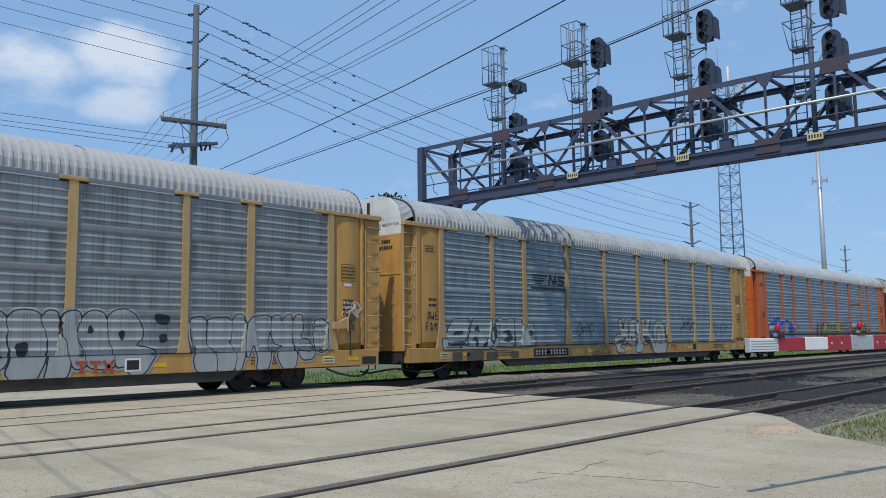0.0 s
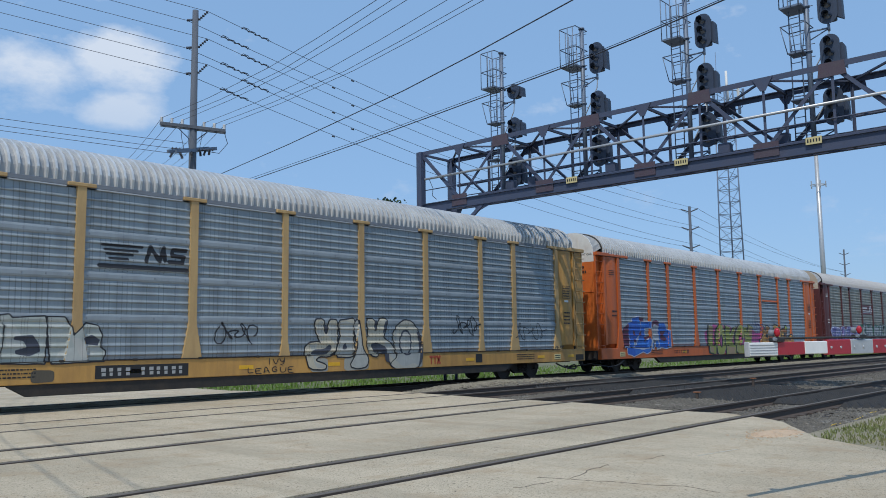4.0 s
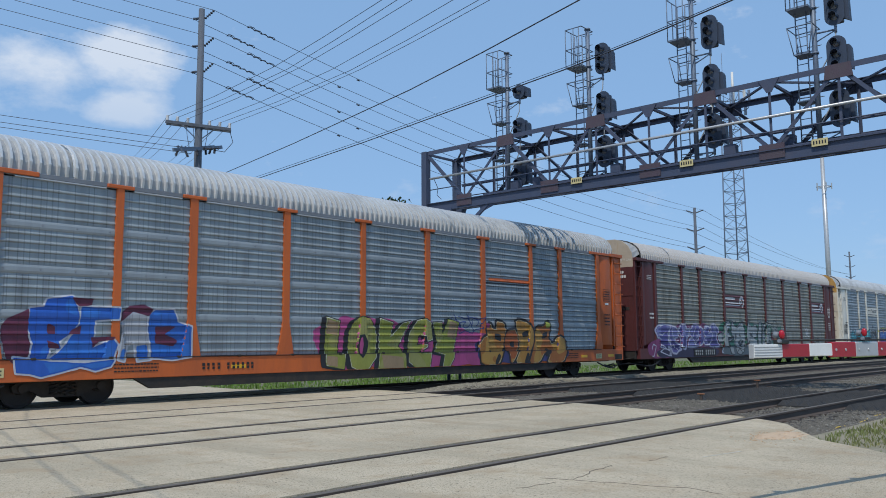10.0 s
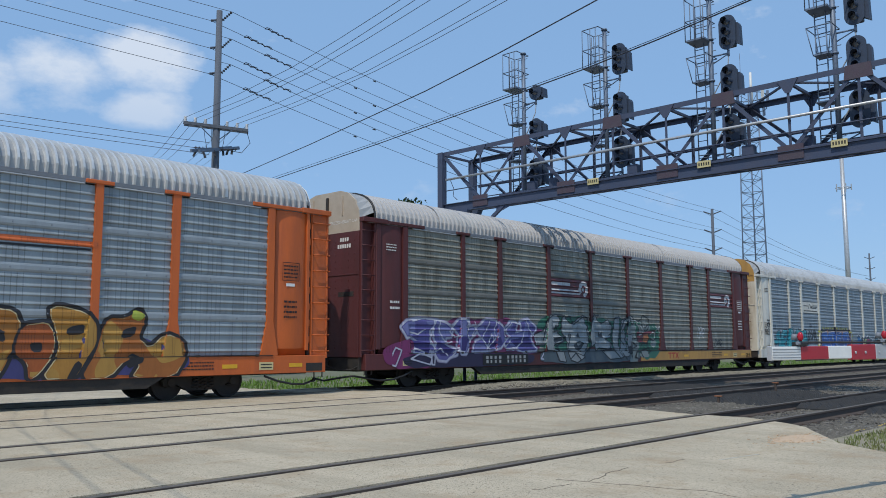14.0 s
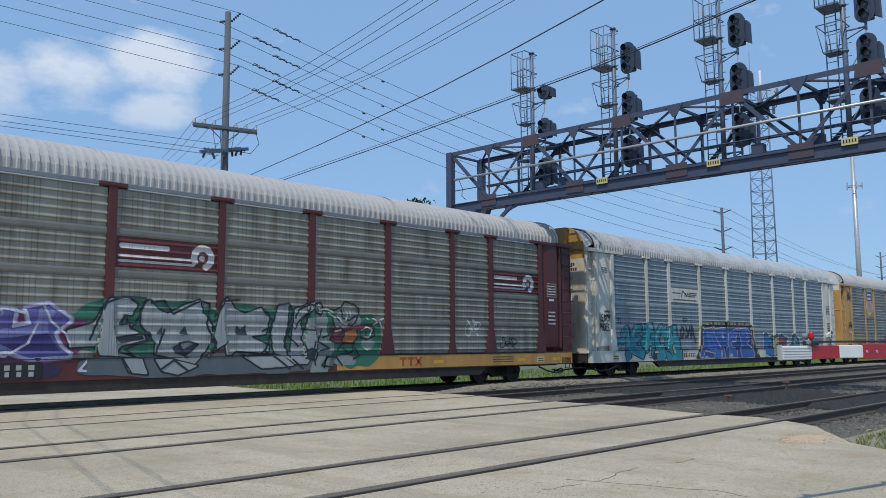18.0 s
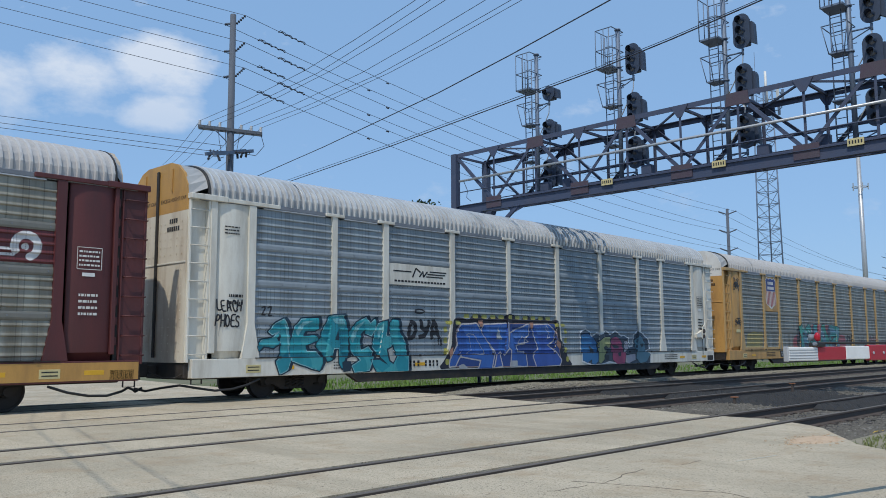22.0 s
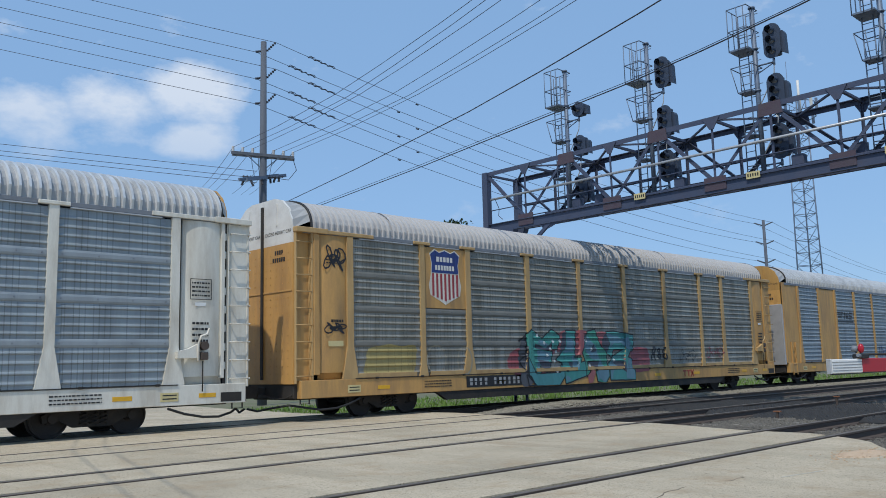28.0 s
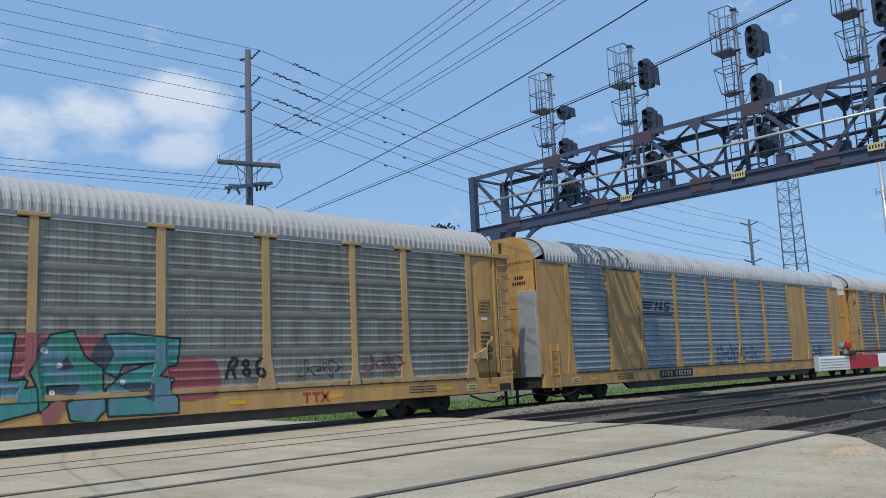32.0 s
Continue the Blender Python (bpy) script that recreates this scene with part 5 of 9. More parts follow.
def truck(parent, x):
    """A two-axle truck whose axles stand 1.75 m apart."""
    t = part("truck", beam((x, 0.75, 0.62), (x, CAR_W - 0.75, 0.62), 0.4, 0.3), M_UNDER, parent, "sooty two-axle freight truck")
    for y in (0.62, CAR_W - 0.62):
        s = -1 if y < 1 else 1
        poly = [(x - 1.1, 0.50), (x - 0.72, 0.66), (x - 0.35, 0.80), (x + 0.35, 0.80), (x + 0.72, 0.66), (x + 1.1, 0.50), (x + 1.06, 0.34), (x + 0.72, 0.38), (x + 0.42, 0.22), (x - 0.42, 0.22), (x - 0.72, 0.38), (x - 1.06, 0.34)]
        part("side_frame", prism(poly, y - 0.07, y + 0.07), M_UNDER, t)
        for k in (-0.22, 0, 0.22):
            coil = [(x + k + 0.07 * math.cos(a), y + s * 0.09 + 0.07 * math.sin(a), 0.26 + 0.0135 * a) for a in (math.pi * q / 4 for q in range(33))]
            part("spring", wire_curve(coil, 0.02, sides=5), M_UNDER, t)
        for d in (-0.875, 0.875):
            part("axle_box", bar((x + d, y - 0.12, 0.43), (x + d, y + 0.12, 0.43), 0.1, sides=12), M_WHEEL, t)
    for d in (-0.875, 0.875):
        h = CAR_W / 2
        half = [(0.0, 0.085), (0.64, 0.085), (0.645, 0.13), (0.665, 0.14), (0.68, 0.37), (0.665, 0.38), (0.665, 0.455), (0.70, 0.455), (0.71, 0.43), (0.81, 0.425), (0.81, 0.38), (0.795, 0.37), (0.80, 0.14), (0.85, 0.12), (0.85, 0.08), (0.97, 0.07), (0.97, 0.0)]
        bm = lathe([(-y, r) for y, r in reversed(half[1:])] + half)
        part("wheelset", bm, [M_WHEEL, M_TREAD], t, "two steel wheels pressed on one axle", at=(x + d, h, 0.43))


def stencil(parent, x, z, w, h, rows, mat, y, rnd):
    """Lettering too small to read: rows of short bars."""
    bm = bmesh.new()
    for r in range(rows):
        zz = z + h / 2 - (r + 0.5) * h / rows
        xx = x - w / 2
        while xx < x + w / 2:
            d = rnd.uniform(0.025, 0.09)
            box(xx, min(xx + d, x + w / 2), y - 0.004, y, zz - h / rows * 0.2, zz + h / rows * 0.2, 0, bm)
            xx += d + 0.022
    return tagged(part("stencil", bm, mat, parent), kind="stuff")


# ---- paint on the cars' sides ----
GLYPHS = {
    "A": "0,0 .35,1 .65,1 1,0|.18,.3 .82,.3", "B": "0,0 0,1 .7,.97 .8,.72 .6,.54 .1,.52|.6,.54 .95,.4 .9,.08 .6,0 0,0", "C": "1,.8 .7,1 .25,.95 0,.55 .1,.15 .5,0 1,.15",
    "D": "0,0 0,1 .6,.95 1,.5 .6,.05 0,0", "E": "1,1 .1,1 0,.5 .1,0 1,0|0,.5 .75,.52", "F": "1,1 0,1 0,0|0,.52 .7,.52", "G": "1,.85 .5,1 0,.6 .15,.1 .6,0 1,.2 .95,.48 .55,.48",
    "H": "0,0 0,1|1,0 1,1|0,.5 1,.5", "I": ".5,0 .5,1", "J": ".9,1 .9,.2 .5,0 .05,.2", "K": "0,0 0,1|1,1 .08,.48 1,0", "L": "0,1 0,0 .95,0", "M": "0,0 .1,1 .5,.35 .9,1 1,0",
    "N": "0,0 0,1 1,0 1,1", "O": ".5,1 .15,.85 0,.5 .15,.15 .5,0 .85,.15 1,.5 .85,.85 .5,1", "P": "0,0 0,1 .8,.95 .9,.65 .6,.45 0,.45", "R": "0,0 0,1 .8,.95 .85,.62 .5,.48 .05,.46|.45,.48 1,0",
    "S": "1,.88 .5,1 .05,.85 .1,.6 .9,.42 .95,.12 .5,0 0,.1", "T": "0,1 1,1|.5,1 .5,0", "U": "0,1 .05,.2 .5,0 .95,.2 1,1", "V": "0,1 .5,0 1,1", "W": "0,1 .2,0 .5,.65 .8,0 1,1",
    "Y": "0,1 .1,.58 .5,.45 .9,.6|1,1 .85,.35 .5,.05 0,0", "Z": "0,1 1,1 .05,0 1,0", "e": ".08,.5 .95,.52 .8,.9 .35,.97 0,.55 .1,.15 .5,0 .95,.12", "-": ".1,.5 .9,.5",
    "0": ".5,1 .1,.7 .1,.3 .5,0 .9,.3 .9,.7 .5,1", "1": ".2,.8 .5,1 .5,0", "2": ".05,.8 .5,1 .9,.75 .05,0 1,0", "5": ".9,1 .1,1 .1,.6 .7,.58 .9,.3 .5,0 .05,.1", "6": ".8,1 .2,.7 .1,.25 .5,0 .9,.25 .5,.5 .15,.35", "8": ".5,.55 .15,.8 .5,1 .85,.8 .5,.55 .1,.25 .5,0 .9,.25 .5,.55"}


def rounded(pts):
    """A polyline with its corners cut once."""
    if len(pts) < 3:
        return pts
    out = [pts[0]]
    for p, q in zip(pts, pts[1:]):
        out += [(p[0] * 0.75 + q[0] * 0.25, p[1] * 0.75 + q[1] * 0.25), (p[0] * 0.25 + q[0] * 0.75, p[1] * 0.25 + q[1] * 0.75)]
    return out + [pts[-1]]


def glyph_lines(word, x0, x1, z0, z1, seed, tilt, wild=1.0, soften=True):
    """For each letter its strokes in metres on the side, leaned and bent by its own amount."""
    rnd = random.Random(seed)
    w = (x1 - x0) / len(word)
    out = []
    for i, ch in enumerate(word):
        sh = math.tan(radians(rnd.uniform(-tilt, tilt)))
        kx, kz, dz = rnd.uniform(0.62, 0.76), rnd.uniform(0.9, 1.0), rnd.uniform(0, 0.08) * (z1 - z0)
        ph = rnd.uniform(0, 6)
        lines = []
        for line in GLYPHS[ch].split("|"):
            pts = [tuple(float(v) for v in p.split(",")) for p in line.split()]
            pts = rounded(pts) if soften else pts
            moved = []
            for a, b in pts:
                z = b * (z1 - z0) * kz + dz * (1 - b)
                x = x0 + w * (i + 0.5) + (a - 0.5) * w * kx + sh * (z - (z1 - z0) / 2)
                moved.append((x + wild * 0.06 * math.sin(z * 3.4 + ph), z0 + z + wild * 0.05 * math.sin((x - x0) * 3.0 + ph)))
            lines.append(moved)
        out.append(lines)
    return out


def side_grid(x0, x1, z0, z1, posts, step=0.035):
    """Grid lines over a stretch of side: the section's own breaks upwards, even steps and post edges along."""
    xs = set(np.round(np.arange(x0, x1 + step, step), 4))
    for p in posts:
        for d in (-0.112, -0.104, 0.104, 0.112):
            if x0 < p + d < x1:
                xs.add(round(p + d, 4))
    zs = {round(z0, 4), round(z1, 4)} | {round(z, 4) for z, _ in SIDE_SECTION if z0 < z < z1} | {z for z in (1.0745, 1.0765) if z0 < z < z1}
    zs = sorted(zs)
    full = []
    for a, b in zip(zs, zs[1:]):
        n = max(1, int(math.ceil((b - a) / step)))
        full += [a + (b - a) * k / n for k in range(n)]
    return np.array(sorted(xs)), np.array(full + [zs[-1]])


def line_distance(gx, gz, lines, square=False):
    """Distance of every grid point from the nearest of some polylines."""
    X, Z = np.meshgrid(gx, gz, indexing="ij")
    best = np.full(X.shape, 1e9)
    for pts in lines:
        for (xa, za), (xb, zb) in zip(pts, pts[1:]):
            dx, dz = xb - xa, zb - za
            t = np.clip(((X - xa) * dx + (Z - za) * dz) / (dx * dx + dz * dz + 1e-12), 0, 1)
            ex, ez = X - xa - t * dx, Z - za - t * dz
            if square:
                ln = math.hypot(dx, dz) + 1e-9
                over = np.abs((X - (xa + xb) / 2) * dx + (Z - (za + zb) / 2) * dz) / ln - ln / 2
                across = np.abs((X - xa) * dz - (Z - za) * dx) / ln
                best = np.minimum(best, np.maximum(across, over))
            else:
                best = np.minimum(best, np.hypot(ex, ez))
    return best


SEC_Z = np.array([z for z, _ in SIDE_SECTION])
SEC_Y = np.array([y for _, y in SIDE_SECTION])


def side_depth(x, z, posts):
    """How far the side stands proud at many places at once."""
    y = np.interp(z, SEC_Z, SEC_Y)
    y = np.where((x < 1.8) | (x > CAR_L - 1.8), -0.068, y)
    half = np.where(z > 1.95, 0.108, 0.108 + 0.16 * np.clip((1.95 - z) / 0.85, 0, 1))
    for p in posts:
        y = np.where(np.abs(x - p) <= half, -0.078, y)
    return np.where(z < 1.0755, -0.085, y)


def lay_field(car, name, gx, gz, g, material, posts, lift, label=""):
    """Lays paint over ribs, posts and sill wherever the field g is above nought."""
    verts, index, faces = [], {}, []

    def at(i, j, i2=None, j2=None):
        key = (i, j, i2, j2)
        if key not in index:
            if i2 is None:
                x, z = gx[i], gz[j]
            else:
                a, b = g[i, j], g[i2, j2]
                t = a / (a - b)
                x, z = gx[i] + (gx[i2] - gx[i]) * t, gz[j] + (gz[j2] - gz[j]) * t
            index[key] = len(verts)
            verts.append((x, z))
        return index[key]
    ins = g > 0
    anyc = ins[:-1, :-1] | ins[1:, :-1] | ins[1:, 1:] | ins[:-1, 1:]
    for i, j in zip(*np.nonzero(anyc)):
        ring = ((i, j), (i + 1, j), (i + 1, j + 1), (i, j + 1))
        poly = []
        for k in range(4):
            p, q = ring[k], ring[(k + 1) % 4]
            if ins[p]:
                poly.append(at(*p))
            if ins[p] != ins[q]:
                lo, hi = (p, q) if p < q else (q, p)
                poly.append(at(lo[0], lo[1], hi[0], hi[1]))
        if len(poly) >= 3:
            faces.append(poly)
    if not faces:
        return None
    v = np.array(verts)
    y = side_depth(v[:, 0], v[:, 1], posts) - lift
    me = bpy.data.meshes.new(name)
    me.from_pydata(np.column_stack((v[:, 0], y, v[:, 1])).tolist(), [], faces)
    me.materials.append(material)
    return part(name, me, None, car, label)


def noise_field(gx, gz, scale, seed):
    out = np.empty((len(gx), len(gz)))
    for i, x in enumerate(gx):
        for j, z in enumerate(gz):
            out[i, j] = noise.noise((x * scale + seed * 7.1, z * scale, seed * 3.3))
    return out


def patch(car, posts, x0, x1, z0, z1, color, seed, lift=0.004, name="graffiti_background", label="", soft=3.0, rough=0.22):
    """A ragged cloud of paint."""
    gx, gz = side_grid(x0 - 0.15, x1 + 0.15, max(0.61, z0 - 0.12), z1 + 0.15, posts, 0.05)
    X, Z = np.meshgrid(gx, gz, indexing="ij")
    r = (np.abs((X - (x0 + x1) / 2) / ((x1 - x0) / 2)) ** soft + np.abs((Z - (z0 + z1) / 2) / ((z1 - z0) / 2)) ** soft) ** (1 / soft)
    g = 1 - r + rough * noise_field(gx, gz, 1.9, seed)
    g[0, :] = g[-1, :] = -1
    lay_field(car, name, gx, gz, g, spray(color), posts, lift, label)


def drawn(text, soft=True):
    """The corners of one painted shape, with its corners cut once."""
    pts = [tuple(float(v) for v in p.split(",")) for p in text.split()]
    if not soft:
        return pts
    out = []
    for p, q in zip(pts, pts[1:] + pts[:1]):
        out += [(p[0] * 0.8 + q[0] * 0.2, p[1] * 0.8 + q[1] * 0.2), (p[0] * 0.2 + q[0] * 0.8, p[1] * 0.2 + q[1] * 0.8)]
    return out


def shape_field(gx, gz, pts):
    """Distance from a closed shape's edge, above nought inside it."""
    X, Z = np.meshgrid(gx, gz, indexing="ij")
    inside = np.zeros(X.shape, bool)
    ring = pts + pts[:1]
    for (xa, za), (xb, zb) in zip(ring, ring[1:]):
        if za != zb:
            inside ^= ((za > Z) != (zb > Z)) & (X < xa + (Z - za) * (xb - xa) / (zb - za))
    d = line_distance(gx, gz, [ring])
    return np.where(inside, d, -d)


def mural(car, posts, letters, fills, line, label, seed=1, edge=0.045, shade=None, rim=None, rim_width=0.07, tone=None, darks=(), dark=None, extras=(), strokes=(), backs=(), soft=True, base=0.0, glint=None):
    """One graffiti piece of drawn letters: clouds behind, rim, drop shade, outline, letters, a second tone, dark counters, patches and lines on top."""
    for k, (bx0, bx1, bz0, bz1, col) in enumerate(backs):
        patch(car, posts, bx0, bx1, bz0, bz1, col, seed + k, 0.003 + 0.0012 * k)
    shapes = [drawn(t, soft) for t in letters]
    xs, zs = [p[0] for q in shapes for p in q], [p[1] for q in shapes for p in q]
    gx, gz = side_grid(min(xs) - 0.4, max(xs) + 0.35, max(0.61, min(zs) - 0.2), max(zs) + 0.25, posts, 0.028)
    fuzz = 0.012 * noise_field(gx, gz, 4.0, seed)
    fields = [shape_field(gx, gz, q) + fuzz for q in shapes]
    whole = np.maximum.reduce(fields)
    if rim:
        lay_field(car, "graffiti_rim", gx, gz, whole + edge + rim_width, spray(rim), posts, 0.0075 + base)
    if shade:
        moved = [shape_field(gx, gz, [(x + shade[0] * u, z + shade[1] * u) for x, z in q]) for q in shapes for u in (0.5, 1.0)]
        lay_field(car, "graffiti_shade", gx, gz, np.maximum.reduce(moved) + edge * 0.6, spray(line), posts, 0.009 + base)
    lay_field(car, "graffiti_outline", gx, gz, whole + edge, spray(line), posts, 0.0105 + base)
    fills = fills if isinstance(fills, list) else [fills]
    for k, f in enumerate(fields):
        g = f if k == len(fields) - 1 else np.minimum(f, -np.maximum.reduce(fields[k + 1:]) - edge * 0.7)
        lay_field(car, "graffiti_letter", gx, gz, g, spray(fills[k % len(fills)]), posts, 0.013 + base, label if k == 0 else "")
    top = 0.0155 + base
    if tone:
        g = np.minimum(whole - 0.03, 0.06 * (noise_field(gx, gz, 1.5, seed + 5) - 0.05))
        ob = lay_field(car, "graffiti_tone", gx, gz, g, spray(tone), posts, top)
        if ob:
            tagged(ob, kind="stuff")
    if glint:
        g = np.minimum(0.012 - np.abs(whole - 0.014), 0.1 * (noise_field(gx, gz, 1.2, seed + 3) + 0.08))
        ob = lay_field(car, "graffiti_glint", gx, gz, g, spray(glint), posts, top + 0.001)
        if ob:
            tagged(ob, kind="stuff")
    layers = ([(dark or line, darks)] if darks else []) + list(extras)
    for k, (col, texts) in enumerate(layers):
        g = np.maximum.reduce([shape_field(gx, gz, drawn(t, soft)) for t in texts]) + fuzz
        ob = lay_field(car, "graffiti_patch", gx, gz, g, spray(col), posts, top + 0.002 * (k + 1))
        if ob:
            tagged(ob, kind="stuff")
    for k, (col, width, texts) in enumerate(strokes):
        ring = [q + q[:1] for q in (drawn(t, soft) for t in texts)]
        ob = lay_field(car, "graffiti_line", gx, gz, width - line_distance(gx, gz, ring) + fuzz * 0.5, spray(col), posts, top + 0.002 * (len(layers) + k + 1))
        if ob:
            tagged(ob, kind="stuff")


def scrawl(car, posts, word, x0, x1, z0, z1, color, seed, label, width=0.03):
    """Words in one thin line, as from a marker."""
    gx, gz = side_grid(x0 - 0.15, x1 + 0.15, max(0.61, z0 - 0.1), z1 + 0.12, posts, 0.018)
    lines = [p for ls in glyph_lines(word, x0, x1, z0, z1, seed, 13, 0.35) for p in ls]
    lay_field(car, "marker_tag", gx, gz, width - line_distance(gx, gz, lines), spray(color), posts, 0.005, label)


def squiggle(car, posts, x0, x1, z0, z1, color, seed, w=0.035):
    """A tag that cannot be read: one looping line."""
    rnd = random.Random(seed)
    n = 46
    ph = rnd.uniform(0, 6)
    pts = [(x0 + (x1 - x0) * (k / n) + 0.12 * math.sin(k * 0.9 + ph), (z0 + z1) / 2 + (z1 - z0) / 2 * math.sin(k * 0.62 + ph) * (0.6 + 0.4 * math.sin(k * 0.23))) for k in range(n + 1)]
    gx, gz = side_grid(x0 - 0.25, x1 + 0.25, max(0.61, z0 - 0.1), z1 + 0.1, posts, 0.022)
    lay_field(car, "marker_tag", gx, gz, w * 0.6 - line_distance(gx, gz, [pts]), spray(color), posts, 0.005, "unreadable looping marker tag")


def line_paint(car, posts, name, pts, w, color, lift=0.006, label=""):
    """A straight or bent band of paint through (x, z) points."""
    xs, zs = [p[0] for p in pts], [p[1] for p in pts]
    gx, gz = side_grid(min(xs) - w, max(xs) + w, max(0.61, min(zs) - w), max(zs) + w, posts, 0.03)
    lay_field(car, name, gx, gz, w / 2 - line_distance(gx, gz, [pts]), spray(color), posts, lift, label)


def board(car, posts, name, x0, x1, z0, z1, color, lift, label=""):
    """A rectangle of paint."""
    gx, gz = side_grid(x0 - 0.03, x1 + 0.03, z0 - 0.03, z1 + 0.03, posts, 0.06)
    X, Z = np.meshgrid(gx, gz, indexing="ij")
    g = np.minimum(np.minimum(X - x0, x1 - X), np.minimum(Z - z0, z1 - Z))
    lay_field(car, name, gx, gz, g, spray(color), posts, lift, label)


def autorack(left, label, paint, screen, roof, cap, trim=None, bays=None, posts=POSTS, caps=True, seed=1, ladder_low=False, brake=False, ink=None):
    """A tall enclosed car carrier: origin at its near left corner on rail level, length along x, the near side towards -y."""
    car = thing("autorack_car", label, "railway car", "cars of the freight train", at=(left, SIDE_Y, 0))
    rnd = random.Random(seed)
    trim = trim or paint
    ink = ink or M_BLACK
    end_paint = END_PAINT.get(paint.name, paint)
    key = paint.name + cap.name + trim.name
    # frame
    part("side_sill", shared(("side_sill", key), lambda: box(0.12, CAR_L - 0.12, -0.08, 0.14, 0.6, 1.065, 0.012), paint), None, car, at=(0, 0, 0))
    part("side_sill", shared(("side_sill", key), None, None), None, car, at=(0, CAR_W - 0.06, 0))
    part("sill_flange", shared(("sill_flange", "x"), lambda: prism([(4.95, 0.598), (5.4, 0.345), (CAR_L - 5.4, 0.345), (CAR_L - 4.95, 0.598)], -0.05, 0.1), M_UNDER), None, car)
    part("rack_joint", shared(("rack_joint", "x"), lambda: joint_mesh(), M_UNDER), None, car, "dark joint where the rack sits on the flat car")
    part("underframe", shared(("underframe", "x"), lambda: box(0.3, CAR_L - 0.3, 0.5, CAR_W - 0.5, 0.55, 0.98, 0.03), M_UNDER), None, car)
    part("deck", shared(("deck", "x"), lambda: box(0.15, CAR_L - 0.15, 0.14, CAR_W - 0.14, 0.98, 1.06), M_UNDER), None, car)
    part("top_chord", shared(("top_chord", "x"), lambda: box(0.25, CAR_L - 0.25, -0.045, 0.08, 4.985, 5.09, 0.01), M_FASCIA), None, car, "grey steel strip under the eave")
    part("far_side", shared(("far_side", screen.name), lambda: box(0.3, CAR_L - 0.3, CAR_W - 0.1, CAR_W - 0.04, 1.06, 5.15), screen), None, car)
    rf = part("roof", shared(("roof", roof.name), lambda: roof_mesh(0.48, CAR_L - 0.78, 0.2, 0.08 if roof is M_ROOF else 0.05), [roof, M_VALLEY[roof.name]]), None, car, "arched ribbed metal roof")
    for x in (3.4, 9.1, 13.7, 18.3, 24.0):
        part("roof_seam", shared(("roof_seam", roof.name), lambda: roof_band(), roof), None, rf, at=(x, 0, 0))
    # side screens between the posts
    if bays is None:
        bays = [(a + 0.09, b - 0.09, "screen") for a, b in zip(posts, posts[1:])]
    for bx0, bx1, kind in bays:
        w = round(bx1 - bx0, 3)
        if kind == "solid":
            part("solid_panel", box(bx0, bx1, -0.02, 0.03, 1.08, 4.96, 0.006), paint, car, "plain painted steel panel")
            continue
        for k, (z0, z1, n) in enumerate(SHEETS):
            if kind == "sign" and k >= 2:
                continue
            part("screen_sheet", shared(("screen_sheet", screen.name, w, k), lambda: strip(w, rib_points(z0, z1, n)), screen), None, car, at=(bx0, 0, 0))
        for k, (z0, z1) in enumerate(BANDS):
            if kind == "sign" and k >= 2:
                continue
            bandm = part("screen_band", shared(("screen_band", screen.name, w, k), lambda: strip(w, [(z0 + (z1 - z0) * a, b) for a, b in BAND_POINTS]), M_BAND[screen.name]), None, car, at=(bx0, 0, 0))
            bolts = ("band_bolts", w)
            tagged(part("bolts", shared(bolts, lambda: bolt_row(w), M_FASCIA), None, bandm, at=(0, 0, (z0 + z1) / 2)), kind="stuff")
        # pale metal strip standing in for daylight through the gap under the eave
        bright_strip = part("drip_strip", shared(("drip_strip", "x", w), lambda: box(0.25, w - 0.25, -0.056, 0.0, 4.95, 4.98, 0.004), M_GALV), None, car, at=(bx0, 0, 0))
    # posts with flared feet and short caps
    foot = [(-0.105, 4.99), (0.105, 4.99), (0.105, 1.95), (0.265, 1.1), (0.265, 1.068), (-0.265, 1.068), (-0.265, 1.1), (-0.105, 1.95)]
    slim = [(-0.09, 4.99), (0.09, 4.99), (0.09, 1.5), (0.17, 1.068), (-0.17, 1.068), (-0.09, 1.5)]
    for i, x in enumerate(posts):
        flare = i % 3 != 1
        p = part("side_post", shared(("side_post", key, flare), lambda: prism(foot if flare else slim, -0.075, 0.02), trim), None, car, at=(x, 0, 0))
        if caps and 0 < i < len(posts) - 1:
            part("cap", shared(("cap", key), lambda: box(-0.33, 0.33, -0.1, 0.02, 4.99, 5.075, 0.012), trim), None, p)
    # ends
    for e in (0, 1):
        fx = (lambda x: x) if e == 0 else (lambda x: CAR_L - x)
        ei = -0.03 if e == 0 else 0.58
        a, b = sorted((fx(ei), fx(ei + 0.07)))
        end = part("end_wall", shared(("end_wall", key, e), lambda: prism(clip_poly(end_outline(), 4.72, False), a, b, "x"), end_paint), None, car, "riveted end doors stained with rust and soot")
        part("end_upper", shared(("end_upper", key, e), lambda: prism(clip_poly(end_outline(), 4.722, True), a, b, "x"), cap), None, car, "pale painted upper part of the end doors")
        o = -1 if e == 0 else 1
        if e == 0:
            tagged(part("rivets", shared(("rivets", key), lambda: rivet_mesh(ei), end_paint), None, end), kind="stuff")
        part("lock_rod", shared(("lock_rod", "x", e), lambda: box(min(fx(ei), fx(ei - 0.05)), max(fx(ei), fx(ei - 0.05)), CAR_W / 2 - 0.05, CAR_W / 2 + 0.05, 1.1, 5.86, 0.01), M_UNDER), None, end)
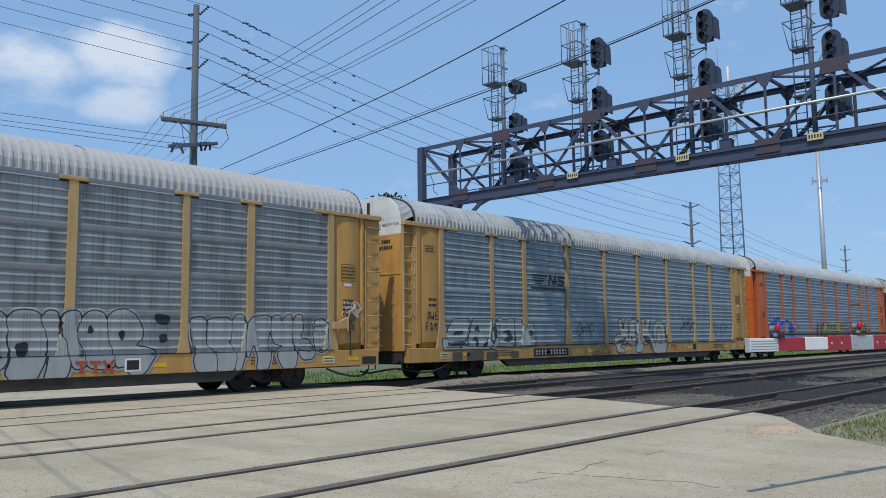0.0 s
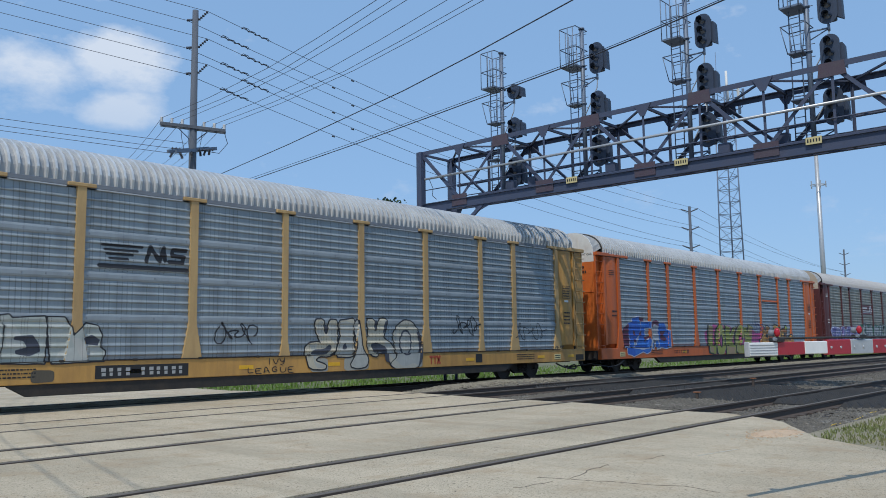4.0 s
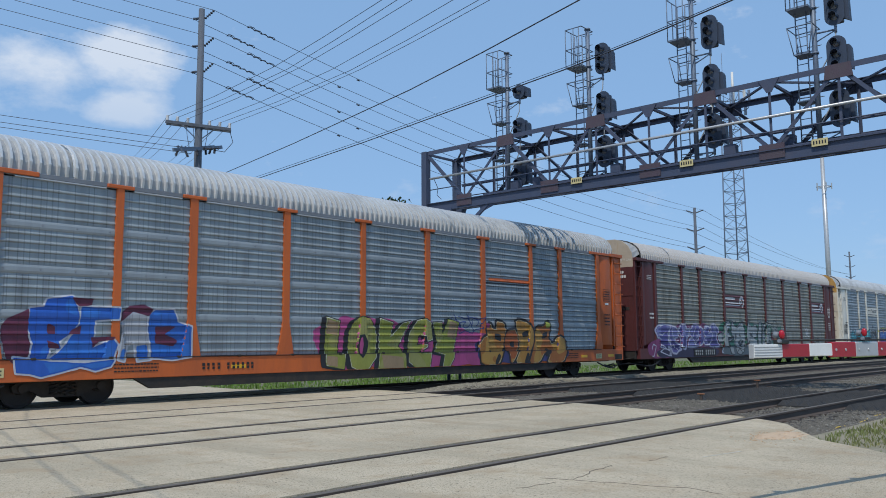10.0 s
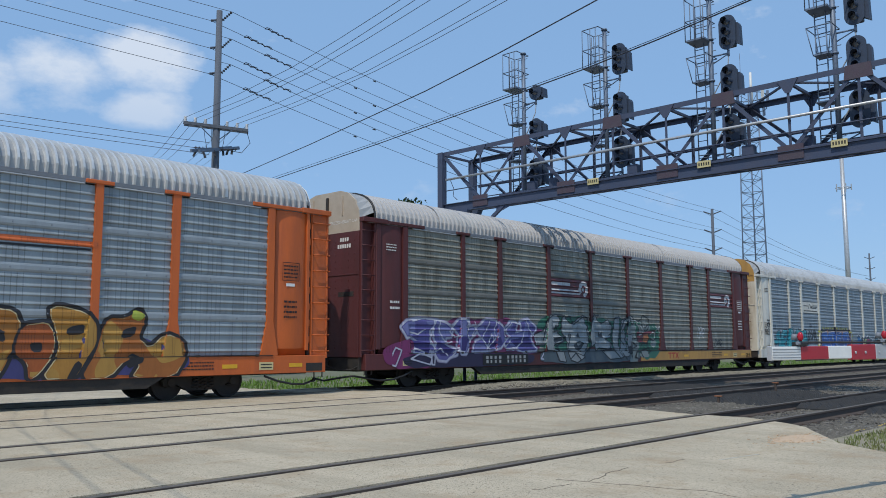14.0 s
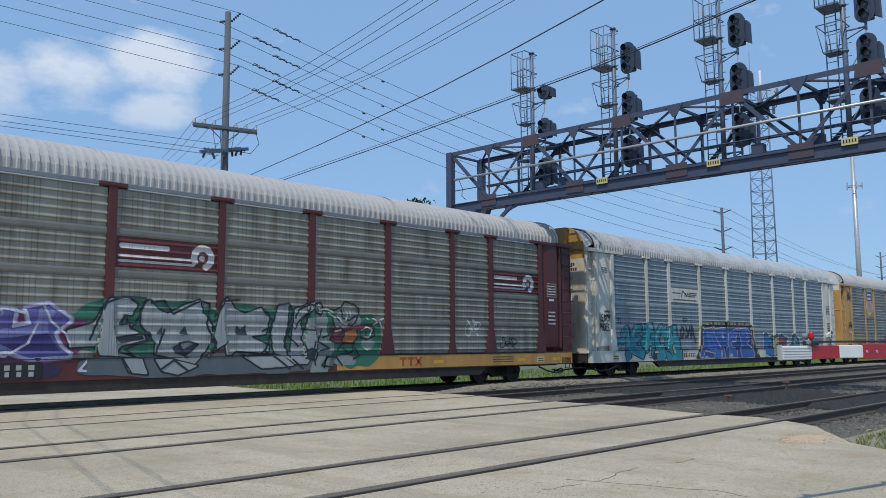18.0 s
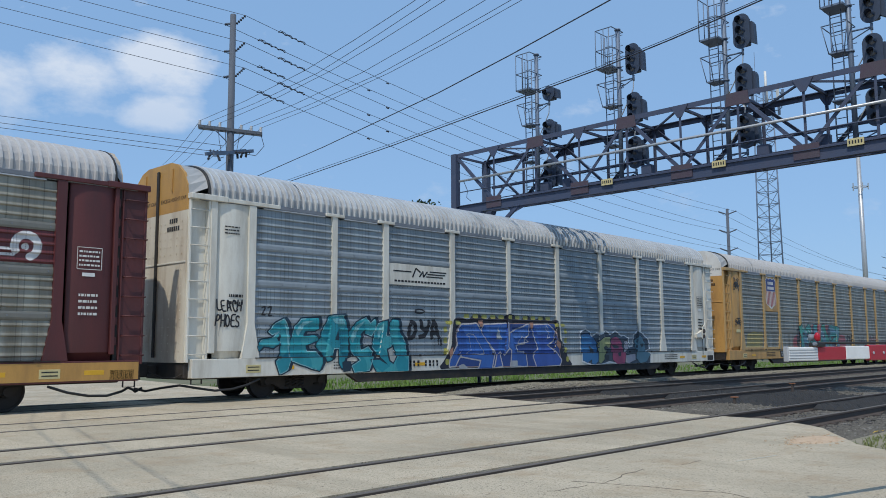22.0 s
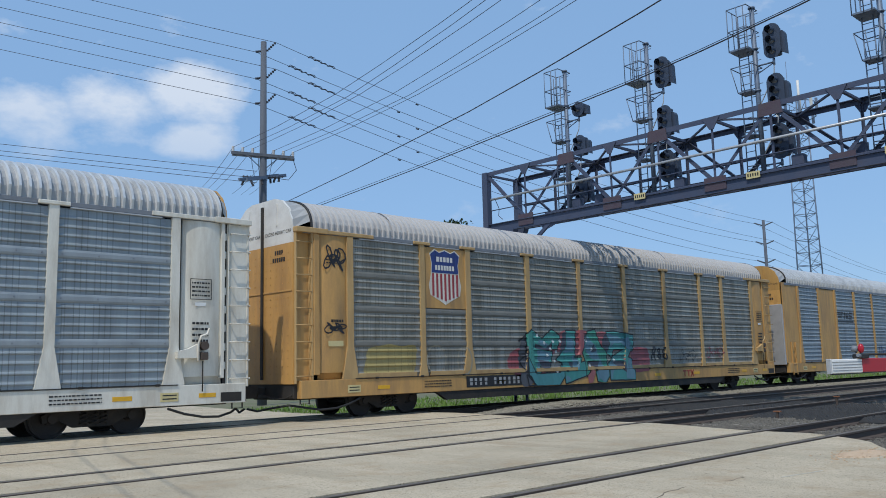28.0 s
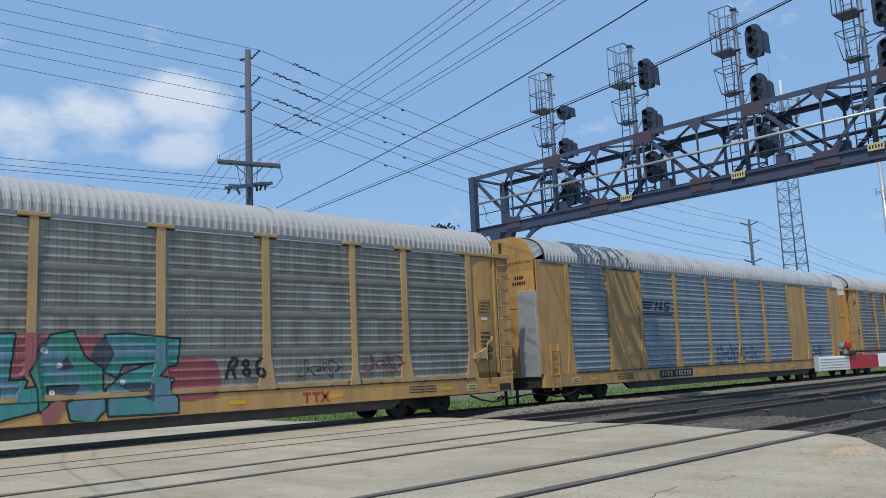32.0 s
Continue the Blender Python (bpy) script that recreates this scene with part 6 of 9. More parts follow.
        part("seam", shared(("seam", key, e), lambda: box(min(fx(ei), fx(ei - 0.02)), max(fx(ei), fx(ei - 0.02)), 0.1, CAR_W - 0.1, 3.42, 3.46, 0.004), paint), None, end)
        for y in (0.85, 2.25):
            part("door_handle", shared(("door_handle", cap.name, e, y), lambda: box(min(fx(ei), fx(ei - 0.03)), max(fx(ei), fx(ei - 0.03)), y - 0.02, y + 0.02, 5.25, 5.85, 0.006), cap), None, end)
        dome = part("end_hood", shared(("end_hood", e), lambda: hood_mesh(e), M_HOOD), None, car, "grey sheet hood closing the roof's end")
        part("hood_seal", shared(("hood_seal", "x", e), lambda: wire_curve([(fx(0.5 if e == 0 else 0.8), y, z + 0.035) for y, z in ROOF_ARC], 0.035, sides=6), M_HOSE), None, dome)
        if ladder_low:
            x0, x1 = sorted((fx(0.5), fx(0.95)))
            part("corner_panel", box(min(fx(0.02), fx(1.75)), max(fx(0.02), fx(1.75)), -0.02, 0.04, 1.07, 5.1, 0.01), paint, car)
            lad = part("ladder", box(x0, x0 + 0.03, -0.1, -0.02, 0.5, 2.1, 0.004), trim, car, "low painted ladder")
            part("ladder_stile", box(x1 - 0.03, x1, -0.1, -0.02, 0.5, 2.1, 0.004), trim, lad)
            for k in range(4):
                part("rung", bar((x0, -0.085, 0.6 + 0.42 * k), (x1, -0.085, 0.6 + 0.42 * k), 0.015, sides=6), trim, lad)
            if e == 0:
                part("end_edge", box(-0.09, 0.02, 0.02, 0.85, 1.0, 4.0, 0.01), M_GALV, car, "bare bright metal edge of the end door")
        else:
            # ladder recess, door pocket with its flare and the header over both
            a, b = sorted((fx(0.0), fx(0.06)))
            part("corner_post", shared(("corner_post", key, e), lambda: box(a, b, 0.0, 0.17, 0.98, 5.02, 0.01), trim), None, car)
            a, b = sorted((fx(0.06), fx(0.62)))
            part("ladder_panel", shared(("ladder_panel", key, e), lambda: box(a, b, 0.14 if e == 0 else 0.02, 0.18 if e == 0 else 0.06, 1.0, 5.02), paint), None, car)
            a, b = sorted((fx(0.5), fx(0.56)))
            lad = part("ladder_stile", shared(("ladder_stile", key, e), lambda: box(a, b, -0.02, 0.14, 1.07, 5.0, 0.006), trim), None, car) if e == 0 else part("ladder_edge", shared(("ladder_edge", key, e), lambda: box(CAR_L - 0.6, CAR_L - 0.565, -0.02, 0.06, 1.02, 5.0, 0.006), trim), None, car)
            for k in range(9):
                z = 1.18 + k * 0.445
                part("rung", shared(("rung", key, e), lambda: rung_mesh(fx(0.03), fx(0.53)), trim), None, lad, at=(0, 0 if e == 0 else -0.07, z))
            a, b = sorted((fx(0.56 if e == 0 else 0.7), fx(0.74 if e == 0 else 0.8)))
            part("pocket_edge", shared(("pocket_edge", key, e), lambda: box(a, b, -0.05, 0.12, 1.2, 5.0, 0.012), paint), None, car)
            a, b = sorted((fx(0.74), fx(1.8)))
            part("door_pocket", shared(("door_pocket", key, e), lambda: pocket_mesh(fx(0.74), fx(1.8)), paint, True), None, car, "bulged painted pocket for the end door")
            a, b = sorted((fx(-0.02), fx(2.6)))
            part("header", shared(("header", key, e), lambda: header_mesh(fx), trim), None, car)
            if e == 1:
                part("door_gap", shared(("door_gap", "x"), lambda: box(CAR_L - 0.7, CAR_L - 0.6, 0.03, 0.1, 1.05, 4.98), M_UNDER), None, car, "dark gap beside the end door")
                for k in range(8):
                    part("hinge", shared(("hinge", key), lambda: box(CAR_L - 0.71, CAR_L - 0.655, -0.03, 0.05, -0.09, 0.09, 0.01), trim), None, car, at=(0, 0, 1.5 + 0.45 * k))
            if e == 1 and brake:
                bw = part("brake_gear", shared(("brake_gear", key), lambda: prism([(CAR_L - 1.98, 1.68), (CAR_L - 1.98, 1.84), (CAR_L - 1.7, 1.9), (CAR_L - 1.45, 2.02), (CAR_L - 1.42, 1.68)], -0.2, -0.08), trim), None, car, "small painted bracket with the hand brake")
                part("ratchet_box", shared(("ratchet_box", "x"), lambda: box(CAR_L - 1.4, CAR_L - 1.2, -0.22, -0.07, 1.64, 1.82, 0.02), M_RAIL), None, bw)
                part("brake_drum", shared(("brake_drum", "x"), lambda: bar((CAR_L - 1.3, -0.24, 1.97), (CAR_L - 1.3, -0.08, 1.97), 0.1, sides=16), M_RAIL), None, bw)
                part("lever", shared(("lever", key), lambda: wire_curve([(CAR_L - 1.46, -0.2, 1.62), (CAR_L - 1.47, -0.22, 2.0), (CAR_L - 1.4, -0.22, 2.2), (CAR_L - 1.25, -0.22, 2.24), (CAR_L - 1.18, -0.2, 2.38)], 0.03, sides=6), trim), None, bw)
                part("brake_rod", shared(("brake_rod", "x"), lambda: bar((CAR_L - 1.3, -0.12, 0.9), (CAR_L - 1.3, -0.12, 1.62), 0.014, sides=6), M_UNDER), None, bw)
            if e == 1:
                part("sill_pocket", shared(("sill_pocket", "x"), lambda: box(CAR_L - 0.8, CAR_L - 0.24, -0.086, -0.07, 0.64, 0.86, 0.003), M_UNDER), None, car, "dark opening in the end of the sill")
                stencil(car, CAR_L - 0.32, 2.5, 0.3, 0.4, 4, ink, 0.139, rnd)
                part("round_mark", shared(("round_mark", "x"), lambda: ring_mesh((CAR_L - 0.32, 0.135, 1.95), 0.13, 0.012), M_RAIL), None, car, "round red-brown stencil mark")
                fr = part("data_frame", shared(("data_frame", ink.name), lambda: frame_mesh(CAR_L - 1.35, 3.32, 0.56, 0.5, -0.075), ink), None, car, "stencilled panel in a thin frame")
                stencil(fr, CAR_L - 1.35, 3.32, 0.46, 0.4, 4, ink, -0.072, rnd)
                stencil(car, CAR_L - 1.35, 2.3, 0.42, 0.55, 4, ink, -0.072, rnd)
                part("notice", shared(("notice", "x"), lambda: box(CAR_L - 1.5, CAR_L - 1.22, -0.074, -0.07, 2.92, 3.0), M_GATEWHITE), None, car)
            else:
                stencil(car, 1.15, 4.3, 0.42, 0.25, 3, ink, -0.072, rnd)
                stencil(car, 1.3, 2.55, 0.4, 0.36, 2, ink, -0.072, rnd)
        # coupler and hoses
        xo = fx(-0.1)
        cp = part("coupler", shared(("coupler", e), lambda: coupler_mesh(fx), M_UNDER), None, car, "rusty knuckle coupler")
        part("brake_hose", shared(("brake_hose", e), lambda: wire_curve([(fx(2.1), 0.0, 0.54), (fx(1.7), -0.04, 0.4), (fx(1.25), -0.06, 0.31), (fx(0.8), 0.0, 0.29), (fx(0.4), 0.15, 0.36), (fx(0.1), 0.45, 0.43), (fx(-0.2), 0.85, 0.36), (fx(-0.42), 1.15, 0.29), (fx(-0.65), 1.3, 0.36)], 0.03, sides=7), M_HOSE), None, cp)
        part("cut_lever", shared(("cut_lever", e), lambda: wire_curve([(fx(0.05), 0.1, 0.75), (fx(-0.1), 0.3, 0.62), (fx(-0.12), 0.9, 0.6), (fx(-0.3), 1.3, 0.75)], 0.018, sides=6), M_UNDER), None, cp)
        part("end_sill", shared(("end_sill", "x", e), lambda: box(min(fx(0.0), fx(0.3)), max(fx(0.0), fx(0.3)), 0.1, CAR_W - 0.1, 0.6, 0.98, 0.02), M_UNDER), None, car)
        part("step", shared(("step", "x", e), lambda: step_mesh(fx), M_UNDER), None, car, "sooty sill step")
    for x in (3.58, CAR_L - 3.58):
        truck_at(car, x)
    # plates and reflective strips along the sill
    for x in (1.85, CAR_L - 2.1):
        pl = part("warning_plate", shared(("warning_plate", "x"), lambda: box(-0.22, 0.22, -0.09, -0.081, 0.7, 0.9, 0.003), M_SIGNYEL), None, car, "small yellow warning plate", at=(x, 0, 0))
        for z in (0.75, 0.83):
            part("plate_row", shared(("plate_row", "x"), lambda: box(-0.17, 0.17, -0.094, -0.09, 0, 0.025), M_BLACK), None, pl, at=(0, 0, z))
    for x in (2.9, 7.8, 10.9, 13.9, 17.0, 20.0, 24.2, CAR_L - 1.15):
        part("reflector", shared(("reflector", "x"), lambda: box(-0.22, 0.22, -0.088, -0.081, 0.76, 0.86, 0.002), M_TAPE), None, car, "yellow reflective strip", at=(x, 0, 0))
    for x in (5.0, CAR_L - 4.2):
        stencil(car, x, 0.84, 1.1, 0.24, 3, M_BLACK, -0.085, rnd)
    return car


def joint_mesh():
    """The narrow gap over the sill with its small clamps."""
    bm = box(1.9, CAR_L - 1.9, -0.103, -0.07, 1.064, 1.082)
    for k in range(14):
        x = 2.6 + 1.72 * k
        box(x, x + 0.1, -0.112, -0.07, 1.05, 1.105, 0.008, bm)
    return bm


def rivet_mesh(x):
    """Rows of rivets over the end doors."""
    bm = bmesh.new()
    for y in (0.3, 0.55, 0.85, 1.15, 1.38, 1.72, 1.95, 2.25, 2.55, 2.8):
        for k in range(17):
            z = 1.25 + 0.2 * k
            beam((x - 0.012, y, z), (x, y, z), 0.028, 0.028, bm)
    return bm


def roof_band():
    bm = bmesh.new()
    pts = [(y - 0.012 * (1 if y < 1 else -1 if y > 2 else 0), z + 0.06) for y, z in ROOF_ARC]
    for (ya, za), (yb, zb) in zip(pts, pts[1:]):
        v = [bm.verts.new(p) for p in ((-0.05, ya, za), (0.05, ya, za), (0.05, yb, zb), (-0.05, yb, zb))]
        bm.faces.new(v)
    bmesh.ops.remove_doubles(bm, verts=bm.verts[:], dist=1e-4)
    return bm


def bolt_row(w):
    bm = bmesh.new()
    for k in range(4):
        x = 0.12 + (w - 0.24) * k / 3
        bar((x, -0.045, 0), (x, -0.034, 0), 0.018, bm, 6)
    return bm


def hood_mesh(e):
    """The sloped hood between the end doors and the roof's first rib."""
    bm = bmesh.new()
    outer = [(y, z) for y, z in end_outline() if z >= 5.1]
    arc = ROOF_ARC[2:-2]
    n = 16

    def along(pts, t):
        d = [0.0]
        for p, q in zip(pts, pts[1:]):
            d.append(d[-1] + math.hypot(q[0] - p[0], q[1] - p[1]))
        s = t * d[-1]
        for i in range(len(pts) - 1):
            if s <= d[i + 1] + 1e-9:
                f = (s - d[i]) / (d[i + 1] - d[i])
                return pts[i][0] + (pts[i + 1][0] - pts[i][0]) * f, pts[i][1] + (pts[i + 1][1] - pts[i][1]) * f
        return pts[-1]
    rows = []
    for k in range(n + 1):
        a, b = along(outer, k / n), along(arc, k / n)
        xs = (0.0, 0.5) if e == 0 else (CAR_L - 0.6, CAR_L - 0.8)
        rows.append((bm.verts.new((xs[0], a[0], a[1])), bm.verts.new((xs[1], b[0], b[1] + 0.02))))
    for p, q in zip(rows, rows[1:]):
        bm.faces.new((p[0], p[1], q[1], q[0]))
    bmesh.ops.recalc_face_normals(bm, faces=bm.faces[:])
    return bm


def rung_mesh(xa, xb):
    bm = bar((xa, -0.01, 0), (xb, -0.01, 0), 0.014, sides=6)
    for x in (xa, xb):
        bar((x, -0.03, 0), (x, 0.14, 0), 0.016, bm, 6)
    return bm


def pocket_mesh(xa, xb):
    """A gently bulged sheet with a slanted foot."""
    bm = bmesh.new()
    lo, hi = min(xa, xb), max(xa, xb)
    n = 10
    rows = []
    for z in (1.25, 1.45, 3.0, 4.6, 4.98):
        row = []
        for k in range(n + 1):
            t = k / n
            x = lo + (hi - lo) * t
            b = math.sin(math.pi * min(1, max(0, t))) ** 0.6
            row.append(bm.verts.new((x, 0.06 - 0.125 * b * (1 if 1.3 < z < 4.9 else 0.8), z)))
        rows.append(row)
    for a, b in zip(rows, rows[1:]):
        for k in range(n):
            bm.faces.new((a[k], a[k + 1], b[k + 1], b[k]))
    box(lo, hi, 0.05, 0.1, 1.07, 4.99, 0, bm)
    return bm


def header_mesh(fx):
    a, b = sorted((fx(-0.02), fx(1.0)))
    bm = box(a, b, -0.1, 0.12, 4.99, 5.13, 0.012)
    a, b = sorted((fx(1.0), fx(2.6)))
    return box(a, b, -0.09, 0.02, 5.0, 5.1, 0.01, bm)


def ring_mesh(c, r, t):
    return wire_curve([(c[0] + r * math.cos(a), c[1], c[2] + r * math.sin(a)) for a in (2 * math.pi * k / 18 for k in range(19))], t, sides=6)


def frame_mesh(x, z, w, h, y):
    bm = bmesh.new()
    for a in ((x - w / 2, x + w / 2, z + h / 2 - 0.015, z + h / 2), (x - w / 2, x + w / 2, z - h / 2, z - h / 2 + 0.015), (x - w / 2, x - w / 2 + 0.015, z - h / 2, z + h / 2), (x + w / 2 - 0.015, x + w / 2, z - h / 2, z + h / 2)):
        box(a[0], a[1], y - 0.003, y, a[2], a[3], 0, bm)
    return bm


def coupler_mesh(fx):
    c = CAR_W / 2
    bm = beam((fx(0.6), c, 0.8), (fx(-0.3), c, 0.8), 0.2, 0.2)
    box(min(fx(-0.25), fx(-0.66)), max(fx(-0.25), fx(-0.66)), c - 0.17, c + 0.17, 0.62, 0.97, 0.03, bm)
    return bm


def step_mesh(fx):
    bm = bmesh.new()
    for x in (0.16, 0.44):
        beam((fx(x), 0.02, 0.62), (fx(x), 0.02, 0.46), 0.035, 0.012, bm)
    beam((fx(0.15), 0.02, 0.465), (fx(0.45), 0.02, 0.465), 0.05, 0.012, bm)
    return bm


FIRST_TRUCK = []


def truck_at(car, x):
    """The first truck is built, the others share its meshes."""
    if not FIRST_TRUCK:
        truck(car, 0.0)
        FIRST_TRUCK.append([o for o in car.children if o.name.startswith("truck")][0])
        FIRST_TRUCK[0].matrix_basis = Matrix.Translation((x, 0, 0))
        return
    t = copy_thing(FIRST_TRUCK[0], Matrix.Translation((x, 0, 0)))
    t.parent = car


def end_words(car, dark=M_BLACK):
    """The warning on the pale upper end, over the two door leaves."""
    for words, y in (("EXCESS HEIGHT CAR", 0.78), ("EXCESS HEIGHT CAR", 2.32)):
        me = text_mesh(words, 0.135)
        me.materials.append(dark)
        me.transform(Matrix.Rotation(radians(-90), 4, "Z"))
        tagged(part("height_warning", me, None, car, "black stencilled words", at=(-0.036, y, 5.0)), kind="stuff")
    bm = bmesh.new()
    for k in range(4):
        box(-0.036, -0.031, 0.55 + 0.105 * k, 0.625 + 0.105 * k, 4.44, 4.56, 0, bm)
    for k in range(6):
        box(-0.036, -0.031, 0.45 + 0.105 * k, 0.525 + 0.105 * k, 4.24, 4.36, 0, bm)
    tagged(part("car_mark", bm, dark, car, "car marks as dark stencilled characters"), kind="stuff")


def marks(car, x0, x1, z0, z1, n, mat, plate=None, over=0.0):
    """Reporting marks on the sill as a row of upright bars, with their dark plate where there is one."""
    if plate:
        part("mark_plate", box(x0 - 0.1, x1 + 0.1, -0.088 - over, -0.081, z0 - 0.06, z1 + 0.06, 0.002), plate, car)
    bm = bmesh.new()
    w = (x1 - x0) / n
    for k in range(n):
        if k == 4:
            continue
        h = z1 - z0
        a, b = (0.16, 0.62) if k % 3 else (0.2, 0.74)
        box(x0 + w * (k + a), x0 + w * (k + b), -0.094 - over, -0.089 - over, z0 + 0.56 * h, z1, 0, bm)
        box(x0 + w * (k + a + 0.06), x0 + w * (k + b - 0.04 * (k % 2)), -0.094 - over, -0.089 - over, z0, z0 + 0.42 * h, 0, bm)
    tagged(part("car_mark", bm, mat, car, "car marks as a row of stencilled characters"), kind="stuff")


def owner_sign(car, x0, x1, z, over=0.0):
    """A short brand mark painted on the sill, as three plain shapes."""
    m = spray((0.42, 0.07, 0.03))
    w = (x1 - x0) / 3
    bm = bmesh.new()
    for k in range(2):
        a = x0 + w * k
        box(a, a + w * 0.85, -0.09, -0.084, z + 0.2, z + 0.27, 0, bm)
        box(a + w * 0.33, a + w * 0.55, -0.09, -0.084, z, z + 0.2, 0, bm)
    a = x0 + 2 * w
    for p, q in (((a, z), (a + w * 0.8, z + 0.27)), ((a, z + 0.27), (a + w * 0.8, z))):
        beam((p[0], -0.087, p[1]), (q[0], -0.087, q[1]), 0.07, 0.006, bm, up=(0, 1, 0))
    bm.transform(Matrix.Translation((0, -over, 0)))
    part("owner_mark", bm, m, car, "faded red owner's mark")


K = (0.02, 0.02, 0.024)
CARS = []


def car_first():
    c = autorack(-9.45, "yellow car carrier with grey ribbed screens and silver bubble graffiti", M_YELLOW, M_SCREEN_MID, M_ROOF_PALE, M_WHITE, M_TANTRIM, seed=1, brake=True)
    silver = (0.37, 0.385, 0.385)
    mural(c, POSTS, ["15.98,1.96 16.22,2.06 16.40,2.03 16.53,1.93 16.62,1.70 16.54,1.44 16.61,1.18 16.54,0.89 16.34,0.77 16.03,0.81",
        "16.54,1.83 16.62,2.00 16.84,2.07 17.14,2.04 17.31,1.87 17.39,1.57 17.39,1.17 17.31,0.87 17.16,0.58 16.91,0.58 16.65,0.58 16.52,0.73 16.61,0.92 16.66,1.18 16.57,1.44 16.61,1.64",
        "17.24,1.87 17.37,2.06 17.57,2.05 17.65,1.88 17.65,1.50 17.80,1.47 17.91,1.16 17.89,0.78 17.80,0.58 17.50,0.58 17.33,0.58 17.41,0.90 17.43,1.30 17.37,1.64",
        "17.70,1.95 17.81,2.05 18.06,2.07 18.15,1.88 18.04,1.62 18.04,1.43 18.17,1.32 18.25,1.04 18.23,0.80 17.96,0.78 17.84,1.16 17.80,1.43 17.71,1.50",
        "18.15,1.85 18.24,2.02 18.41,2.08 18.64,2.03 18.75,1.82 18.77,1.42 18.90,1.21 18.94,0.82 18.68,0.75 18.28,0.80 18.23,1.08 18.17,1.32 18.04,1.43 18.04,1.60",
        "18.75,1.96 18.90,2.08 19.16,2.13 19.44,1.97 19.61,1.71 19.64,1.49 19.42,1.27 19.70,1.23 19.98,1.15 19.91,1.01 19.68,0.65 19.45,0.58 19.25,0.63 19.20,0.84 19.16,0.81 18.94,0.78 18.90,1.21 18.78,1.42",
        "20.85,1.91 21.20,1.98 21.34,1.84 21.31,1.33 21.54,1.17 21.64,0.89 21.60,0.58 21.28,0.58 21.01,0.63 20.94,0.94 21.07,1.17 20.89,1.33",
        "21.39,1.94 22.08,1.96 22.14,1.40 21.95,1.36 22.19,1.16 22.24,0.91 22.15,0.63 21.88,0.58 21.64,0.58 21.63,0.93 21.54,1.17 21.36,1.25 21.36,1.64",
        "22.13,2.00 22.37,2.06 22.49,1.93 22.50,1.31 22.44,0.91 22.35,0.63 22.15,0.59 22.24,0.99 22.05,1.32 22.09,1.40",
        "22.57,1.97 23.29,2.04 23.36,1.77 23.20,1.39 23.29,0.93 23.19,0.60 22.84,0.58 22.86,0.94 22.73,1.31 22.54,0.86 22.48,1.31",
        "23.37,2.02 23.60,2.05 23.69,1.81 23.74,1.98 23.96,2.09 24.07,1.81 24.02,1.38 24.18,0.95 24.08,0.58 23.71,0.58 23.49,0.92 23.54,1.13 23.75,1.21 23.38,1.30 23.33,1.72",
        "24.10,2.03 24.34,2.08 24.45,1.77 24.29,1.42 24.62,1.38 24.79,1.11 24.74,0.85 24.35,0.82 24.18,1.08 24.04,1.43",
        "24.79,1.86 25.08,1.98 25.31,1.82 25.25,1.46 25.31,1.15 25.02,1.00 24.85,1.11 24.79,1.46"],
          silver, K, "silver bubble letters with black outline", 3, edge=0.03, rim=(0.34, 0.35, 0.345), rim_width=0.05, darks=["16.71,1.34 17.02,1.40 16.98,1.07 16.79,1.05",
        "18.25,1.57 18.33,1.78 18.43,1.67 18.41,1.55",
        "18.99,1.57 19.09,1.65 19.19,1.58 19.11,1.35",
        "19.88,2.05 20.34,1.98 20.26,1.75 19.97,1.79",
        "20.02,1.53 20.26,1.56 20.23,1.34 20.06,1.34"],
          strokes=[(K, 0.012, ["24.79,1.73 25.13,1.77 25.11,1.60 24.85,1.62",
        "24.27,1.29 24.77,1.27 24.68,1.03 24.24,1.10"])])
    squiggle(c, POSTS, 25.9, 26.5, 2.0, 2.5, (0.6, 0.6, 0.6), 33)
    owner_sign(c, 18.0, 18.95, 0.68, 0.022)
    part("white_square", box(19.15, 19.55, -0.102, -0.098, 0.68, 0.98), M_GATEWHITE, c)
    part("square_mark", box(19.2, 19.5, -0.106, -0.102, 0.72, 0.94), M_BLACK, c)
    return c


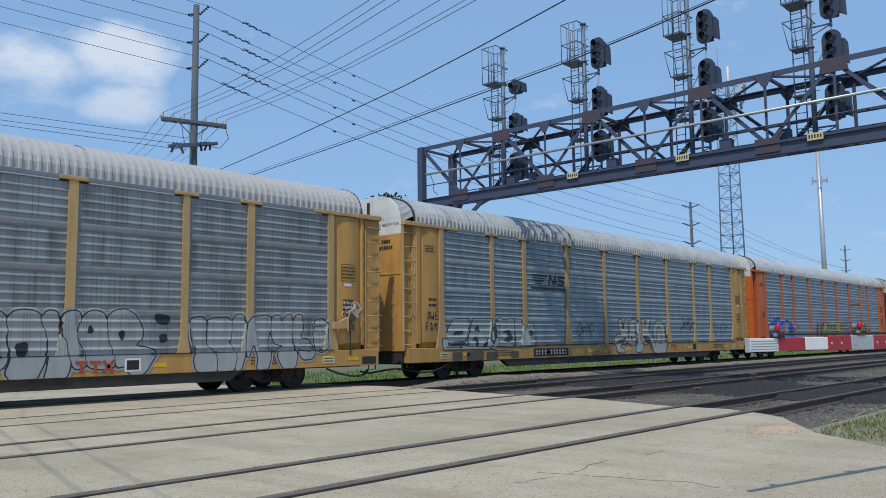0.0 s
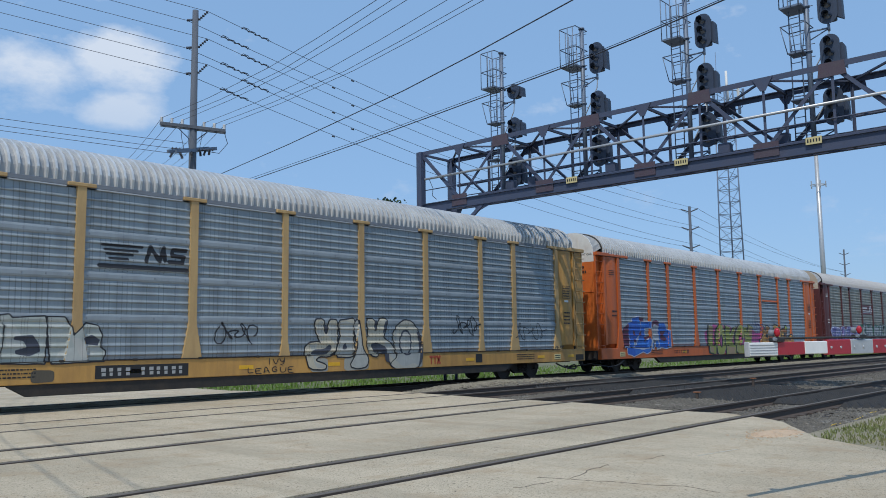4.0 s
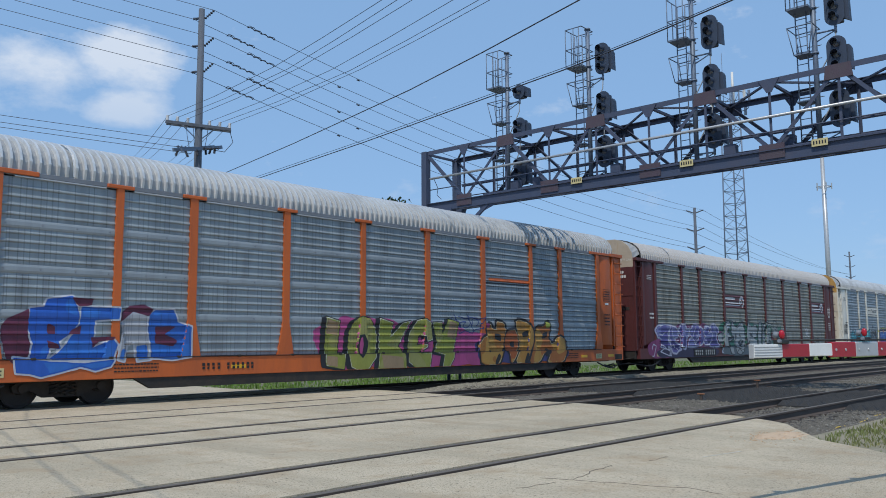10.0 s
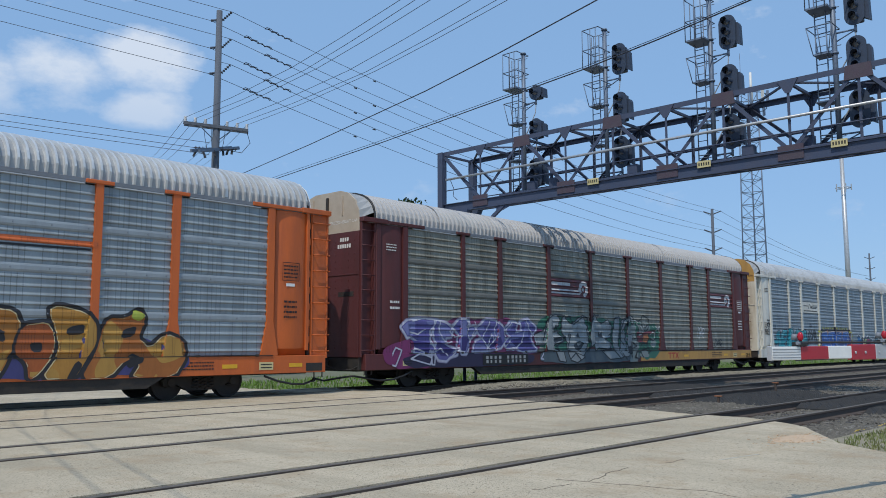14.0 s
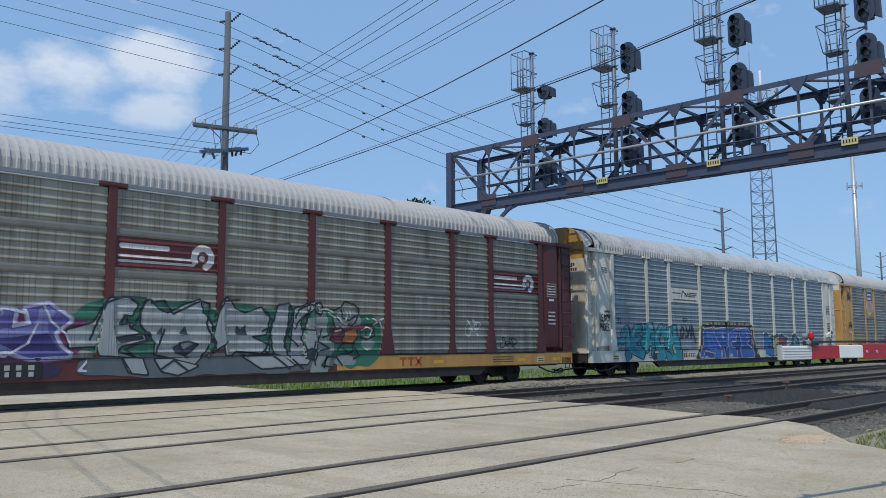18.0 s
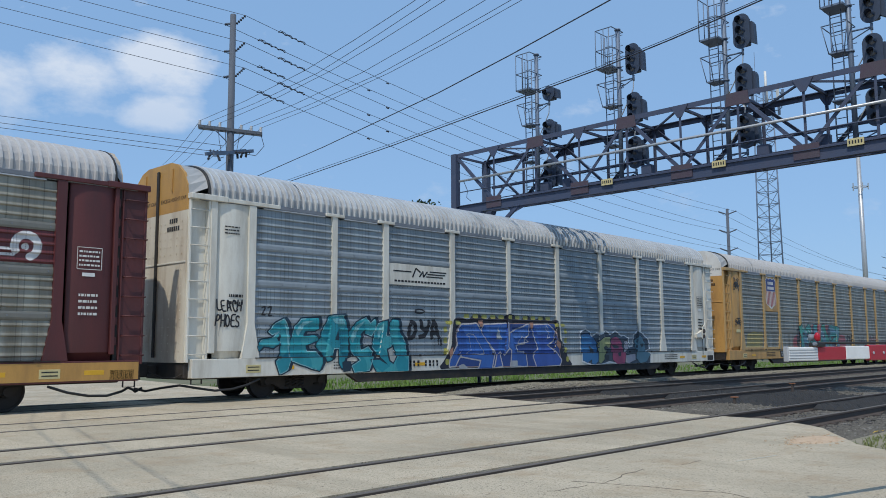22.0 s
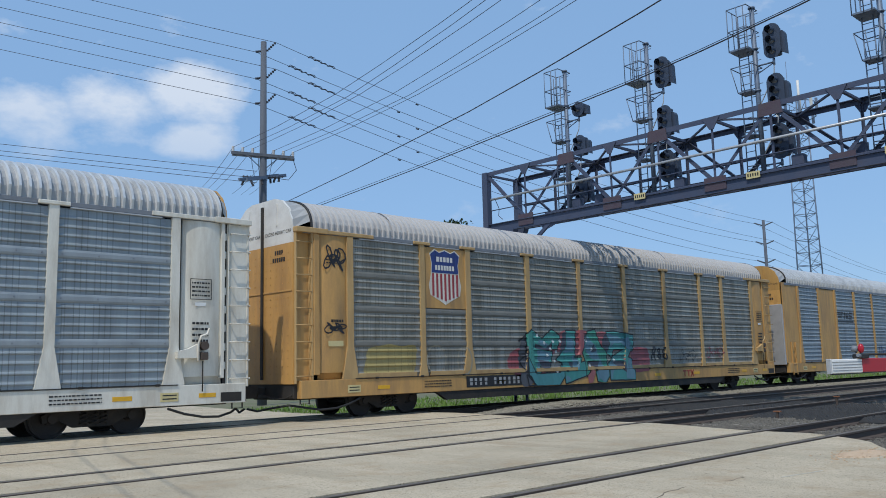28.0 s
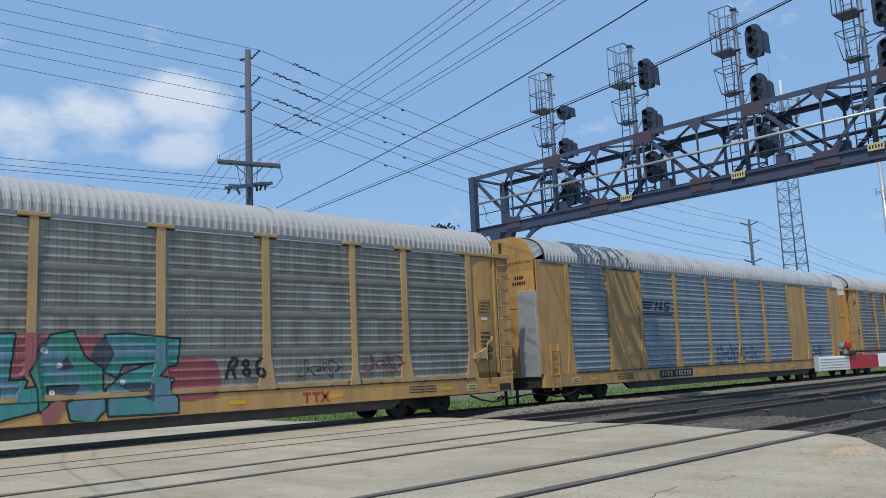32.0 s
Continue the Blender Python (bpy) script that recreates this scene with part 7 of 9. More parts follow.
def car_second():
    c = autorack(19.0, "yellow car carrier with grey screens, cream graffiti and a black emblem", M_YELLOW, M_SCREEN, M_ROOF, M_WHITE, M_TANTRIM, seed=2)
    end_words(c)
    cream = (0.40, 0.43, 0.40)
    for k, text in enumerate(["2.23,0.90 2.75,0.91 2.76,0.62 2.26,0.62",
        "2.95,0.93 3.86,0.94 3.84,0.62 3.00,0.58",
        "4.05,0.89 4.71,0.91 4.71,0.63 4.11,0.61",
        "5.45,0.90 5.96,0.93 5.97,0.66 5.46,0.63"]):
        q = drawn(text, False)
        patch(c, POSTS, q[0][0], q[1][0], q[3][1], q[0][1], (0.10, 0.085, 0.06), 70 + k, 0.003, soft=6.0, rough=0.12)
    mural(c, POSTS, ["1.73,1.33 1.94,1.35 2.03,1.22 2.17,1.12 2.99,1.11 4.29,1.05 4.35,0.99 1.79,1.00",
        "2.33,2.01 3.14,2.02 3.22,1.79 3.12,1.68 3.18,1.56 2.98,1.34 2.94,1.15 2.36,1.17 2.17,1.24 2.03,1.22 2.00,1.53",
        "3.37,2.03 4.38,2.04 4.37,1.22 4.21,1.10 3.97,1.13 3.97,1.06 3.17,1.08 3.13,1.38 3.28,1.65",
        "4.20,1.32 4.28,1.34 4.45,1.12 4.78,1.55 4.62,1.94 4.86,1.97 4.89,1.45 4.79,1.16 4.46,0.98 4.15,1.06",
        "4.69,2.04 4.97,2.07 5.03,2.00 5.71,2.05 5.77,1.90 5.75,1.24 5.72,1.04 4.82,1.07 4.89,1.50 4.92,1.85",
        "5.77,2.03 6.14,2.03 6.30,1.80 6.33,1.62 6.64,1.91 6.90,1.85 7.00,1.67 6.97,1.38 7.10,1.28 7.04,1.07 5.87,1.04"],
          cream, K, "pale grey letters with black outline", 11, soft=False, edge=0.032, tone=(0.46, 0.48, 0.45), dark=(0.05, 0.055, 0.075), darks=["2.33,1.47 2.44,1.60 2.85,1.62 2.87,1.50",
        "2.26,1.25 2.94,1.28 2.91,1.15 2.41,1.16",
        "3.43,1.61 3.58,1.79 3.73,1.79 3.72,1.56 3.59,1.63",
        "3.34,1.33 3.49,1.44 3.67,1.35 3.68,1.07 3.55,1.07 3.52,1.28 3.39,1.28",
        "3.99,1.23 4.20,1.25 4.18,1.10 3.99,1.11",
        "4.28,1.32 4.33,1.63 4.58,1.92 4.64,1.60 4.56,1.26 4.48,1.14",
        "5.09,1.62 5.47,1.65 5.59,1.50 5.66,1.30 5.42,1.20 5.13,1.25 5.13,1.33 5.36,1.38 5.30,1.52 5.09,1.55",
        "6.55,1.57 6.77,1.65 6.97,1.54 6.91,1.41 6.65,1.44"],
          extras=[((0.52, 0.52, 0.48), ["6.27,1.57 6.45,1.59 6.81,1.18 6.52,1.13",
        "4.35,1.34 4.38,1.56 4.45,1.68 4.49,1.26"])])
    for k, text in enumerate(["13.04,0.98 13.66,0.97 13.64,0.58 13.09,0.58",
        "14.30,0.99 15.25,0.97 15.19,0.59 14.31,0.58",
        "16.50,0.97 17.63,0.98 17.59,0.64 16.51,0.59"]):
        q = drawn(text, False)
        patch(c, POSTS, q[0][0], q[1][0], 0.61, q[0][1], (0.36, 0.36, 0.32), 74 + k, 0.004, soft=6.0, rough=0.1)
    mural(c, POSTS, ["13.21,2.07 13.55,2.07 13.56,1.80 13.63,1.66 13.72,1.69 13.75,2.08 14.07,2.07 14.07,1.38 13.97,1.14 13.65,1.03 13.34,1.06 13.17,0.92 13.60,0.79 13.57,0.68 13.00,0.70 12.88,0.99 12.88,1.28 13.03,1.42 13.33,1.45 13.48,1.39 13.29,1.68",
        "14.09,2.05 14.49,2.09 14.74,2.13 14.68,1.44 14.76,1.19 14.59,1.01 14.23,1.02 13.97,1.02 14.12,1.38 14.21,1.63",
        "15.21,2.11 15.54,2.12 15.62,1.70 15.72,2.12 16.09,2.13 16.03,1.76 15.88,1.57 16.26,1.37 16.42,1.17 16.36,0.71 16.13,0.78 16.00,1.18 15.67,1.18 15.61,0.99 15.35,1.03 15.17,1.38 15.33,1.70",
        "16.33,1.63 16.56,1.97 16.87,2.11 17.19,2.05 17.48,1.78 17.62,1.43 17.59,0.88 17.35,0.58 16.44,0.58 16.13,0.75 16.50,0.97 16.42,1.37",
        "14.70,1.94 14.85,2.12 14.94,1.76 15.00,1.25 15.25,0.93 15.19,0.72 14.84,0.66 14.50,0.74 14.70,1.01 14.86,1.32 14.78,1.63"],
          [(0.52, 0.48, 0.37), (0.50, 0.47, 0.38), (0.50, 0.47, 0.37), (0.48, 0.46, 0.38), (0.44, 0.44, 0.40)], K, "cream letters with heavy black outline", 15, edge=0.042, tone=(0.42, 0.43, 0.40), dark=(0.06, 0.065, 0.085), darks=["13.07,1.10 13.18,1.24 13.58,1.24 13.80,1.39 13.87,1.27 13.65,1.09 13.34,1.09",
        "14.25,1.23 14.36,1.44 14.48,1.26 14.35,1.21",
        "15.38,1.38 15.67,1.41 16.08,1.27 16.13,0.78 15.94,0.85 15.93,1.05 15.78,1.18 15.53,1.09",
        "15.54,2.08 15.65,2.09 15.62,1.73 15.55,1.76",
        "15.98,2.03 16.11,2.09 16.03,1.76 15.92,1.67",
        "13.57,1.92 13.69,1.93 13.69,1.72 13.62,1.69",
        "16.61,1.50 16.76,1.77 16.99,1.81 17.16,1.64 17.17,1.23 17.05,1.00 16.78,1.00 16.61,1.24",
        "17.40,1.78 17.51,1.71 17.63,1.36 17.61,0.88 17.39,0.60 17.50,0.95 17.52,1.36"],
          extras=[((0.44, 0.44, 0.40), ["16.67,1.49 16.80,1.72 16.97,1.75 17.10,1.60 17.11,1.24 17.01,1.06 16.80,1.06 16.68,1.25"])])
    for k in range(4):
        line_paint(c, POSTS, "emblem_bar", [(6.95 + 0.06 * k, 3.72 - 0.1 * k), (7.95 - 0.12 * k, 3.72 - 0.1 * k)], 0.055, K, label="slanted black bar of an emblem")
    line_paint(c, POSTS, "emblem_block", [(8.05, 3.4), (8.15, 3.75), (8.4, 3.42), (8.5, 3.75), (8.55, 3.45)], 0.1, K, label="black emblem shape")
    line_paint(c, POSTS, "emblem_block", [(9.1, 3.72), (8.75, 3.72), (8.72, 3.58), (9.05, 3.56), (9.02, 3.42), (8.65, 3.42)], 0.1, K)
    line_paint(c, POSTS, "emblem_line", [(6.9, 3.24), (9.15, 3.24)], 0.1, K)
    squiggle(c, POSTS, 19.3, 20.5, 1.6, 2.3, K, 5)
    squiggle(c, POSTS, 22.75, 24.6, 1.4, 2.1, K, 6, 0.025)
    squiggle(c, POSTS, 10.0, 11.3, 1.4, 2.0, K, 7, 0.03)
    scrawl(c, POSTS, "IVY", 11.5, 12.2, 0.85, 1.03, K, 9, "black marker words", 0.012)
    scrawl(c, POSTS, "LEAGUE", 10.9, 12.45, 0.64, 0.8, K, 9, "black marker words", 0.012)
    scrawl(c, POSTS, "AWE", 1.0, 1.55, 1.95, 2.25, K, 8, "black marker words", 0.014)
    scrawl(c, POSTS, "FAM", 0.95, 1.5, 1.62, 1.9, K, 7, "black marker words", 0.014)
    owner_sign(c, 17.95, 18.5, 0.7)
    part("black_square", box(20.3, 20.65, -0.09, -0.082, 0.7, 0.98), M_BLACK, c)
    marks(c, 6.95, 9.1, 0.72, 0.9, 11, M_HOOD, M_BLACK)
    scrawl(c, POSTS, "FB-650", CAR_L - 2.2, CAR_L - 1.65, 1.12, 1.22, K, 2, "black stencilled word", 0.01)
    return c


def car_third():
    c = autorack(47.45, "orange car carrier with grey ribbed screens and colourful graffiti", M_ORANGE, M_SCREEN, M_ROOF, M_WHITE, seed=3)
    end_words(c)
    blue, wine, pale = (0.025, 0.11, 0.50), (0.10, 0.02, 0.05), (0.36, 0.38, 0.42)
    mural(c, POSTS, ["2.56,2.16 2.84,2.20 2.92,2.37 3.46,2.45 3.60,2.18 3.64,1.85 3.48,1.64 3.18,1.44 3.27,1.28 3.02,1.31 2.94,1.05 2.58,1.05 2.65,1.38 2.52,1.77",
        "3.68,2.22 4.57,2.20 4.53,1.96 3.99,1.92 3.96,1.31 4.40,1.51 4.52,1.37 4.40,1.03 2.98,1.05 3.27,1.28 3.52,1.64 3.64,1.85",
        "2.26,1.12 2.98,1.02 3.74,0.97 4.45,1.03 4.36,0.88 4.01,0.80 3.66,0.89 2.83,0.69 2.58,0.76 2.31,0.79",
        "4.67,1.93 4.90,2.11 5.23,2.08 5.33,1.02 5.00,0.99 4.95,1.44 4.77,1.34 4.68,0.99 4.54,1.03 4.63,1.51",
        "5.32,2.08 5.47,2.19 5.95,2.20 6.06,1.91 6.41,1.80 6.41,1.07 5.91,1.01 5.38,1.05 5.38,1.30 5.28,1.72"],
          [blue, (0.03, 0.13, 0.52), blue, pale, (0.03, 0.12, 0.46)], (0.50, 0.53, 0.60), "blue letters edged in white and wine red", 21, soft=False, edge=0.04, tone=(0.035, 0.16, 0.56), dark=wine, darks=["2.09,1.92 2.54,2.15 2.53,1.31 2.33,1.44 2.17,1.70",
        "3.46,2.42 3.94,2.40 3.90,2.26 3.60,2.22",
        "2.93,1.84 3.10,1.77 3.10,1.61 2.93,1.61",
        "3.48,1.71 3.69,1.81 3.65,1.61 3.39,1.61",
        "3.91,1.54 4.49,1.56 4.40,1.48 4.09,1.44 3.96,1.29",
        "2.94,1.48 3.19,1.38 3.23,1.30 2.98,1.30",
        "4.57,2.07 4.80,2.28 5.18,2.32 5.42,2.19 5.27,2.04 4.90,2.14 4.62,1.91",
        "5.47,1.80 6.01,1.80 5.71,1.62 6.06,1.47 5.96,1.33 5.47,1.40"],
          backs=((2.0, 2.9, 0.95, 2.0, wine),))
    green, pink = (0.26, 0.29, 0.05), (0.40, 0.07, 0.22)
    mural(c, POSTS, ["10.77,2.14 11.27,2.02 11.17,1.08 11.46,1.09 11.40,0.63 10.73,0.74 10.69,0.91 10.72,1.62",
        "11.62,1.69 11.82,2.03 12.12,2.16 12.45,2.11 12.69,1.83 12.75,1.51 12.67,0.94 12.39,0.63 11.95,0.58 11.67,0.68 11.56,1.08",
        "12.88,2.15 13.44,2.00 13.34,1.58 13.87,2.01 14.21,2.07 13.66,1.28 13.94,1.01 13.97,0.58 13.39,0.58 13.29,0.93 13.22,0.58 12.75,0.59 12.82,1.19 12.83,1.64",
        "14.14,1.65 14.50,2.10 14.88,2.15 15.20,2.01 15.18,1.48 14.94,1.41 14.90,1.59 14.59,1.62 14.52,1.31 14.95,1.34 14.95,1.24 14.53,1.07 15.15,1.07 15.05,0.58 14.40,0.58 14.06,0.78 14.08,1.25",
        "15.24,2.04 15.69,2.05 15.74,1.66 16.02,2.17 16.54,2.04 16.34,1.38 16.23,0.87 16.02,0.59 15.65,0.60 15.76,0.99 15.31,1.06 15.46,1.41"],
          [green, (0.28, 0.30, 0.06)], K, "olive green letters with black drop shade on pink", 22, soft=False, glint=(0.52, 0.53, 0.45), edge=0.028, shade=(-0.17, -0.03), tone=(0.31, 0.31, 0.10), darks=["11.90,1.29 11.99,1.63 12.21,1.64 12.34,1.41 12.29,1.12 12.12,0.93 11.95,1.06"],
          extras=[((0.33, 0.235, 0.135), ["10.81,2.06 11.22,1.97 11.17,1.62 10.75,1.65",
        "12.89,1.03 13.80,0.95 13.85,0.59 12.98,0.64",
        "16.09,2.10 16.45,2.00 16.31,1.49 15.95,1.59",
        "10.74,1.03 11.14,0.99 11.13,0.70 10.75,0.77"]), (pink, ["11.98,1.26 12.03,1.51 12.12,1.57 12.14,1.32 12.09,1.04 12.00,1.08"])],
          backs=((10.4, 14.0, 0.62, 2.1, pink), (13.4, 17.4, 0.62, 2.05, pink), (16.6, 19.2, 0.62, 1.75, (0.36, 0.065, 0.20)), (17.2, 23.2, 0.62, 1.5, (0.05, 0.05, 0.17))))
    mural(c, POSTS, ["17.56,1.30 17.83,1.57 18.02,1.61 17.97,1.87 18.21,2.07 18.41,1.84 18.61,1.84 18.55,2.12 19.01,2.09 19.17,1.77 19.12,1.41 18.92,1.14 18.83,0.90 18.63,0.59 17.66,0.62 17.61,1.00",
        "19.17,1.77 19.70,1.86 19.86,1.62 19.87,1.21 19.55,0.73 19.34,0.62 19.29,0.97 19.02,1.22",
        "19.69,2.10 19.91,2.23 20.52,2.08 20.75,1.79 20.75,1.37 20.53,1.04 20.31,0.63 19.55,0.61 19.97,1.21 19.86,1.70",
        "20.86,1.62 21.03,1.96 21.44,1.97 21.80,2.19 21.93,1.89 21.75,1.54 22.05,1.28 22.42,1.63 22.93,1.46 23.00,1.10 22.68,0.58 21.57,0.58 21.81,0.94 21.45,1.03 21.10,0.62 20.42,0.59 20.75,1.20"],
          [(0.36, 0.15, 0.025), (0.34, 0.09, 0.02), (0.40, 0.20, 0.035), (0.34, 0.12, 0.025)], K, "orange and yellow letters with black outline", 23, edge=0.085, soft=True, glint=(0.56, 0.5, 0.3), tone=(0.42, 0.24, 0.05), darks=["18.46,1.69 18.81,1.69 18.87,1.41 18.51,1.49",
        "19.33,1.41 19.60,1.41 19.60,1.21 19.39,1.21",
        "20.13,1.74 20.52,1.83 20.47,1.58 20.08,1.58",
        "21.39,1.71 21.74,1.80 21.63,1.54 21.33,1.50",
        "18.38,0.64 18.62,1.02 18.75,0.90 18.55,0.58",
        "21.57,1.20 21.96,1.01 21.45,0.78",
        "20.09,0.58 20.33,1.04 20.47,0.92 20.26,0.58"],
          extras=[((0.36, 0.07, 0.20), ["17.96,2.07 18.21,2.03 18.21,1.88 17.97,1.90"]), ((0.36, 0.42, 0.06), ["21.62,2.19 21.93,2.06 21.80,1.89 21.56,1.97"])])
    line_paint(c, POSTS, "graffiti_line", drawn("16.53,2.26 16.89,2.18 17.25,2.24 17.58,2.15 18.01,2.26 17.68,1.98 17.83,1.87 17.45,1.83 17.27,1.69 16.90,1.78 16.59,1.67 16.68,1.89 16.50,2.00", False), 0.03, (0.03, 0.05, 0.2))
    squiggle(c, POSTS, 16.1, 17.6, 1.7, 2.35, (0.05, 0.07, 0.22), 4, 0.03)
    line_paint(c, POSTS, "brand_stripe", [(18.25, 3.6), (20.65, 3.6)], 0.13, (0.52, 0.12, 0.03), label="orange brand stripe")
    line_paint(c, POSTS, "brand_shade", [(18.05, 3.47), (20.55, 3.48)], 0.05, K)
    marks(c, 6.7, 8.3, 0.75, 0.91, 11, M_BLACK)
    return c


def car_fourth():
    c = autorack(76.1, "maroon car carrier with sooty ribbed screens and large graffiti", M_MAROON, M_SCREEN_DULL, M_ROOF_PALE, M_CREAM_TAN, seed=4, ink=M_WHITE)
    end_words(c, M_WHITE)
    violet, lilac = (0.045, 0.035, 0.17), (0.50, 0.51, 0.62)
    mural(c, POSTS, ["1.58,1.89 1.80,2.05 2.37,2.14 3.10,2.12 3.04,1.92 2.86,1.82 2.88,1.36 3.13,1.28 2.90,1.05 2.57,1.09 2.22,1.13 2.40,1.44 2.01,1.63 1.82,1.59",
        "3.10,2.12 3.65,2.01 3.96,1.85 3.88,1.60 3.62,1.60 3.59,1.28 4.07,1.19 4.08,1.03 3.73,0.95 3.57,0.84 3.23,0.88 3.06,1.08 3.21,1.36 3.08,1.60",
        "3.96,1.93 4.31,2.15 4.77,2.16 4.59,1.86 5.01,1.95 5.16,1.78 4.79,1.52 4.71,1.27 4.53,1.06 4.35,1.07 4.20,1.36 4.28,1.69",
        "5.16,1.87 5.64,2.18 6.14,2.15 6.57,1.89 6.68,1.53 6.38,1.26 5.97,1.18 5.57,1.14 4.99,1.14 5.12,1.44 5.46,1.53",
        "6.68,1.89 6.99,2.13 7.32,2.09 7.28,1.72 7.67,1.81 7.55,2.14 8.01,2.24 8.48,1.92 8.13,1.63 8.26,1.34 8.50,1.15 7.68,1.11 7.23,1.26 6.80,1.21 6.58,1.35 7.01,1.62"],
          [(0.11, 0.10, 0.31), (0.13, 0.12, 0.34)], lilac, "violet letters with white outline", 31, soft=False, edge=0.065, rim=(0.30, 0.28, 0.42), rim_width=0.03, tone=(0.20, 0.21, 0.44), dark=violet, darks=["2.09,1.48 2.88,1.40 2.85,1.13 2.30,1.17",
        "3.21,1.44 3.59,1.36 3.99,1.15 3.65,0.96 3.27,1.00",
        "4.33,1.61 4.69,1.61 4.53,1.15 4.34,1.15",
        "5.56,1.48 6.37,1.62 6.48,1.35 5.67,1.18",
        "6.90,1.49 8.02,1.63 8.26,1.25 7.34,1.26"],
          strokes=[(lilac, 0.025, ["1.33,1.26 1.58,1.18 1.32,0.70 1.00,0.77",
        "1.97,0.91 2.42,1.09 2.90,0.93 2.83,0.72",
        "2.89,1.17 3.06,1.08 3.03,0.71 2.91,0.72",
        "5.67,1.18 5.95,1.70 6.11,1.48 6.26,1.62",
        "8.68,0.82 8.92,1.10 9.05,0.76 9.23,1.20 9.36,0.75"])],
          backs=((0.9, 3.0, 0.62, 1.45, (0.20, 0.035, 0.13)), (2.6, 8.9, 0.9, 2.2, (0.16, 0.03, 0.105)), (1.2, 8.4, 0.62, 1.05, (0.03, 0.024, 0.065))))
    grey, green = (0.31, 0.34, 0.35), (0.045, 0.165, 0.11)
    mural(c, POSTS, ["8.48,1.32 8.43,1.69 9.00,1.86 9.18,2.17 9.32,2.42 9.78,2.43 10.02,2.30 9.87,2.05 9.67,2.08 9.60,1.80 9.88,1.84 9.88,1.73 10.20,1.59 10.24,1.49 9.66,1.35 9.55,1.21 9.98,1.10 10.15,0.71 9.83,0.76 9.63,1.11 9.14,1.15 9.06,1.35",
        "10.10,2.20 10.30,2.42 10.51,2.21 10.76,2.10 11.26,2.34 11.61,2.46 11.70,2.16 11.94,1.87 11.99,1.57 11.82,1.27 11.64,1.08 11.39,0.83 11.04,0.98 10.79,1.09 10.46,1.17 10.49,1.42 10.11,1.84",
        "11.99,1.57 12.20,2.40 12.38,2.55 12.62,2.26 12.91,2.15 13.39,2.32 13.65,2.13 13.55,1.65 13.11,1.57 13.66,1.33 13.61,1.14 12.64,1.22 12.55,1.11 12.36,1.11 12.31,1.34 12.63,1.57 12.09,1.26",
        "13.70,1.73 13.95,2.42 14.26,2.43 14.22,1.74 14.12,1.29 14.33,1.13 14.47,2.31 15.12,2.53 15.06,2.32 14.63,2.07 14.69,1.74 15.18,1.74 15.18,1.25 14.86,0.84 14.44,0.85 13.81,1.17",
        "9.67,1.09 10.14,1.05 10.27,0.70 9.91,0.73",
        "10.46,1.03 10.87,1.04 11.56,0.86 11.05,0.66 10.63,0.76",
        "12.83,1.07 14.02,1.09 14.44,0.81 13.42,0.75"],
          grey, K, "grey letters with black outline on green", 32, soft=False, edge=0.042, tone=(0.36, 0.39, 0.40), dark=(0.035, 0.045, 0.06), darks=["10.48,1.63 10.64,1.81 10.65,1.60",
        "11.07,1.64 11.23,1.82 11.30,1.60",
        "10.91,1.31 11.07,1.38 11.20,1.27 11.50,1.40 11.51,1.27 11.25,1.09 10.99,1.16",
        "12.63,1.61 12.63,1.88 12.77,1.76 12.91,1.88 12.97,1.61",
        "9.50,1.56 10.16,1.59 10.20,1.50 9.62,1.40",
        "14.80,1.25 15.21,1.25 15.08,0.96 14.86,0.96"],
          backs=((8.3, 12.4, 1.1, 2.42, green), (11.6, 16.2, 1.2, 2.35, green), (15.0, 17.7, 0.75, 2.3, green), (8.6, 15.6, 0.62, 1.15, (0.10, 0.13, 0.15))))
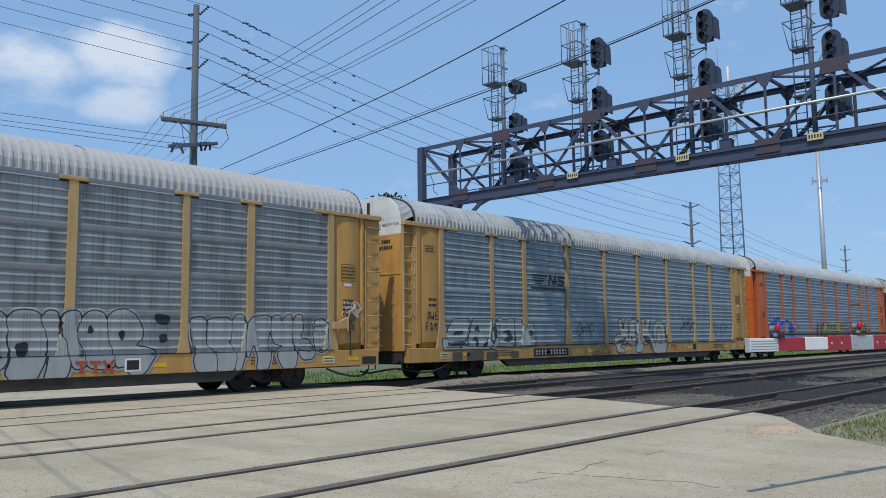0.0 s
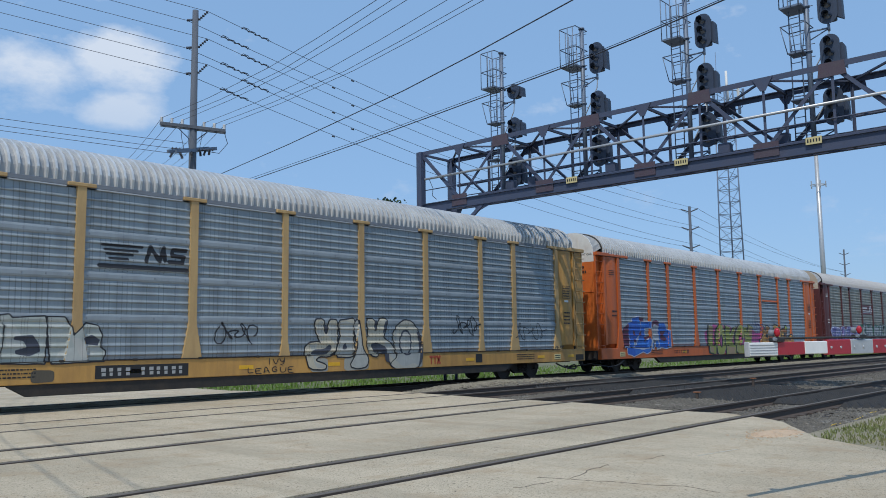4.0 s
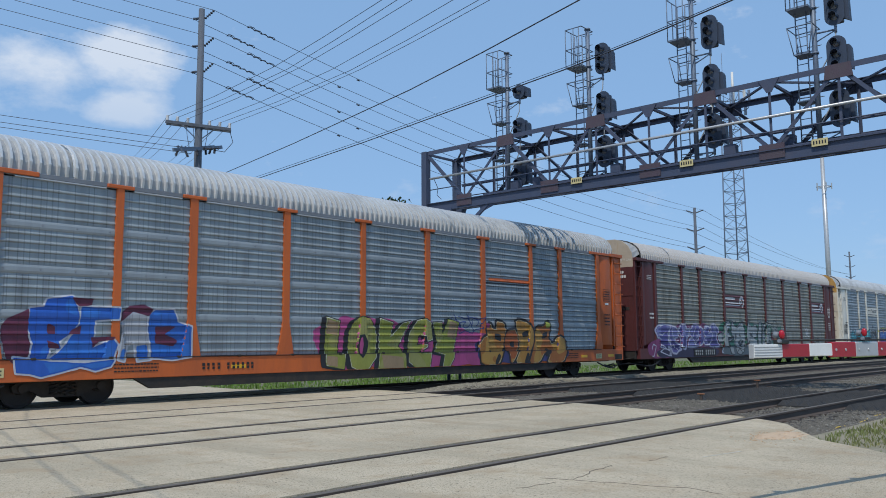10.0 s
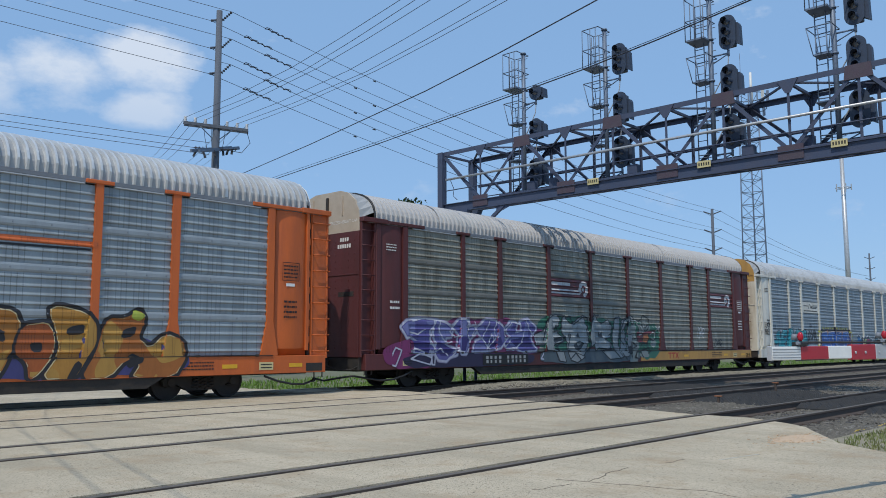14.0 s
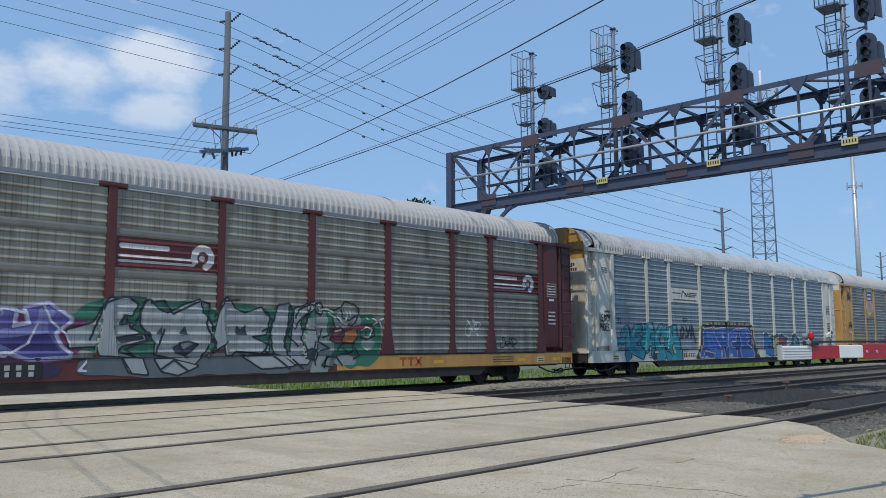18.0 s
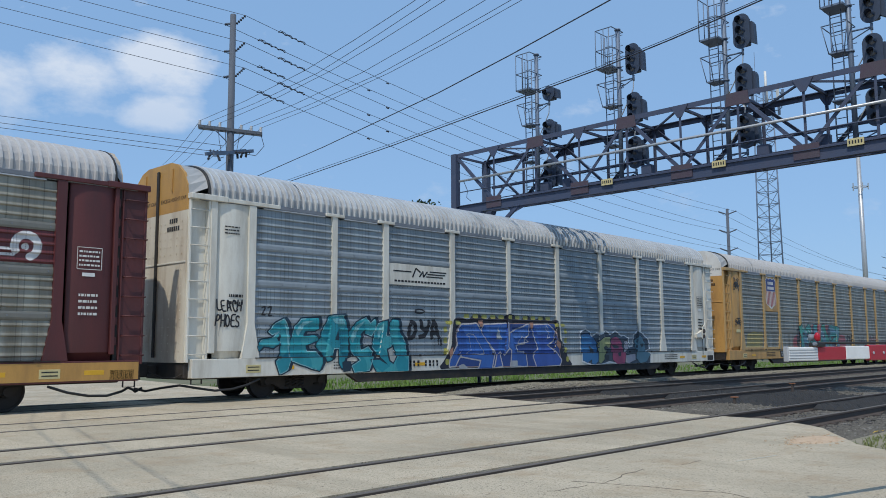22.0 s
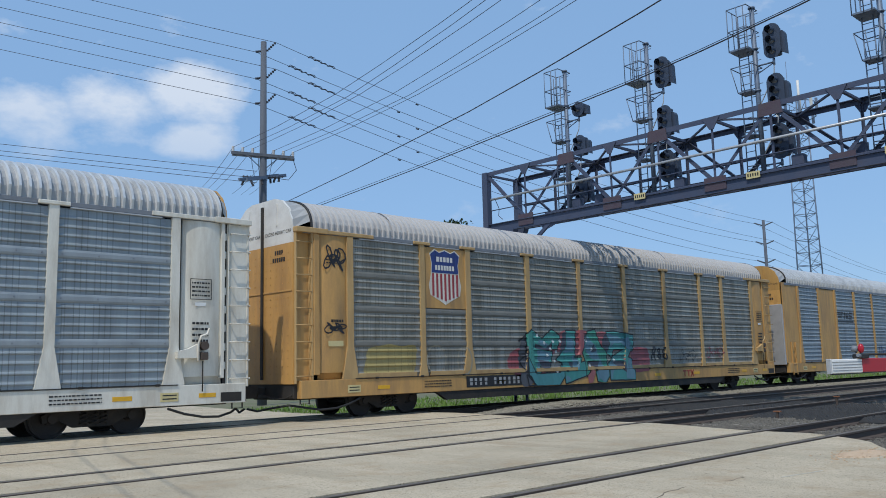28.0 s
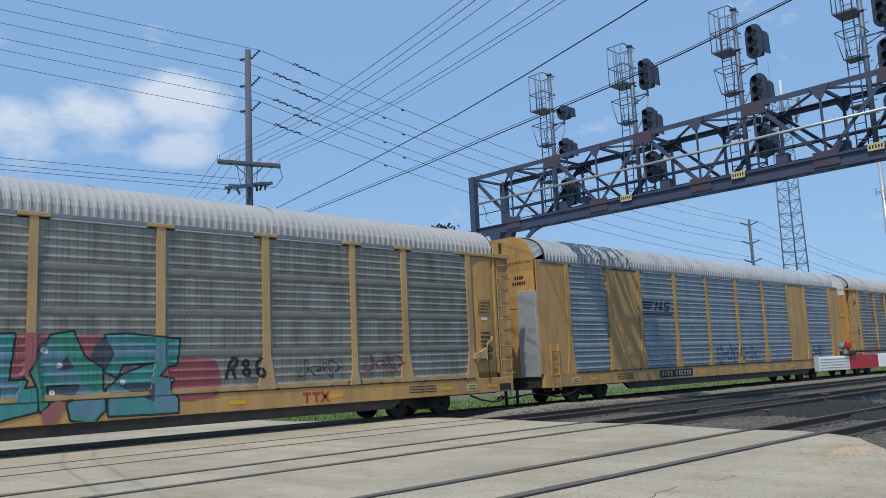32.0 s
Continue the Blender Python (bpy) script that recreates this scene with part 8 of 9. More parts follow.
    for name, color, width, texts in (("graffiti_line", (0.54, 0.55, 0.64), 0.05, ["2.09,2.08 2.60,2.18 3.16,2.13 3.03,1.83 2.89,1.53 3.15,1.17",
        "2.64,1.82 2.34,1.67 2.01,1.73",
        "3.38,2.13 3.29,1.83 3.46,1.56 3.69,1.38 3.91,1.44",
        "4.10,2.05 3.82,1.77 4.05,1.59 4.38,1.63",
        "4.57,2.22 4.80,2.03 4.66,1.69 4.85,1.47",
        "5.05,2.10 5.14,1.91 4.90,1.60",
        "5.84,2.12 5.63,1.79 5.43,1.57 5.68,1.31 5.87,1.15",
        "6.25,2.19 6.09,1.86 6.18,1.54",
        "6.66,1.80 7.09,2.14 7.52,2.05",
        "6.97,1.48 6.65,1.21 7.17,1.14 7.61,1.41 7.79,1.81",
        "7.91,2.22 8.07,1.88 8.40,1.61 8.51,1.34",
        "2.01,1.12 2.22,1.23 2.64,1.11",
        "3.11,1.11 3.37,1.23 3.64,0.99",
        "3.78,0.92 4.10,1.16 4.47,1.10"]),
            ("graffiti_line", (0.02, 0.03, 0.04), 0.05, ["8.92,1.48 9.24,2.32 9.66,2.47 10.22,2.45 10.08,2.12 9.95,1.83",
        "9.64,1.55 10.32,1.66 10.37,1.52 9.75,1.27 9.93,1.13",
        "10.34,2.34 10.66,2.42 10.90,2.10 11.63,2.44 11.89,2.37 11.81,1.85 12.06,1.41 11.84,1.04",
        "10.70,1.73 10.49,1.19",
        "11.07,1.41 11.25,1.12 11.59,1.37 11.33,1.45 11.07,1.41",
        "10.60,0.80 10.93,1.01 11.30,0.75",
        "9.58,1.83 9.71,2.04 9.88,1.73",
        "12.02,2.08 12.30,2.46 12.72,2.50",
        "13.43,2.27 13.77,1.97 13.89,2.40 14.28,2.47 14.40,2.24 14.24,1.84 14.12,1.44 14.28,1.04",
        "13.43,1.71 13.73,1.83 13.58,1.27 13.43,1.16",
        "14.48,2.07 14.60,2.30 14.93,2.45 15.14,2.43",
        "14.93,2.37 14.81,1.84 14.68,1.55 14.85,1.21",
        "13.51,1.21 13.89,0.99 14.28,0.73",
        "14.36,0.98 14.72,0.72",
        "14.93,2.19 14.60,2.01 14.48,1.78",
        "15.13,1.44 15.05,1.09 15.13,0.80"])):
        for text in texts:
            line_paint(c, POSTS, name, drawn(text, False), width, color, 0.0235)
    # the painted figure beside them: plain patches and lines
    for k, text in enumerate(["15.64,1.88 16.12,1.83 16.75,1.92 17.25,1.96 17.16,1.81 16.70,1.74 16.12,1.44 15.73,1.41",
        "16.16,1.68 16.66,1.83 16.70,1.56 16.43,1.35 16.12,1.42"]):
        pts = drawn(text, False)
        gx, gz = side_grid(min(p[0] for p in pts), max(p[0] for p in pts), min(p[1] for p in pts), max(p[1] for p in pts), POSTS, 0.028)
        lay_field(c, "graffiti_patch", gx, gz, shape_field(gx, gz, pts), spray(((0.17, 0.03, 0.04), (0.38, 0.14, 0.045))[k]), POSTS, 0.012 + 0.002 * k)
    for k, (bx0, bx1, bz0, bz1) in enumerate(((15.85, 16.75, 1.65, 2.3), (16.85, 17.4, 1.2, 1.65), (15.75, 16.6, 0.7, 1.1), (14.9, 15.7, 0.65, 2.35))):
        patch(c, POSTS, bx0, bx1, bz0, bz1, (0.24, 0.28, 0.27), k + 60, 0.009, "graffiti_patch", soft=2.2, rough=0.9)
    for color, width, texts in (((0.02, 0.025, 0.03), 0.05, ["15.14,2.49 15.35,2.53 15.43,2.32 15.35,2.17 15.14,2.26 15.14,2.49",
        "15.43,2.35 15.86,2.33 16.04,2.40 16.21,2.58 16.57,2.50 16.75,2.35 16.66,2.11 16.48,1.89 16.12,1.95 15.90,2.09",
        "16.08,2.34 16.12,2.10 16.34,2.04 16.61,2.17",
        "15.73,2.09 15.86,1.85 15.68,1.50 15.86,1.41 16.21,1.41",
        "15.86,1.70 16.03,1.86 16.21,1.71 15.94,1.62",
        "16.21,1.74 16.12,1.44 16.47,1.38 16.70,1.56 16.66,1.80",
        "16.79,1.68 17.02,1.93 17.30,1.87 17.34,1.62 17.06,1.50 16.79,1.56 16.79,1.68",
        "15.94,1.20 16.12,1.38 16.56,1.41 16.47,1.13 16.03,1.08",
        "16.38,1.08 16.61,1.25 16.74,1.07 16.47,0.95",
        "15.39,1.79 15.26,1.44 15.68,1.26 15.34,1.20",
        "14.76,1.15 15.01,1.26 15.22,1.14 15.13,0.94 14.80,1.00",
        "15.43,0.73 15.51,1.03 15.85,1.02 16.07,0.78",
        "16.16,1.26 16.29,1.14",
        "17.02,1.74 16.97,1.56",
        "15.55,1.02 15.34,0.79 15.77,0.73",
        "14.36,1.89 14.24,1.61 14.60,1.32",
        "15.77,1.79 15.60,1.61 15.43,1.55"]),
            ((0.52, 0.54, 0.52), 0.045, ["15.26,2.46 15.30,2.32 15.56,2.35 15.77,2.27",
        "15.95,2.15 16.08,1.98 16.30,1.92",
        "15.60,2.24 15.86,2.12",
        "16.26,2.31 16.30,2.16 16.21,2.04",
        "16.39,2.31 16.43,2.16",
        "16.84,1.77 17.02,1.87 17.25,1.78 17.11,1.56 16.93,1.59",
        "17.26,2.12 17.44,2.03 17.68,2.12",
        "17.30,1.93 17.49,2.06 17.63,1.87",
        "15.86,1.73 16.08,1.77",
        "16.97,1.25 17.06,1.19",
        "17.02,2.14 17.07,2.08"])):
        for text in texts:
            line_paint(c, POSTS, "graffiti_line", drawn(text, False), width, color, 0.018 if width == 0.05 else 0.02)
    brand, white = (0.12, 0.028, 0.032), (0.6, 0.6, 0.6)
    for x0, x1, w in ((9.42, 12.06, 2.0), (22.73, 25.3, 1.75)):
        board(c, POSTS, "sign_board", x0, x1, 3.14, 3.86, brand, 0.004, "maroon sign board")
        for z in (3.42, 3.3):
            line_paint(c, POSTS, "sign_stripe", [(x0 + 0.1, z), (x0 + w, z)], 0.06, white, 0.008, "white stripe")
        line_paint(c, POSTS, "sign_stripe", [(x0 + 0.15, 3.65), (x0 + 1.3, 3.65)], 0.12, white, 0.008)
        line_paint(c, POSTS, "sign_ring", [(x0 + w + 0.24 + 0.24 * math.cos(a), 3.5 + 0.24 * math.sin(a)) for a in (radians(-70 + 25 * k) for k in range(12))], 0.17, white, 0.008, "white ring emblem")
        line_paint(c, POSTS, "sign_ring", [(x0 + w + 0.22 + 0.05 * math.cos(a), 3.48 + 0.05 * math.sin(a)) for a in (radians(-70 + 40 * k) for k in range(8))], 0.06, white, 0.008)
    part("yellow_sill_panel", box(15.9, CAR_L - 0.13, -0.086, -0.081, 0.64, 1.03), M_YELLOW, c, "yellow painted stretch of the sill")
    owner_sign(c, 18.3, 19.3, 0.7)
    part("end_slot", box(-0.04, -0.03, 0.3, 1.0, 2.78, 2.92, 0.002), M_UNDER, c, "dark slot in the end door")
    marks(c, 5.5, 7.8, 0.72, 0.96, 10, M_HOOD, M_BLACK, 0.022)
    squiggle(c, POSTS, 21.4, 22.0, 1.6, 2.2, (0.6, 0.6, 0.6), 8, 0.03)
    squiggle(c, POSTS, 23.2, 24.0, 1.2, 1.6, K, 9, 0.03)
    return c


def car_fifth():
    c = autorack(104.6, "dirty white car carrier with grey screens, turquoise and blue graffiti", M_CREAM, M_SCREEN, M_ROOF, M_YELLOW, seed=5, brake=True)
    end_words(c)
    teal, blue = (0.025, 0.25, 0.32), (0.045, 0.12, 0.40)
    mural(c, POSTS, ["2.31,1.74 2.52,1.98 2.81,2.10 2.94,1.92 3.03,1.53 3.01,1.01 2.91,0.73 2.64,0.62 2.52,0.98 2.68,1.11 2.71,1.46 2.49,1.32 2.19,1.37 2.03,1.24 1.97,1.35 2.10,1.53 2.41,1.58 2.65,1.74 2.45,1.65",
        "3.03,1.53 3.13,1.87 3.36,2.10 3.96,2.14 3.97,1.86 3.85,1.79 3.52,1.78 3.43,1.63 3.83,1.66 3.98,1.56 3.93,1.51 3.52,1.39 3.57,1.24 3.85,1.24 4.06,1.07 4.06,0.89 3.95,0.70 3.72,0.75 3.03,0.96 3.00,1.25",
        "4.08,1.79 4.32,2.20 4.85,2.24 5.00,1.80 5.03,1.08 4.84,1.03 4.75,0.73 4.64,0.88 4.62,1.29 4.46,1.29 4.39,0.99 4.22,0.94 4.10,1.14 3.84,1.39 4.03,1.59",
        "5.03,1.75 5.30,2.04 5.69,2.21 5.82,2.03 6.05,2.17 6.06,1.87 5.89,1.63 5.65,1.71 5.65,1.86 5.48,1.70 5.44,1.44 5.50,1.26 5.78,1.36 5.93,1.18 5.91,1.02 5.75,0.65 5.19,0.61 5.07,0.82 5.40,0.97 5.11,1.18",
        "5.97,1.66 6.11,2.03 6.47,2.12 6.42,1.66 6.61,1.66 6.59,2.04 6.74,2.16 6.96,2.14 7.01,1.78 7.24,1.50 7.32,1.05 7.33,0.61 6.04,0.59 5.80,0.97 6.15,0.96 6.51,0.79 6.14,1.07 5.90,1.34"],
          [teal, (0.03, 0.28, 0.34)], (0.012, 0.035, 0.06), "turquoise letters with black outline", 41, soft=False, glint=(0.28, 0.52, 0.56), edge=0.035, shade=(0.09, 0.03), tone=(0.06, 0.34, 0.39), dark=(0.012, 0.035, 0.06), darks=["6.41,1.28 6.75,1.40 6.86,1.09 6.69,0.82 6.51,0.91",
        "4.48,1.54 4.59,1.80 4.64,1.52",
        "2.68,1.46 2.71,1.72 2.59,1.58",
        "4.74,0.93 5.07,0.94 5.05,0.67 4.78,0.64"],
          extras=[((0.40, 0.42, 0.40), ["6.47,1.25 6.71,1.34 6.81,1.10 6.68,0.87 6.56,0.94"]), ((0.20, 0.46, 0.50), ["2.80,2.01 2.90,1.89 2.98,1.53 2.97,1.10 2.92,1.53 2.85,1.87",
        "4.37,2.12 4.80,2.16 4.89,1.96 4.48,2.00",
        "5.09,1.60 5.25,1.91 5.64,2.12 5.36,1.81 5.18,1.44",
        "6.12,1.82 6.32,2.04 6.30,1.82 6.13,1.55",
        "3.18,1.78 3.41,2.02 3.81,2.07 3.47,1.93 3.26,1.63"])])
    scrawl(c, POSTS, "DYA", 7.35, 8.75, 1.6, 2.15, K, 42, "thick black letters", 0.07)
    line_paint(c, POSTS, "halo", [(7.85 + 0.2 * math.cos(a), 2.42 + 0.06 * math.sin(a)) for a in (radians(30 * k) for k in range(13))], 0.05, K)
    mural(c, POSTS, ["9.38,0.67 8.59,0.63 9.01,1.03 9.25,1.33 9.28,1.86 9.35,2.23 9.72,2.27 10.10,2.18 10.41,2.41 10.73,2.36 10.98,2.20 11.39,2.41 11.73,2.22 12.16,2.46 12.51,2.37 12.78,2.21 13.19,2.43 13.62,2.23 14.10,2.42 14.49,2.22 14.95,2.30 15.05,1.95 15.04,1.56 15.41,1.35 15.45,0.96 15.82,0.59 15.30,0.58"], (0.022, 0.022, 0.035), K, "dark scalloped cloud behind the letters", 47, edge=0.01, base=-0.0085)
    mural(c, POSTS, ["9.17,0.71 9.45,1.33 9.44,1.69 9.68,2.04 14.79,2.14 14.87,1.73 15.04,0.89 15.04,0.61"], (0.03, 0.065, 0.24), (0.40, 0.27, 0.24), "deep blue field with a pinkish edge", 48, edge=0.03, base=-0.005, soft=False)
    mural(c, POSTS, ["9.72,2.02 10.46,2.07 10.74,1.82 11.32,1.13 11.16,0.60 10.52,0.61 10.63,0.89 9.67,1.02 9.81,1.33 9.38,0.73 9.12,0.71 9.15,0.91 9.51,1.39 9.47,1.63",
        "10.82,2.04 12.07,2.10 12.08,1.25 11.82,1.06 11.69,1.19 11.57,1.07 11.70,0.68 11.32,0.63 11.48,1.13 10.90,1.64 10.74,1.82",
        "12.16,1.78 13.24,2.09 13.24,1.72 13.06,1.65 12.97,1.45 12.52,1.38 12.61,1.12 12.97,1.12 13.06,0.65 12.17,0.67 12.25,1.19 12.08,1.32",
        "13.43,2.06 14.39,2.11 14.79,1.87 14.69,1.52 14.29,1.38 14.69,1.17 15.09,0.82 14.99,0.65 13.62,0.61 13.43,0.98 13.81,1.25 13.62,1.59"],
          [blue, (0.05, 0.11, 0.4)], (0.54, 0.51, 0.50), "blue letters with pale outline on a dark cloud", 43, soft=False, edge=0.048, tone=(0.05, 0.15, 0.48), dark=(0.09, 0.20, 0.52), darks=["9.72,1.96 10.42,2.00 10.66,1.76 9.96,1.72",
        "10.90,2.00 11.99,2.05 11.99,1.77 11.06,1.79",
        "12.25,1.74 13.17,1.99 13.15,1.75 12.52,1.58",
        "13.52,1.99 14.34,2.04 14.64,1.84 13.81,1.72"],
          extras=[((0.46, 0.24, 0.16), ["10.57,2.19 10.81,2.21 10.75,1.95 10.64,1.98",
        "13.32,2.16 13.54,2.18 13.45,1.92 13.33,1.96",
        "14.84,1.56 15.10,1.42 15.04,1.21 14.79,1.35",
        "9.11,1.21 9.29,1.33 9.26,1.09 9.12,0.97"]), ((0.42, 0.44, 0.46), ["11.48,1.58 11.58,1.99 11.78,1.55",
        "12.17,0.85 12.52,0.85 12.52,0.63 12.17,0.64",
        "9.52,0.73 9.75,0.78 9.98,0.63 9.56,0.62"])], strokes=[((0.5, 0.5, 0.52), 0.012, ["9.97,1.11 10.20,1.23 10.11,1.66 9.96,1.69 10.07,1.75 10.34,1.72 10.87,1.10 10.67,1.07",
        "12.61,1.42 12.87,1.68 13.24,1.48 12.97,1.45",
        "14.24,2.07 14.39,1.94 14.49,1.66 14.29,1.59 14.44,1.80 14.24,1.94"])])
    for k in range(15):
        x, z = 9.0 + 0.44 * k, 2.33 if 1 < k < 13 else 2.1
        patch(c, POSTS, x, x + 0.27, z - 0.07, z + 0.06, (0.42, 0.40, 0.10), 80 + k, 0.007, "graffiti_block", soft=5.0, rough=0.1)
    for k in range(4):
        for x in (8.92, 15.4):
            patch(c, POSTS, x, x + 0.16, 0.75 + 0.34 * k, 0.95 + 0.34 * k, (0.40, 0.38, 0.09), 100 + k, 0.007, "graffiti_block", soft=5.0, rough=0.1)
    shade_edge = ["16.42,1.86 16.77,1.97 17.07,1.88 17.19,1.68 17.51,1.82 17.81,1.79 18.20,1.93 18.49,1.77 18.88,1.93 19.31,1.72 19.53,1.75 19.84,1.63 19.88,1.28 20.15,1.31 20.25,1.76 20.55,1.92 20.96,1.83 21.44,1.57 21.48,1.21 21.15,1.08 21.47,0.99 21.42,0.58 20.24,0.59 19.38,0.58 18.64,0.65 18.29,0.70 17.76,0.61 17.09,0.60 16.43,0.75"]
    mural(c, POSTS, shade_edge, (0.06, 0.085, 0.115), (0.50, 0.53, 0.54), "dark shade behind the letters, edged in white", 49, soft=False, edge=0.03, base=-0.005,
          strokes=[((0.72, 0.74, 0.75), 0.026, shade_edge)])
    mural(c, POSTS, ["16.51,1.75 16.96,1.81 17.47,1.52 17.52,1.23 17.51,0.73 17.29,0.60 17.09,0.65 17.07,0.82 16.77,0.68 16.45,0.80 16.45,1.23",
        "17.59,1.46 17.94,1.64 18.49,1.68 18.49,1.28 18.29,1.22 18.20,1.31 17.89,1.29 18.16,1.11 17.94,0.96 17.94,0.80 17.68,0.64 17.55,0.70 17.59,1.05",
        "18.56,1.62 18.92,1.68 19.29,1.53 19.38,1.22 19.52,0.97 19.38,0.60 18.82,0.62 18.54,0.80",
        "19.53,1.50 19.77,1.54 19.81,1.22 19.52,1.03",
        "19.52,0.94 20.24,1.00 20.24,0.74 19.75,0.63 19.47,0.66",
        "20.30,1.53 20.65,1.76 21.10,1.47 21.15,1.08 21.43,0.99 21.14,0.67 20.63,0.61 20.29,0.81 20.39,1.15"],
          [(0.04, 0.16, 0.36), (0.38, 0.40, 0.17), (0.34, 0.06, 0.13), (0.50, 0.46, 0.48), (0.46, 0.42, 0.45), (0.11, 0.23, 0.29)], (0.02, 0.025, 0.035), "blue, yellow, red and teal letters with black outline", 44, soft=False, edge=0.035, dark=(0.03, 0.04, 0.05), darks=["17.89,1.29 18.20,1.34 18.42,1.22 18.20,1.17 17.98,1.15",
        "18.60,1.37 19.11,1.34 19.10,1.22 18.74,1.24",
        "18.92,1.04 19.15,1.07 19.15,0.91 18.96,0.92",
        "20.64,1.38 20.95,1.44 20.97,1.31 20.74,1.28",
        "16.96,1.29 17.05,1.32 17.34,1.11 17.09,1.03",
        "17.94,0.99 18.29,0.95 18.20,0.75 18.02,0.78"])
    part("sign_board", box(6.54, 9.2, -0.05, -0.035, 3.2, 3.84, 0.004), M_CREAM, c, "white sign board with a black emblem")
    bm = bmesh.new()
    for xa, xb, z in ((6.95, 7.7, 3.62), (8.5, 9.25, 3.66), (8.4, 9.2, 3.58), (8.35, 9.1, 3.50)):
        box(xa, xb, -0.056, -0.051, z - 0.02, z + 0.02, 0, bm)
    for p, q in (((7.75, 3.45), (7.9, 3.74)), ((7.9, 3.74), (8.1, 3.62)), ((8.05, 3.48), (8.2, 3.66)), ((8.2, 3.66), (8.22, 3.48)), ((8.22, 3.48), (8.4, 3.66))):
        beam((p[0], -0.054, p[1]), (q[0], -0.054, q[1]), 0.05, 0.005, bm, up=(0, 1, 0))
    for k in range(16):
        box(7.0 + 0.14 * k, 7.1 + 0.14 * k, -0.056, -0.051, 3.29, 3.35, 0, bm)
    bm.transform(Matrix.Translation((-0.23, 0, 0)))
    tagged(part("sign_emblem", bm, M_BLACK, c), kind="stuff")
    marks(c, 7.15, 8.65, 0.74, 0.92, 9, M_BLACK)
    scrawl(c, POSTS, "LEACH", 0.72, 1.5, 2.25, 2.55, K, 45, "black marker words", 0.02)
    scrawl(c, POSTS, "PHOES", 0.7, 1.45, 1.85, 2.15, K, 46, "black marker words", 0.02)
    scrawl(c, POSTS, "22", 2.05, 2.45, 2.15, 2.4, K, 46, "black marker figures", 0.02)
    scrawl(c, POSTS, "18", 8.6, 8.85, 1.35, 1.55, K, 46, "black marker figures", 0.02)
    return c


